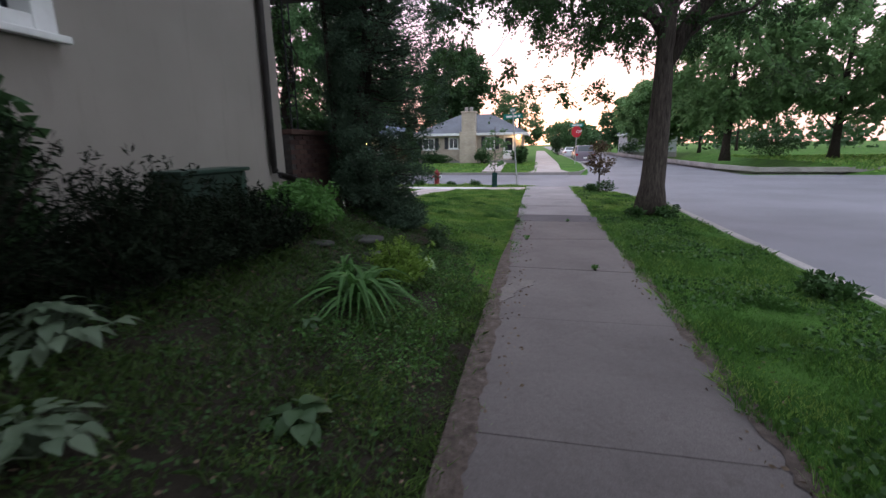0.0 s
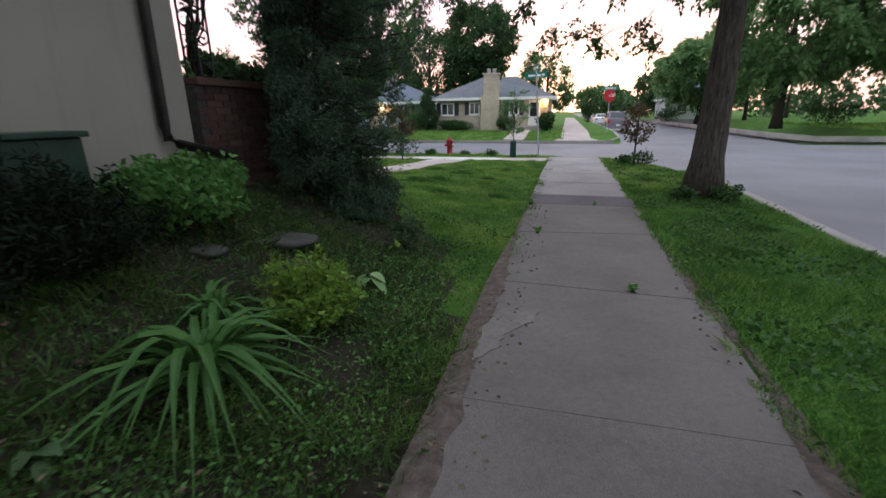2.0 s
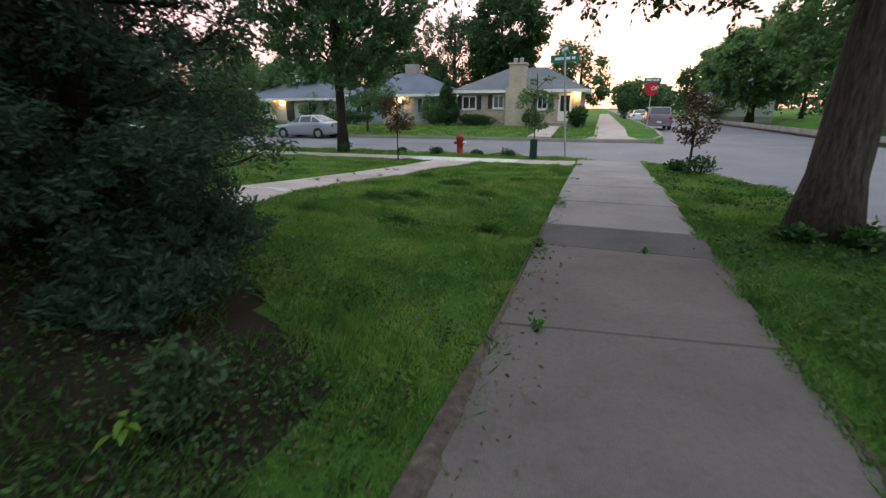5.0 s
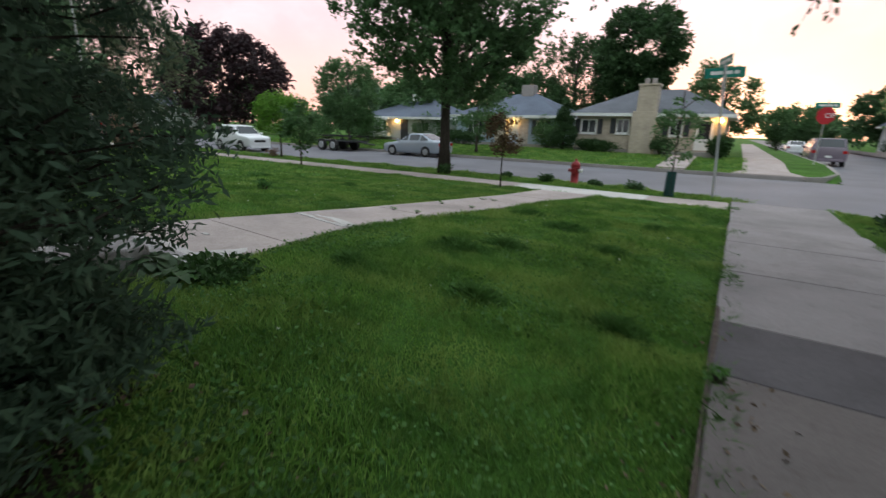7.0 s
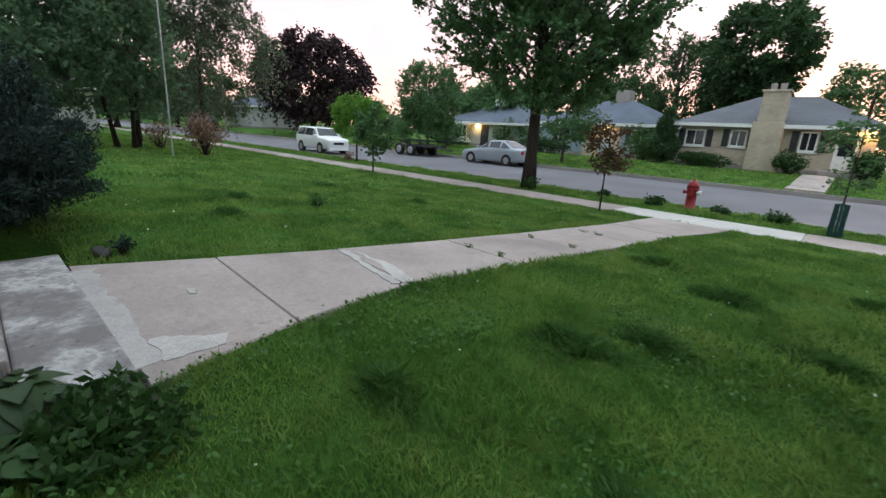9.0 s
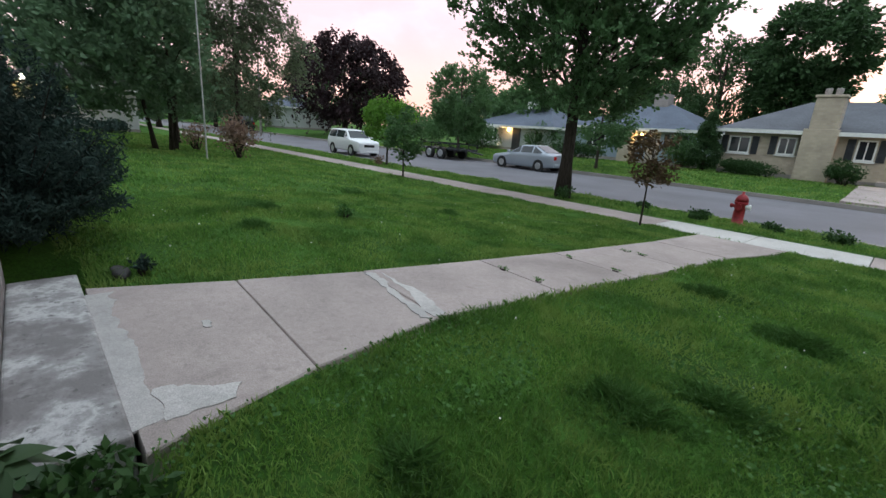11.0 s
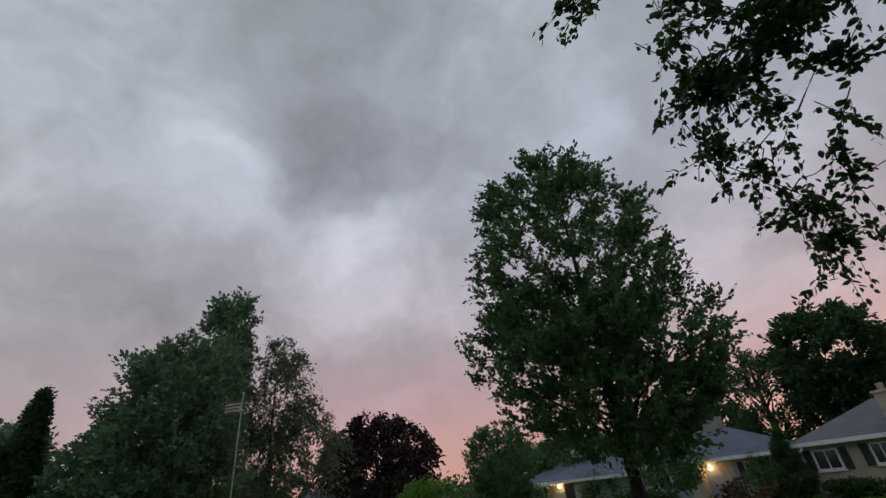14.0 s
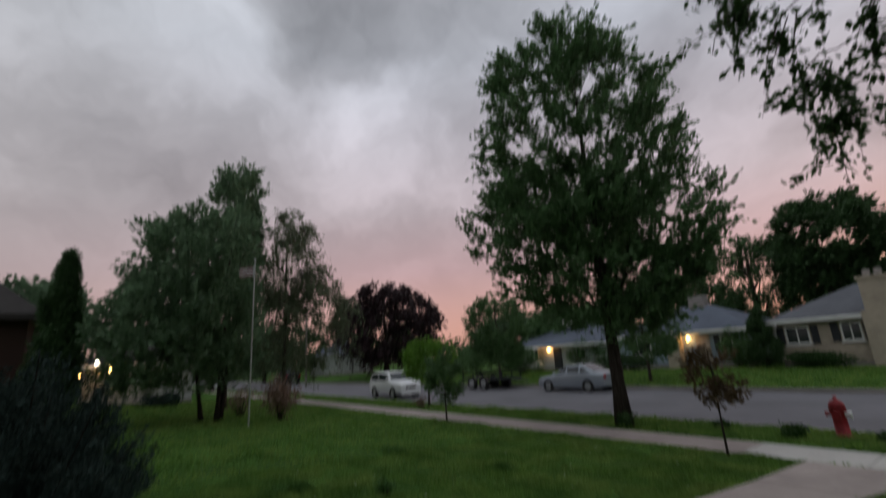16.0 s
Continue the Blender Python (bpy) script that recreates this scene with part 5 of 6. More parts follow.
tube(dn, [(HX + 0.06, 3.58, 5.1), (HX + 0.06, 3.54, 3.0), (HX + 0.06, 3.50, 1.30), (HX + 0.065, 3.51, 1.21), (HX + 0.09, 3.58, 1.16), (HX + 0.18, 4.15, 1.0)], [0.042, 0.042, 0.042, 0.046, 0.042, 0.042], 8)
part("downspout", dn, M_SPOUT, near_house, "dark bronze downspout with an elbow", shade=True)
gb = box(bmesh.new(), HX + 0.005, HX + 0.30, 1.75, 2.62, 0.62, 1.27, 0.015)
box(gb, HX + 0.003, HX + 0.33, 1.72, 2.65, 1.272, 1.31, 0.008)
part("utility_box", gb, M_GREENBOX, near_house, "dark green metal box on the wall")

# porch: brown brick half wall, iron post, slab and steps
porch = thing("porch", "brown brick porch with concrete steps and iron post", "porch")
core = box(bmesh.new(), -3.06, -2.86, HY + 0.02, 5.36, 0.2, 1.66)
bw = part("half_wall", core, M_MORTAR, porch, "dark brown brick half wall")
bm = box(bmesh.new(), 0, 0.075, -0.1, 0.1, -0.029, 0.029, 0.004)
brick_me = done(bm, "brick", M_BRICK)
for r in range(20):
    z = 0.42 + r * 0.0635
    y = HY + 0.12 + (0.105 if r % 2 else 0.0)
    while y < 5.30:
        b = new("brick", brick_me)
        b.parent = bw
        b.matrix_basis = pose(-2.925 + random.uniform(-0.002, 0.003), y, z)
        y += 0.211
bx("coping", (-3.1, -2.82, HY + 0.02, 5.42, 1.662, 1.73), M_BRICK, porch, 0.01)
ip = bmesh.new()
for sx_, sy_ in ((0, 0), (0.16, 0), (0, 0.16), (0.16, 0.16)):
    tube(ip, [(-3.06 + sx_, 4.02 + sy_, 1.73), (-3.06 + sx_, 4.02 + sy_, 3.6)], [0.011, 0.011], 6)
for k in range(12):
    z = 1.8 + k * 0.15
    for sgn in (-1, 1):
        c = [(-2.98 + 0.08 * sgn * math.cos(a), 4.02 + (0.0 if k % 2 else 0.16), z + 0.07 * math.sin(a)) for a in np.linspace(-1.5, 1.5, 7)]
        tube(ip, c, [0.008] * 7, 4)
        c = [(-3.06 + (0.0 if k % 2 else 0.16), 4.10 + 0.08 * sgn * math.cos(a), z + 0.07 * math.sin(a)) for a in np.linspace(-1.5, 1.5, 7)]
        tube(ip, c, [0.008] * 7, 4)
part("iron_post", ip, M_BLACK, porch, "black wrought-iron scroll post")
bx("porch_roof", (-6.6, -2.6, HY + 0.02, 5.2, 3.6, 3.8), M_ROOF_DARK, porch, 0.02)
bx("porch_slab", (-5.6, -3.1, HY + 0.02, 5.4, 0.1, 0.66), M_STEP, porch, 0.02)
bx("step", (-5.35, -3.18, 5.402, 6.03, 0.05, 0.475), M_STEP, porch, 0.018)
bx("step", (-5.30, -3.20, 6.032, 6.385, 0.05, 0.285), M_STEP, porch, 0.012)


# ---- stones, hydrant, signs ----
def stone(at, size, label="flat weathered stone in the garden bed"):
    bm = bmesh.new()
    bmesh.ops.create_icosphere(bm, subdivisions=3, radius=1.0)
    for v in bm.verts:
        q = v.co.copy()
        k = 1 + 0.25 * noise.noise(q * 1.6 + Vector(at))
        v.co = Vector((q.x * size[0] * k, q.y * size[1] * k, max(-0.6, min(0.75, q.z)) * size[2] * k))
    return solo("stone", bm, M_STONE, label, "stone", at, "garden stones", shade=True)


stone((-1.75, 3.35, gz(-1.75, 3.35) + 0.004), (0.30, 0.20, 0.045))
stone((-1.45, 3.05, gz(-1.45, 3.05) + 0.004), (0.26, 0.13, 0.045))
stone((-1.95, 2.75, gz(-1.95, 2.75) + 0.004), (0.16, 0.12, 0.04))
stone((-5.25, 6.62, gz(-5.25, 6.62) + 0.03), (0.13, 0.06, 0.04), "small rounded stone at the walkway edge")

hyd = thing("fire_hydrant", "red cast-iron fire hydrant in the grass strip", "hydrant", (-4.07, 17.9, gz(-4.07, 17.9)))
part("barrel", lathe(bmesh.new(), [(0.17, -0.1), (0.17, 0.02), (0.115, 0.04), (0.105, 0.46), (0.135, 0.48), (0.135, 0.52), (0.12, 0.53)], 24), M_RED, hyd, shade=True)
part("bonnet", lathe(bmesh.new(), [(0.135, 0.531), (0.125, 0.60), (0.09, 0.66), (0.045, 0.69), (0.03, 0.70), (0.03, 0.75), (0.012, 0.755)], 24), M_RED, hyd, shade=True)
for nm, d, r in (("hose_cap", (0.2, 0, 0), 0.062), ("hose_cap", (-0.2, 0, 0), 0.05), ("pumper_cap", (0, -0.2, 0), 0.075)):
    bm = bmesh.new()
    e = Vector(d)
    tube(bm, [(0, 0, 0.42), tuple(e * 0.8 + Vector((0, 0, 0.42))), tuple(e * 0.82 + Vector((0, 0, 0.42))), tuple(e + Vector((0, 0, 0.42)))], [r * 0.75, r * 0.75, r, r], 12)
    part(nm, bm, M_WHITE if d[0] > 0 else M_RED, hyd, "white hose cap" if d[0] > 0 else "")


def sign_post(name, label, at, height, blades, round_post=True):
    t = thing(name, label, "sign", at)
    part("post", tube(bmesh.new(), [(0, 0, -0.2), (0, 0, height)], [0.028, 0.028], 8), M_STEEL, t)
    for (dx, dy), z, w, h, mat in blades:
        L = math.hypot(dx, dy)
        a = math.degrees(math.atan2(dy, dx))
        b = part("blade", box(bmesh.new(), -w * 0.5, w * 0.5, -0.006, 0.006, -h / 2, h / 2, 0.004), mat, t)
        b.matrix_basis = pose(0, 0, z, 0, 0, a)
        for k, (u0, u1) in enumerate(((-0.36, -0.05), (0.0, 0.18), (0.23, 0.36))):
            q = part("lettering_bar", box(bmesh.new(), u0 * w, u1 * w, -0.009, 0.009, -h * 0.17, h * 0.17), M_WHITE, b)
    return t


name_post = sign_post("street_sign", "green street name blades on a steel post", (-0.46, 16.45, gz(-0.46, 16.45)), 2.95,
          [((0.93, 0.35), 2.72, 0.78, 0.20, M_SIGN), ((-0.35, 0.93), 2.95, 0.70, 0.20, M_SIGN)])
name_post.rotation_euler = (0, radians(-4.5), 0)
st = sign_post("stop_sign", "red stop sign with street name blade on a post", (3.05, 33.0, lawn_z(3.0, 33)), 3.0, [((1, 0.15), 2.75, 0.95, 0.24, M_SIGN)])
oc = bmesh.new()
bmesh.ops.create_cone(oc, cap_ends=True, segments=8, radius1=0.42, radius2=0.42, depth=0.012, matrix=pose(0, -0.05, 2.28, 90, 0, 22.5) @ pose(0, 0, 0, 0, 0, 22.5))
part("octagon", oc, M_STOP, st)
fc = bpy.data.curves.new("word", "FONT")
fc.body, fc.size, fc.align_x, fc.align_y, fc.extrude = "STOP", 0.30, "CENTER", "CENTER", 0.003
fo = new("lettering", fc)
fo.data.materials.append(M_WHITE)
fo.parent, fo.matrix_basis = st, pose(0, -0.062, 2.28, 90, 0, 0)

gd = thing("tree_guard", "green mesh guard round the corner sapling", "tree guard", (-1.33, 16.1, gz(-1.33, 16.1)))
bm = bmesh.new()
for k in range(12):
    a = 2 * math.pi * k / 12
    tube(bm, [(0.09 * math.cos(a), 0.09 * math.sin(a), -0.03), (0.085 * math.cos(a), 0.085 * math.sin(a), 0.56)], [0.017, 0.017], 4)
for z in (0.05, 0.17, 0.3, 0.43, 0.55):
    tube(bm, [(0.09 * math.cos(a), 0.09 * math.sin(a), z) for a in np.linspace(0, 2 * math.pi, 14)], [0.010] * 14, 4)
part("mesh", bm, M_GUARD, gd)

# flagpole before the lawn tree, with a small striped flag
pole = thing("flagpole", "slim pale flagpole with a small striped flag", "flagpole", (-14.8, 9.86, gz(-14.8, 9.86)))
part("mast", tube(bmesh.new(), [(0, 0, -0.2), (0, 0, 4.55)], [0.024, 0.016], 8), M_STEEL, pole)
part("finial", lathe(bmesh.new(), [(0.005, 4.55), (0.04, 4.58), (0.04, 4.62), (0.005, 4.65)], 10), M_STEEL, pole)
flag = part("flag", box(bmesh.new(), -0.012, 0.012, -0.055, -0.026, 4.10, 4.40), M_FLAGPALE, pole, "small faded striped flag")
for k in range(7):
    bm = bmesh.new()
    rows = []
    for j in range(9):
        u = j / 8
        x, y = 0.03 * math.sin(u * 7.0), -0.056 - 0.36 * u
        z0 = 4.10 + k * 0.042 - 0.06 * u * u
        rows.append([bm.verts.new((x + dx, y, z)) for dx, z in ((-0.003, z0), (-0.003, z0 + 0.0415), (0.003, z0 + 0.0415), (0.003, z0))])
    for r0, r1 in zip(rows, rows[1:]):
        for q in range(4):
            bm.faces.new((r0[q], r0[(q + 1) % 4], r1[(q + 1) % 4], r1[q]))
    bm.faces.new(rows[0])
    bm.faces.new(rows[-1][::-1])
    part("stripe", bm, M_FLAGPALE if k % 2 else M_FLAGRED, flag)
pole2 = thing("utility_pole", "slim pole by the far end of the street", "pole", (-49.0, 24.5, -0.2))
part("mast", tube(bmesh.new(), [(0, 0, -0.3), (0, 0, 7.5)], [0.13, 0.09], 8), M_WOODPOLE, pole2)


# ---- houses over the street ----
def house_window(house, x0, x1, y, z0, z1, shutters=True, bars=2, sub=0.0):
    w = part("window", box(bmesh.new(), x0 + 0.05, x1 - 0.05, y - 0.03, y - 0.012, z0 + 0.05, z1 - 0.05), M_GLASS, house, "dark window with white frame")
    f = bmesh.new()
    for d in ((x0, x0 + 0.07, z0, z1), (x1 - 0.07, x1, z0, z1), (x0 + 0.072, x1 - 0.072, z1 - 0.07, z1), (x0 + 0.072, x1 - 0.072, z0, z0 + 0.07)):
        box(f, d[0], d[1], y - 0.06, y - 0.004, d[2], d[3])
    for k in range(1, bars):
        c = x0 + (x1 - x0) * k / bars
        box(f, c - 0.025, c + 0.025, y - 0.05, y - 0.031, z0 + 0.072, z1 - 0.072)
    part("frame", f, M_WHITE, w)
    part("sill", box(bmesh.new(), x0 - 0.06, x1 + 0.06, y - 0.10, y - 0.004, z0 - 0.075, z0 - 0.004), M_WHITE, w)
    if shutters:
        for s0 in (x0 - 0.36, x1 + 0.06):
            sh = box(bmesh.new(), s0, s0 + 0.30, y - 0.045, y - 0.004, z0 - 0.02, z1 + 0.02)
            for k in range(9):
                zz = z0 + 0.05 + k * (z1 - z0 - 0.1) / 9
                box(sh, s0 + 0.04, s0 + 0.26, y - 0.06, y - 0.046, zz, zz + 0.05)
            part("shutter", sh, M_SHUTTER, house, "dark louvred shutter")


def house_lamp(house, x, y, z, watts=4.0):
    lp = part("porch_lamp", box(bmesh.new(), x - 0.06, x + 0.06, y - 0.03, y - 0.004, z - 0.1, z + 0.1, 0.008), M_BLACK, house, "lit porch lamp")
    part("bulb", lathe(bmesh.new(), [(0.03, -0.13), (0.10, -0.08), (0.12, 0.02), (0.08, 0.10), (0.02, 0.13)], 12, (x, y - 0.14, z)), M_LAMP, lp, "glowing warm bulb", True)
    li = new("porch_light", bpy.data.lights.new("porch_light", "POINT"))
    li.data.energy, li.data.color, li.data.shadow_soft_size = watts, (1.0, 0.55, 0.2), 0.1
    li.matrix_basis = pose(x, y - 0.32, z)


def hip_house(label, x0, x1, y0, depth, zb, eave, ridge, inset, wallm, roofm, trim=None):
    trim = trim or M_WHITE
    h = thing("house", label, "house", group="houses over the street")
    bx("wall", (x0, x1, y0, y0 + depth, zb - 0.4, eave), wallm, h, 0)
    bx("plinth", (x0 - 0.03, x1 + 0.03, y0 - 0.03, y0 + depth + 0.03, zb - 0.4, zb + 0.22), M_KERB, h, 0)
    o = 0.45
    a, b, c, d = x0 - o, x1 + o, y0 - o, y0 + depth + o
    ym = (c + d) / 2
    rb = bmesh.new()
    v = [rb.verts.new(p) for p in ((a, c, eave), (b, c, eave), (b, d, eave), (a, d, eave), (a + inset, ym, ridge), (b - inset, ym, ridge))]
    for f in ((0, 1, 5, 4), (1, 2, 5), (2, 3, 4, 5), (3, 0, 4)):
        rb.faces.new([v[i] for i in f])
    part("roof", rb, roofm, h)
    sf = box(bmesh.new(), a, b, c, d, eave - 0.05, eave - 0.004)
    part("soffit", sf, trim, h)
    fa = bmesh.new()
    box(fa, a - 0.03, b + 0.03, c - 0.03, c - 0.004, eave - 0.16, eave + 0.02)
    box(fa, b + 0.004, b + 0.03, c, d, eave - 0.16, eave + 0.02)
    box(fa, a - 0.03, a - 0.004, c, d, eave - 0.16, eave + 0.02)
    part("gutter", fa, trim, h, "gutter and fascia")
    return h


GA = lawn_z(-5, 34.5)
ha = hip_house("single-storey cream brick house with grey hipped roof and broad chimney", -9.25, -0.95, 34.5, 8.5, GA, 2.42, 4.15, 3.2, M_CREAM, M_ROOF_A)
house_window(ha, -8.95, -7.95, 34.5, 1.2, 2.08)
house_window(ha, -6.75, -5.98, 34.5, 1.25, 2.12, bars=2)
house_window(ha, -3.75, -3.05, 34.5, 1.2, 2.15)
chm = box(bmesh.new(), -5.8, -4.45, 33.95, 34.497, GA - 0.3, 2.55, 0.03)
box(chm, -5.62, -4.55, 33.97, 34.9, 2.552, 3.98, 0.02)
box(chm, -5.68, -4.49, 33.91, 34.96, 3.982, 4.1, 0.02)
ch = part("chimney", chm, M_CREAM, ha, "broad cream brick chimney")
for fx in (-5.3, -4.9):
    part("flue", lathe(bmesh.new(), [(0.13, 0), (0.15, 0.3), (0.12, 0.32)], 10, (fx, 34.45, 4.1)), M_KERB, ch)
dr = part("door", box(bmesh.new(), -2.35, -1.5, 34.46, 34.496, GA + 0.35, 2.2, 0.01), M_WHITE, ha, "pale front door with a screen")
part("door_panel", box(bmesh.new(), -2.22, -1.63, 34.44, 34.458, GA + 1.0, 2.05, 0.006), M_GLASS, dr)
bx("entry_step", (-2.7, -1.2, 33.6, 34.46, GA - 0.3, GA + 0.3), M_KERB, ha, 0.02)
house_lamp(ha, -1.2, 34.5, 2.1, 5)
entry = tagged(new("pavement", mesh_of("pavement", [(-3.1, 27.4, -0.5), (-2.1, 27.4, -0.5), (-2.1, 33.5, -0.3), (-3.1, 33.5, -0.3)], [(0, 1, 2, 3)], M_SOIL)), "pale concrete path up to the cream house", "path", kind="structure")
for y in np.arange(27.2, 33.4, 1.25):
    slab([(-3.2, y), (-2.0, y), (-2.0, y + 1.25), (-3.2, y + 1.25)], lambda a, b: lawn_z(a, b) + 0.08, M_WALKWAY, entry, tilt=0, thick=0.3)

GB = lawn_z(-13, 36)
hb = hip_house("pale blue sided house with blue-grey hipped roof", -19.3, -11.2, 36.0, 8.0, GB, 2.28, 4.1, 3.6, M_BLUE_SIDING, M_ROOF_B)
house_window(hb, -12.6, -11.95, 36.0, 1.0, 1.95, True, 1)
house_window(hb, -18.3, -16.9, 36.0, 0.9, 1.95, False, 3)
bx("door", (-14.0, -13.2, 35.95, 35.997, GB + 0.2, 2.05), M_DOOR, hb, 0.01, "front door beside a lamp")
bx("front_wing", (-15.6, -14.8, 35.3, 35.997, GB - 0.3, 2.15), M_CREAM, hb, 0.01)
bx("chimney", (-15.5, -14.5, 39.5, 40.4, 3.0, 4.75), M_KERB, hb, 0.02)
house_lamp(hb, -14.4, 36.0, 1.85, 4)

hc = hip_house("white sided house with bow window and blue-grey hipped roof", -29.4, -21.4, 36.0, 8.0, GB, 2.05, 3.75, 3.4, M_WHITE_SIDING, M_ROOF_B)
bow = bmesh.new()
box(bow, -28.7, -26.2, 35.45, 35.997, GB + 0.3, 0.72)
box(bow, -28.8, -26.1, 35.4, 35.997, 1.85, 1.98)
part("bow_window", bow, M_WHITE, hc, "white bow window")
for k in range(5):
    house_window(hc, -28.68 + k * 0.49, -28.22 + k * 0.49, 35.5, 0.75, 1.83, False, 1)
bx("door", (-25.1, -24.3, 35.95, 35.997, GB + 0.1, 1.85), M_SHUTTER, hc, 0.01, "dark front door")
house_window(hc, -22.9, -22.1, 36.0, 0.9, 1.7, False, 2)
bx("chimney", (-26.6, -25.7, 39.6, 40.4, 3.0, 4.25), M_WHITE, hc, 0.02)
house_lamp(hc, -25.45, 36.0, 1.72, 3)

# houses far off
for lx, ly, w, d, e, r, wm, lab in ((15.0, 62.0, 6.0, 7.0, 2.7, 5.2, M_WHITE_SIDING, "pale house among trees beyond the wide street"), (-66.0, 33.0, 7, 7, 3.0, 5.0, M_WHITE_SIDING, "small pale house at the street's end")):
    hh = hip_house(lab, lx - w / 2, lx + w / 2, ly, d, 0.1, e, r, w * 0.4, wm, M_ROOF_B)
    house_window(hh, lx - w * 0.3, lx - w * 0.1, ly, 1.2, 2.1, False, 2)
    house_window(hh, lx + w * 0.1, lx + w * 0.3, ly, 1.2, 2.1, False, 2)
nb = hip_house("dark-roofed neighbouring house behind the cypress", -32.0, -20.2, -3.5, 8.2, 0.3, 3.75, 7.6, 3.6, M_BRICK, M_ROOF_DARK, M_SPOUT)
house_window(nb, -24, -22.8, -3.5, 1.4, 2.4, False, 2)
gar = hip_house("distant garage behind the lawn tree", -38.0, -31.0, 6.0, 5.0, 0.1, 2.4, 3.8, 2.5, M_WHITE_SIDING, M_ROOF_DARK)
house_lamp(gar, -32.2, 6.0, 1.9, 5)
lampp = thing("garden_lamp", "lit wall lamp on a post in the back garden", "lamp", (-30.0, 7.05, 0.1))
part("post", tube(bmesh.new(), [(0, 0, -0.1), (0, 0, 1.9)], [0.04, 0.035], 8), M_BLACK, lampp)
part("bulb", lathe(bmesh.new(), [(0.05, 1.9), (0.14, 1.98), (0.13, 2.12), (0.04, 2.18)], 12), M_LAMP, lampp, "warm glowing lamp")
lampw = thing("garden_lamp", "cold white lamp on a tall post", "lamp", (-30.2, 6.6, 0.1))
part("post", tube(bmesh.new(), [(0, 0, -0.1), (0, 0, 2.3)], [0.04, 0.035], 8), M_BLACK, lampw)
part("bulb", lathe(bmesh.new(), [(0.05, 2.3), (0.12, 2.36), (0.11, 2.48), (0.04, 2.52)], 12), M_LAMP_WHITE, lampw, "white glowing lamp")


# ---- vehicles ----
def car(name, label, at, turn, L, W, stations, paint, wheel_r, wheels, group="parked vehicles"):
    """stations: (s along, z bottom, z belt, z top, half width at belt, half width at roof), nose at s = 0."""
    t = thing(name, label, "car", at, group, turn)
    rows = []
    for s, zb_, zm, zt, hw, hr in stations:
        rows.append([(s, y, z) for y, z in ((-hw * 0.94, zb_), (-hw, zb_ + 0.12), (-hw, zm - 0.16), (-hw * 0.97, zm), (-hr, zt - 0.02), (-hr * 0.7, zt), (hr * 0.7, zt), (hr, zt - 0.02), (hw * 0.97, zm), (hw, zm - 0.16), (hw, zb_ + 0.12), (hw * 0.94, zb_))])
    V = [p for r in rows for p in r]
    n = 12
    F = [(i * n + k, i * n + (k + 1) % n, (i + 1) * n + (k + 1) % n, (i + 1) * n + k) for i in range(len(rows) - 1) for k in range(n)]
    F += [tuple(range(n))[::-1], tuple((len(rows) - 1) * n + k for k in range(n))]
    me = mesh_of("body", V, F, paint)
    me.polygons.foreach_set("use_smooth", [True] * len(me.polygons))
    body = part("body", me, paint, t)
    bev = body.modifiers.new("soft", "BEVEL")
    bev.width, bev.segments, bev.limit_method, bev.angle_limit = 0.03, 2, "ANGLE", radians(30)
    # glass laid just proud of the cabin's faces
    for i in range(len(rows) - 1):
        a, b = stations[i], stations[i + 1]
        if a[3] - a[2] > 0.15 or b[3] - b[2] > 0.15:
            both_ = a[3] - a[2] > 0.3 and b[3] - b[2] > 0.3
            for sgn in (-1, 1):
                def on(st, u, s_):
                    return Vector((s_, sgn * (st[4] * 0.97 + (st[5] - st[4] * 0.97) * u + 0.006), st[2] + (st[3] - 0.02 - st[2]) * u))
                g = 0.05
                pts = [on(a, 0.1, a[0] + g), on(b, 0.1, b[0] - g), on(b, 0.88, b[0] - g), on(a, 0.88, a[0] + g)]
                if not both_:
                    lo = a if a[3] - a[2] < b[3] - b[2] else b
                    hi = b if lo is a else a
                    d = 1 if hi is b else -1
                    pts = [on(lo, 0.0, lo[0] + d * 0.22) + Vector((0, 0, 0.05)), on(hi, 0.1, hi[0] - d * g), on(hi, 0.88, hi[0] - d * g)]
                off = Vector((0, sgn * 0.012, 0))
                nq = len(pts)
                me = mesh_of("side_window", [p for p in pts] + [p + off for p in pts], [tuple(range(nq)), tuple(range(nq, 2 * nq))[::-1]] + [(k, (k + 1) % nq, nq + (k + 1) % nq, nq + k) for k in range(nq)], M_CARGLASS)
                part("side_window", me, M_CARGLASS, t)
            if not both_:
                lo, hi = (a, b) if a[3] - a[2] < b[3] - b[2] else (b, a)
                d = Vector((-(hi[3] - lo[3]) * (1 if hi is b else -1), 0, abs(hi[0] - lo[0]))).normalized() * 0.012
                p0, p1 = Vector((lo[0], 0, lo[3])), Vector((hi[0], 0, hi[3]))
                q0, q1 = p0.lerp(p1, 0.08), p0.lerp(p1, 0.9)
                w0, w1 = lo[5] * 0.92, hi[5] * 0.90
                pts = [q0 + Vector((0, -w0, 0)), q0 + Vector((0, w0, 0)), q1 + Vector((0, w1, 0)), q1 + Vector((0, -w1, 0))]
                me = mesh_of("windscreen", [p - d * 0.5 for p in pts] + [p + d for p in pts], [(0, 1, 2, 3), (7, 6, 5, 4)] + [(k, (k + 1) % 4, 4 + (k + 1) % 4, 4 + k) for k in range(4)], M_CARGLASS)
                part("windscreen", me, M_CARGLASS, t)
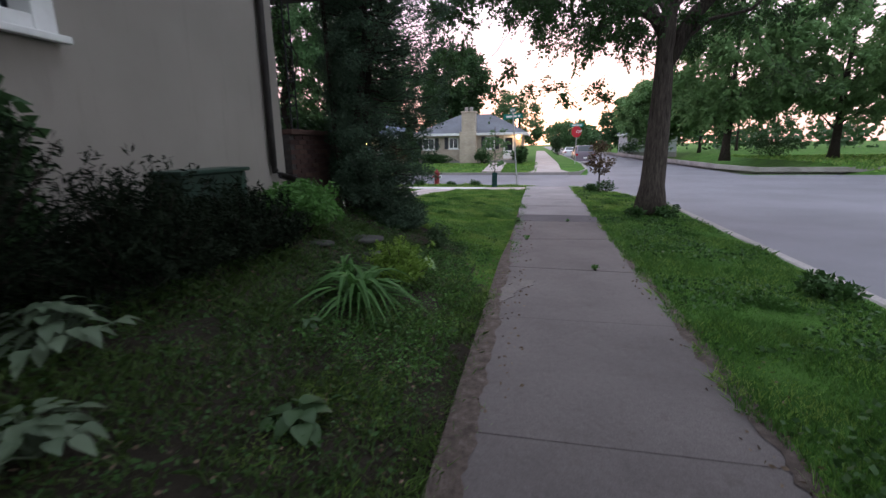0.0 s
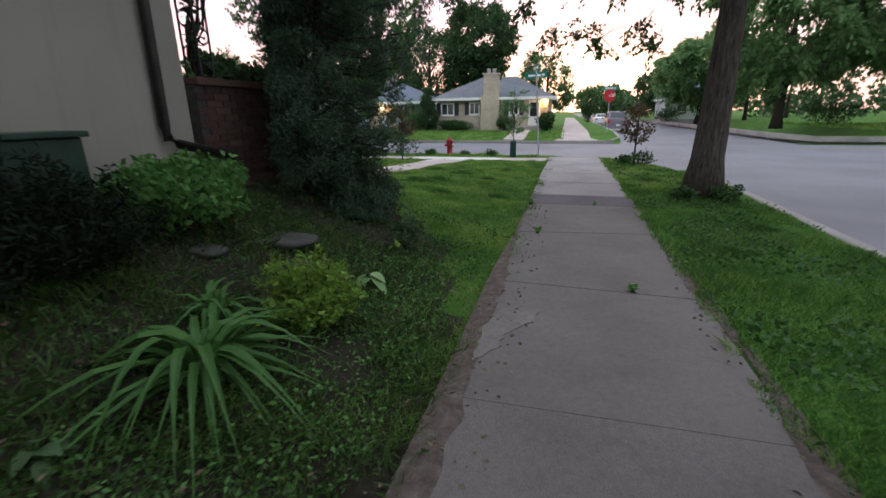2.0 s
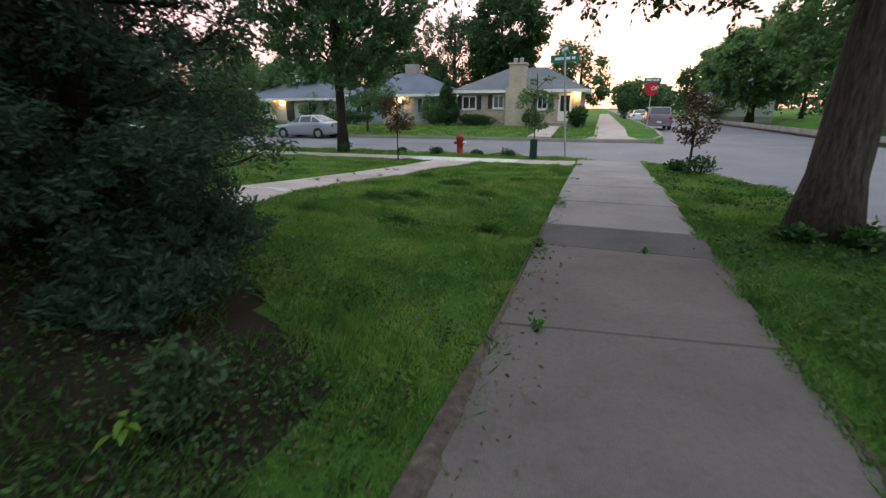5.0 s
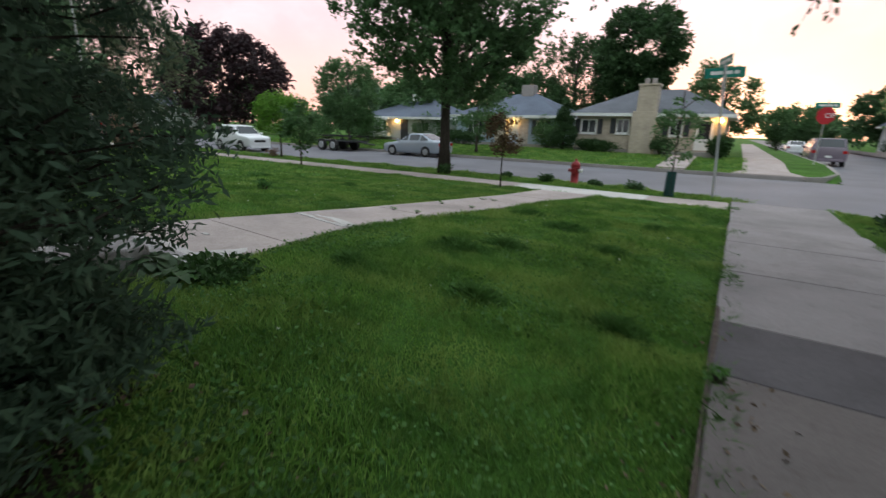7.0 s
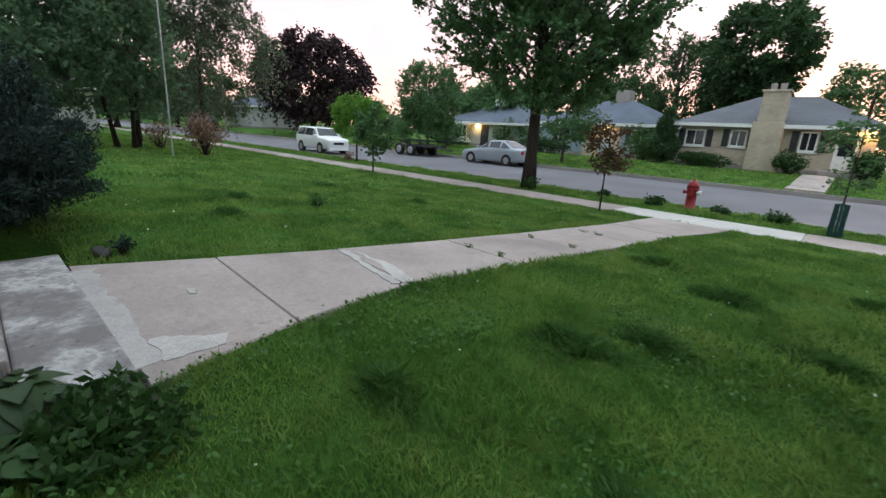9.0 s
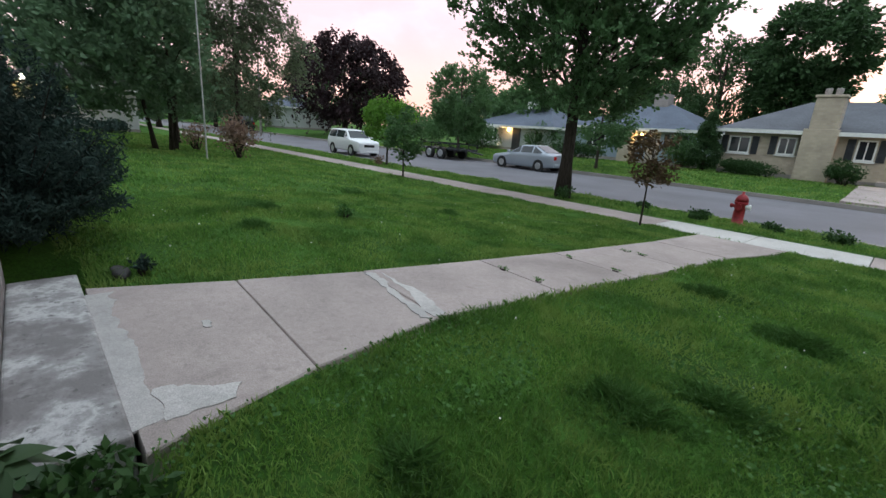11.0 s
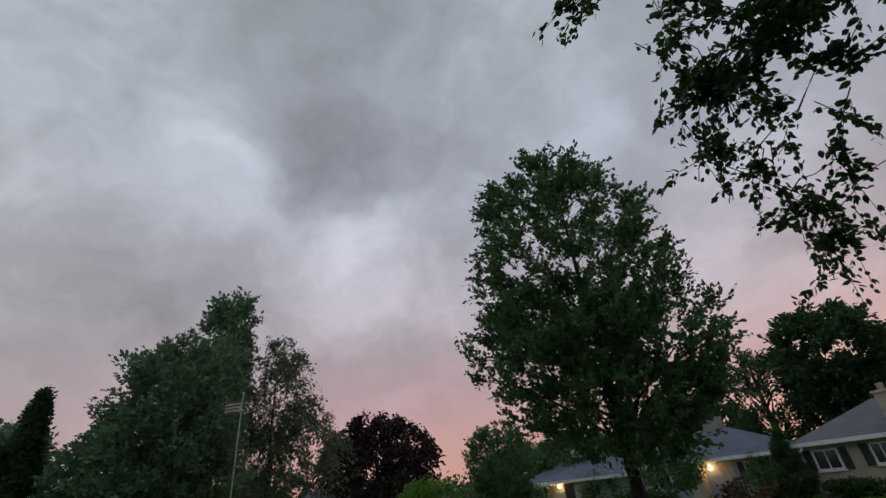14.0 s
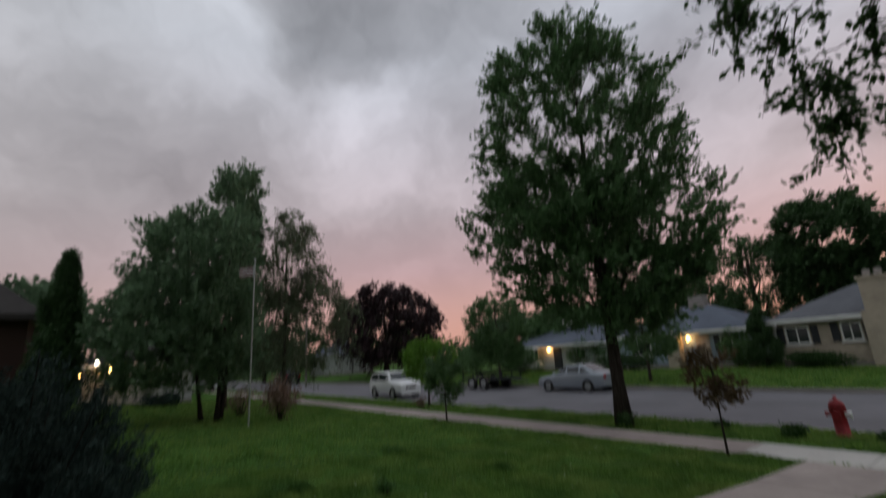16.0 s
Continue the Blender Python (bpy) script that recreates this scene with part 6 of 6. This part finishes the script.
    for s in wheels:
        for sgn in (-1, 1):
            y = sgn * (W / 2 - 0.10)
            bm = bmesh.new()
            tube(bm, [(s, y - 0.11, wheel_r), (s, y - 0.09, wheel_r), (s, y + 0.09, wheel_r), (s, y + 0.11, wheel_r)], [wheel_r * 0.86, wheel_r, wheel_r, wheel_r * 0.86], 22)
            wh = part("wheel", bm, M_TYRE, t)
            bm = bmesh.new()
            tube(bm, [(s, y + sgn * 0.09, wheel_r), (s, y + sgn * 0.118, wheel_r)], [wheel_r * 0.66, wheel_r * 0.60], 18)
            part("rim", bm, M_RIM, wh)
            arch = bmesh.new()
            tube(arch, [(s, sgn * (W / 2 - 0.03), wheel_r), (s, sgn * (W / 2 + 0.008), wheel_r)], [wheel_r * 1.16, wheel_r * 1.14], 22)
            part("wheel_arch", arch, M_TRIM, t)
    hw = stations[0][4]
    zc = stations[0][2]
    for sgn in (-1, 1):
        part("headlamp", box(bmesh.new(), -0.015, 0.12, sgn * (hw - 0.30), sgn * (hw - 0.02), zc - 0.20, zc - 0.05, 0.015), M_HEADLAMP, t)
        part("tail_lamp", box(bmesh.new(), L - 0.10, L + 0.012, sgn * (stations[-1][4] - 0.26), sgn * (stations[-1][4] - 0.02), stations[-1][2] - 0.24, stations[-1][2] - 0.06, 0.015), M_TAIL, t)
    part("grille", box(bmesh.new(), -0.02, 0.03, -hw * 0.5, hw * 0.5, zc - 0.26, zc - 0.10, 0.01), M_TRIM, t)
    part("bumper", box(bmesh.new(), -0.05, 0.10, -hw * 0.95, hw * 0.95, 0.28, 0.42, 0.03), paint, t)
    part("bumper", box(bmesh.new(), L - 0.10, L + 0.05, -hw * 0.95, hw * 0.95, 0.32, 0.48, 0.03), paint, t)
    part("number_plate", box(bmesh.new(), L + 0.05, L + 0.062, -0.16, 0.16, 0.55, 0.68), M_WHITE, t)
    for sgn in (-1, 1):
        part("mirror", box(bmesh.new(), L * 0.30, L * 0.30 + 0.12, sgn * (W / 2 - 0.02), sgn * (W / 2 + 0.16), stations[2][2] + 0.02, stations[2][2] + 0.16, 0.03), paint, t)
    return t


SEDAN = [(0.0, 0.30, 0.66, 0.68, 0.70, 0.55), (0.25, 0.22, 0.74, 0.77, 0.84, 0.72), (1.35, 0.20, 0.90, 0.94, 0.88, 0.74), (2.15, 0.20, 0.94, 1.40, 0.88, 0.62), (3.0, 0.20, 0.95, 1.43, 0.88, 0.62), (3.95, 0.22, 0.98, 1.02, 0.87, 0.70), (4.45, 0.28, 0.94, 0.97, 0.80, 0.66)]
SUV = [(0.0, 0.42, 0.92, 0.94, 0.78, 0.66), (0.2, 0.36, 1.02, 1.05, 0.88, 0.78), (1.3, 0.34, 1.12, 1.16, 0.92, 0.80), (1.95, 0.34, 1.14, 1.72, 0.92, 0.70), (3.2, 0.34, 1.14, 1.78, 0.92, 0.71), (4.35, 0.36, 1.14, 1.76, 0.91, 0.70), (4.65, 0.40, 1.12, 1.20, 0.88, 0.74)]
VAN = [(0.0, 0.35, 0.85, 0.9, 0.8, 0.7), (0.3, 0.3, 0.95, 1.0, 0.9, 0.8), (1.0, 0.28, 1.05, 1.1, 0.95, 0.82), (1.8, 0.28, 1.08, 1.7, 0.95, 0.72), (4.4, 0.3, 1.08, 1.72, 0.93, 0.72), (4.75, 0.34, 1.05, 1.15, 0.9, 0.75)]
car("sedan_car", "silver four-door sedan parked at the far kerb", (-17.9, 26.0, road_z(0, 25)), 0, 4.45, 1.76, SEDAN, M_SILVER, 0.31, (0.85, 3.5)).scale = (0.9, 0.9, 0.9)
car("suv_car", "white sport-utility car parked at the near kerb", (-22.6, 20.3, road_z(0, 20) - 0.02), 176, 4.65, 1.84, SUV, M_CARWHITE, 0.37, (0.95, 3.75)).scale = (0.82, 0.82, 0.82)
car("hatchback_car", "mauve-grey car parked along the street beyond the crossing", (4.6, 40.6, road_z(0, 30)), 90, 4.75, 1.9, VAN, M_CARRED, 0.33, (0.9, 3.8)).matrix_basis = pose(4.6, 46.0, road_z(0, 30), 0, 0, -90)
car("dark_car", "black car parked far down the crossing street", (-60.0, 25.4, road_z(0, 25)), 0, 4.65, 1.84, SUV, M_CARDARK, 0.36, (0.95, 3.75))
car("far_car", "white car far along the street", (4.7, 66.0, road_z(0, 30)), -90, 4.45, 1.76, SEDAN, M_CARWHITE, 0.31, (0.85, 3.5))

tr = thing("utility_trailer", "low black flatbed trailer with mudguards at the far kerb", "trailer", (-22.0, 25.9, road_z(0, 25)), "parked vehicles")
part("deck", box(bmesh.new(), -1.9, 1.7, -0.8, 0.8, 0.55, 0.66, 0.02), M_CARDARK, tr)
part("tongue", tube(bmesh.new(), [(1.7, 0, 0.58), (2.9, 0, 0.45)], [0.05, 0.04], 6), M_CARDARK, tr)
for sx_ in (-0.8, 0.25):
    for sgn in (-1, 1):
        bm = bmesh.new()
        tube(bm, [(sx_, sgn * 0.92 - 0.1, 0.36), (sx_, sgn * 0.92 + 0.1, 0.36)], [0.36, 0.36], 18)
        wh = part("wheel", bm, M_TYRE, tr)
        bm = bmesh.new()
        tube(bm, [(sx_, sgn * 0.92 + sgn * 0.1, 0.36), (sx_, sgn * 0.92 + sgn * 0.12, 0.36)], [0.22, 0.2], 14)
        part("rim", bm, M_RIM, wh)
for sgn in (-1, 1):
    part("side_rail", box(bmesh.new(), -1.9, 1.7, sgn * 0.76, sgn * 0.80, 0.9, 0.96), M_CARDARK, tr)
    for px in (-1.85, -0.9, 0.0, 0.9, 1.62):
        part("stake", box(bmesh.new(), px, px + 0.05, sgn * 0.76, sgn * 0.80, 0.662, 0.9), M_CARDARK, tr)


# ---- grass and litter ----
def walkway_edges(y):
    for (ya, la, ra), (yb, lb, rb_) in zip(W_EDGE, W_EDGE[1:]):
        if ya <= y <= yb:
            u = (y - ya) / (yb - ya)
            return la + (lb - la) * u, ra + (rb_ - ra) * u
    return None


def on_lawn(x, y):
    """0 bare, 1 lawn, 2 garden bed."""
    if is_road(x, y, 0.12):
        return 0
    rag = 0.09 * noise.noise((x * 2.2, y * 2.2, 1.0))
    if SW_L + 0.03 + rag < x < SW_R - 0.03 + rag and y < 17.2:
        return 0
    if 14.74 + rag * 0.5 < y < 16.04 + rag * 0.5 and x < 1.6:
        return 0
    e = walkway_edges(y)
    if e and e[0] + rag * 0.6 < x < e[1] + rag * 0.6:
        return 0
    if -9.8 < x < HX + 0.15 and y < HY + 0.1:
        return 0
    if -5.7 < x < -2.8 and y < 6.42:
        return 0
    if is_bed(x, y):
        return 2
    return 1


def blades(name, area, density, height, width, mat, label, want=1, lean=0.5, patch=0.0):
    x0, x1, y0, y1 = area
    n = int((x1 - x0) * (y1 - y0) * density)
    X, Y = rng.uniform(x0, x1, n), rng.uniform(y0, y1, n)
    keep_ = [k for k in range(n) if on_lawn(X[k], Y[k]) == want and (patch == 0 or noise.noise((X[k] * 2.0, Y[k] * 2.0, 9.0)) > patch)]
    X, Y = X[keep_], Y[keep_]
    Z = np.array([lawn_z(a, b) for a, b in zip(X, Y)]) - 0.01
    tall = np.array([0.8 + 0.85 * noise.noise((a * 1.3, b * 1.3, 4.0)) + 0.35 * noise.noise((a * 5.0, b * 5.0, 6.0)) for a, b in zip(X, Y)]).clip(0.3, 2.0)
    n = len(X)
    h = height * tall * rng.uniform(0.6, 1.25, n)
    a = rng.uniform(0, 2 * np.pi, n)
    w = width * rng.uniform(0.6, 1.2, n)
    lx, ly = rng.normal(size=n) * h * lean, rng.normal(size=n) * h * lean
    P = np.stack([X, Y, Z], 1)
    S = np.stack([np.cos(a) * w, np.sin(a) * w, np.zeros(n)], 1)
    mid = P + np.stack([lx * 0.35, ly * 0.35, h * 0.62], 1)
    tip = P + np.stack([lx, ly, h], 1)
    V = np.stack([P - S, P + S, mid + S * 0.7, tip, mid - S * 0.7], 1).reshape(-1, 3)
    ob = new(name, mesh_arrays(name, V, 5, mat))
    return tagged(ob, label, "grass", kind="stuff")


def grass_clump(x, y, r, n, height=0.10):
    """A tuft of coarse darker grass, tallest in its middle."""
    a, d = rng.uniform(0, 2 * np.pi, n), r * rng.uniform(0, 1, n) ** 0.7
    d *= 1 + 0.35 * np.sin(2 * a + x * 9) + 0.25 * np.sin(3 * a + y * 7)
    X, Y = x + d * np.cos(a), y + 0.75 * d * np.sin(a)
    Z = np.array([lawn_z(p, q) for p, q in zip(X, Y)]) - 0.01
    h = height * (1.15 - 0.7 * np.minimum(d / r, 1.2)) * rng.uniform(0.6, 1.2, n)
    P = np.stack([X, Y, Z], 1)
    b, w = rng.uniform(0, 2 * np.pi, n), 0.0042 * rng.uniform(0.7, 1.3, n)
    S = np.stack([np.cos(b) * w, np.sin(b) * w, np.zeros(n)], 1)
    L = np.clip(rng.normal(size=(n, 2)), -1.3, 1.3) * h[:, None] * 0.7
    mid = P + np.stack([L[:, 0] * 0.35, L[:, 1] * 0.35, h * 0.62], 1)
    tip = P + np.stack([L[:, 0], L[:, 1], h * 0.95], 1)
    V = np.stack([P - S, P + S, mid + S * 0.7, tip, mid - S * 0.7], 1).reshape(-1, 3)
    return tagged(new("grass_tuft", mesh_arrays("grass_tuft", V, 5, L_COARSE)), "coarse dark tuft of grass in the lawn", "grass", "lawn tufts")


for gx_, gy_, gr_ in ((-2.2, 8.2, 0.30), (-1.9, 8.65, 0.26), (-1.8, 10.2, 0.32), (-1.1, 9.4, 0.28), (-2.6, 10.9, 0.28), (-0.62, 7.6, 0.20), (-1.5, 7.3, 0.22), (-2.5, 7.1, 0.18), (-0.9, 11.2, 0.25),
                      (-6.4, 8.0, 0.24), (-7.6, 8.6, 0.24), (-9.0, 11.0, 0.25), (-6.9, 11.5, 0.22), (2.1, 5.2, 0.26), (2.8, 6.4, 0.3), (2.5, 3.0, 0.25), (2.2, 10.2, 0.3), (2.9, 1.4, 0.28)):
    grass_clump(gx_, gy_, gr_, int(5200 * gr_))
LAB = "uneven green lawn grass with clover"
blades("lawn_grass", (-3.6, 0.0, 4.4, 9.0), 6500, 0.058, 0.0038, M_BLADE, LAB)
blades("lawn_grass", (-5.4, 0.0, 9.0, 14.9), 2300, 0.062, 0.0062, M_BLADE, LAB)
blades("lawn_grass", (-9.0, -4.2, 6.3, 14.9), 2200, 0.058, 0.0062, M_BLADE, LAB)
blades("lawn_grass", (-32.0, -9.0, 5.5, 14.9), 260, 0.07, 0.016, M_BLADE, LAB)
blades("lawn_grass", (-1.4, 0.05, -4.0, 4.4), 3600, 0.060, 0.0042, M_BLADE, LAB)
blades("lawn_grass", (1.42, 3.6, -4.0, 9.0), 1900, 0.060, 0.0046, M_BLADE, "rough grass strip between footpath and kerb")
# darker blades mixed in to stand for the shade of trees overhead
blades("lawn_grass", (1.42, 3.6, -4.0, 9.0), 2200, 0.072, 0.0046, L_COARSE, "coarse grass in the kerb strip, coloured dark for tree shade")
blades("lawn_grass", (1.42, 3.6, 9.0, 17.0), 1500, 0.09, 0.007, M_BLADE, "rough grass strip between footpath and kerb")
blades("lawn_grass", (-14.0, 1.0, 15.9, 18.8), 700, 0.10, 0.010, M_BLADE, "rough grass strip beside the crossing street")
blades("lawn_grass", (-40.0, -14.0, 15.9, 18.8), 160, 0.09, 0.02, M_BLADE, "rough grass strip beside the crossing street")
blades("lawn_grass", (-34.0, 0.3, 27.0, 34.6), 110, 0.10, 0.026, M_BLADE, "front lawns over the street")
blades("lawn_grass", (18.6, 40.0, 20.0, 50.0), 14, 0.16, 0.07, M_BLADE, "broad lawn beyond the wide street")
# thin dim cover over the bed, part weeds, part painted-in shade
blades("dimmed_ground_cover", (-3.0, -0.1, -2.5, 4.0), 1900, 0.08, 0.0055, M_BLADE_DIMMED, "thin weeds and grass in the garden bed, coloured dim for shade", 2, 0.8, -0.45)
blades("lawn_grass", (-1.0, -0.05, -2.5, 1.6), 3000, 0.050, 0.0042, M_BLADE, "sparse grass creeping into the garden bed", 2, 0.8, -0.08)
blades("lawn_grass", (-1.9, -0.4, 4.1, 5.8), 1500, 0.060, 0.0044, L_COARSE, "coarse grass thinning out under the cedar", 2, 0.9, -0.05)
blades("dimmed_ground_cover", (-2.6, -0.4, 4.0, 5.8), 900, 0.05, 0.005, M_BLADE_DIMMED, "thin grass in the earth under the cedar", 2, 0.9, -0.1)
blades("lawn_grass", (-1.05, -0.1, 1.6, 4.1), 2800, 0.055, 0.0042, M_BLADE, "sparse grass creeping into the garden bed", 2, 0.8, -0.12)


def scatter(name, area, n, size, mat, label, category, want=1, lift=0.03, patch=-1.0, slim=0.8, flat=0.3, seed=2.0):
    x0, x1, y0, y1 = area
    P = []
    while len(P) < n:
        a, b = random.uniform(x0, x1), random.uniform(y0, y1)
        if on_lawn(a, b) in want and noise.noise((a * 1.1, b * 1.1, seed)) > patch:
            P.append((a, b, (lawn_z(a, b) if on_lawn(a, b) else walk_z(a, b)) + random.uniform(0.004, lift)))
    return tagged(new(name, leaf_mesh(name, P, size, mat, flat, slim)), label, category, kind="stuff")


scatter("clover", (-3.4, -0.15, 4.6, 9.0), 5000, 0.019, L_CLOVER, "clover leaves among the grass", "clover", (1,), 0.07, -0.05, 0.95)
scatter("clover", (-9.0, 0.0, 6.4, 14.6), 3000, 0.024, L_CLOVER, "clover leaves among the grass", "clover", (1,), 0.06, 0.1, 0.95)
scatter("bed_weeds", (-2.9, -0.3, -2.0, 5.3), 15000, 0.024, L_WEED, "low weeds over the garden bed", "weeds", (2,), 0.08, -0.35, 0.7, 0.5)
scatter("bed_weeds", (-1.3, -0.3, 1.0, 3.8), 3000, 0.030, L_SHRUB, "low green weeds in the garden bed", "weeds", (2,), 0.07, -0.5, 0.5, 0.6)
scatter("bed_weeds", (-1.6, -0.3, 3.9, 5.6), 1400, 0.030, L_WEED, "dark weeds among the grass under the cedar", "weeds", (1, 2), 0.08, -0.15, 0.6, 0.6)
scatter("leaf_litter", (-2.6, -0.1, -1.5, 5.6), 1500, 0.028, L_LITTER, "dry fallen leaves over the bed", "leaf litter", (1, 2), 0.05, -0.4, 0.6, 0.15)
scatter("leaf_litter", (-0.5, 0.25, -2.0, 8.0), 500, 0.030, L_LITTER, "dry leaves and dirt along the footpath edge", "leaf litter", (0, 1), 0.012, -0.2, 0.6, 0.1)
scatter("leaf_litter", (1.35, 1.9, -2.0, 8.0), 320, 0.030, L_LITTER, "dry leaves and dirt along the footpath edge", "leaf litter", (0, 1), 0.012, -0.2, 0.6, 0.1)
scatter("clover_flowers", (-9.0, -0.3, 5.0, 14.0), 150, 0.016, M_FLOWER, "tiny white clover flowers in the lawn", "flowers", (1,), 0.09, -0.2, 1.0, 1.0)
# thick dark weeds: texture, and more of the strip's painted-in shade
scatter("broad_weeds", (1.6, 3.5, -1.0, 14.0), 5200, 0.045, L_WEED, "broad-leaved weeds in the grass strip", "weeds", (1,), 0.08, 0.0, 0.7, 0.5)


def dirt_edge(side, x, y0, y1):
    """A ragged strip of earth washed over the footpath's edge."""
    bm = bmesh.new()
    rows = []
    for y in np.arange(y0, y1, 0.06):
        w = (0.10 if side > 0 else 0.05) + 0.09 * noise.noise((y * 0.8, side * 7.0, 0)) + 0.05 * noise.noise((y * 5, side * 3.0, 1)) + 0.03 * noise.noise((y * 17, side * 3.0, 1))
        w = max(0.004, w * (1.0 - 0.75 * smooth(3.8, 5.6, y)))
        xa, xb = x - side * 0.06 * (1.0 - smooth(4.0, 6.0, y)), x + side * w
        rows.append([bm.verts.new((xx, y, walk_z(xx, y) + zz)) for xx, zz in ((xa, 0.004), (x + side * w * 0.4, 0.009 + 0.005 * noise.noise((y * 6, 1, side))), (xb, 0.0035))])
    for r0, r1 in zip(rows, rows[1:]):
        for k in range(2):
            bm.faces.new((r0[k], r0[k + 1], r1[k + 1], r1[k]) if side > 0 else (r0[k + 1], r0[k], r1[k], r1[k + 1]))
    ob = new("dirt", done(bm, "dirt", M_DIRT, True))
    return tagged(ob, "dry earth washed over the footpath edge", "dirt", kind="stuff")


dirt_edge(1, SW_L, -4.0, 8.6)
dirt_edge(-1, SW_R, -4.0, 8.0)
FR = "grass hanging over the footpath edge"
blades("edge_grass", (-0.14, 0.02, -2.0, 4.0), 2600, 0.055, 0.0042, M_BLADE, FR, 0, 0.9, 0.12)
blades("edge_grass", (-0.14, 0.03, 4.0, 15.0), 4200, 0.066, 0.0042, L_COARSE, FR, 0, 1.0, -0.12)
blades("edge_grass", (1.44, 1.60, -2.0, 9.0), 2600, 0.062, 0.0042, M_BLADE, FR, 0, 0.9, 0.08)

# weeds rooted in the footpath joints
for jx, jy, jr in ((1.03, 3.93, 0.05), (0.15, 5.6, 0.06), (-0.05, 7.3, 0.09), (0.9, 7.42, 0.04)):
    shrub("joint_weed", "small weed growing from a footpath joint", (jx, jy, 0.0), (jr, jr, jr * 0.35), 0.030, L_SHRUB, 90, "plant", lobes=4)
for k, (jy, jx0, jx1) in enumerate(((9.5, -4.3, -3.5), (10.7, -4.2, -3.4), (11.85, -4.1, -3.3))):
    for q in range(2):
        px = jx0 + (jx1 - jx0) * (q + random.random()) / 2
        shrub("joint_weed", "small weed growing from a walkway joint", (px, jy, path_z(px, jy)), (0.09, 0.022, 0.006), 0.020, L_SHRUB, 44, "plant", lobes=7)
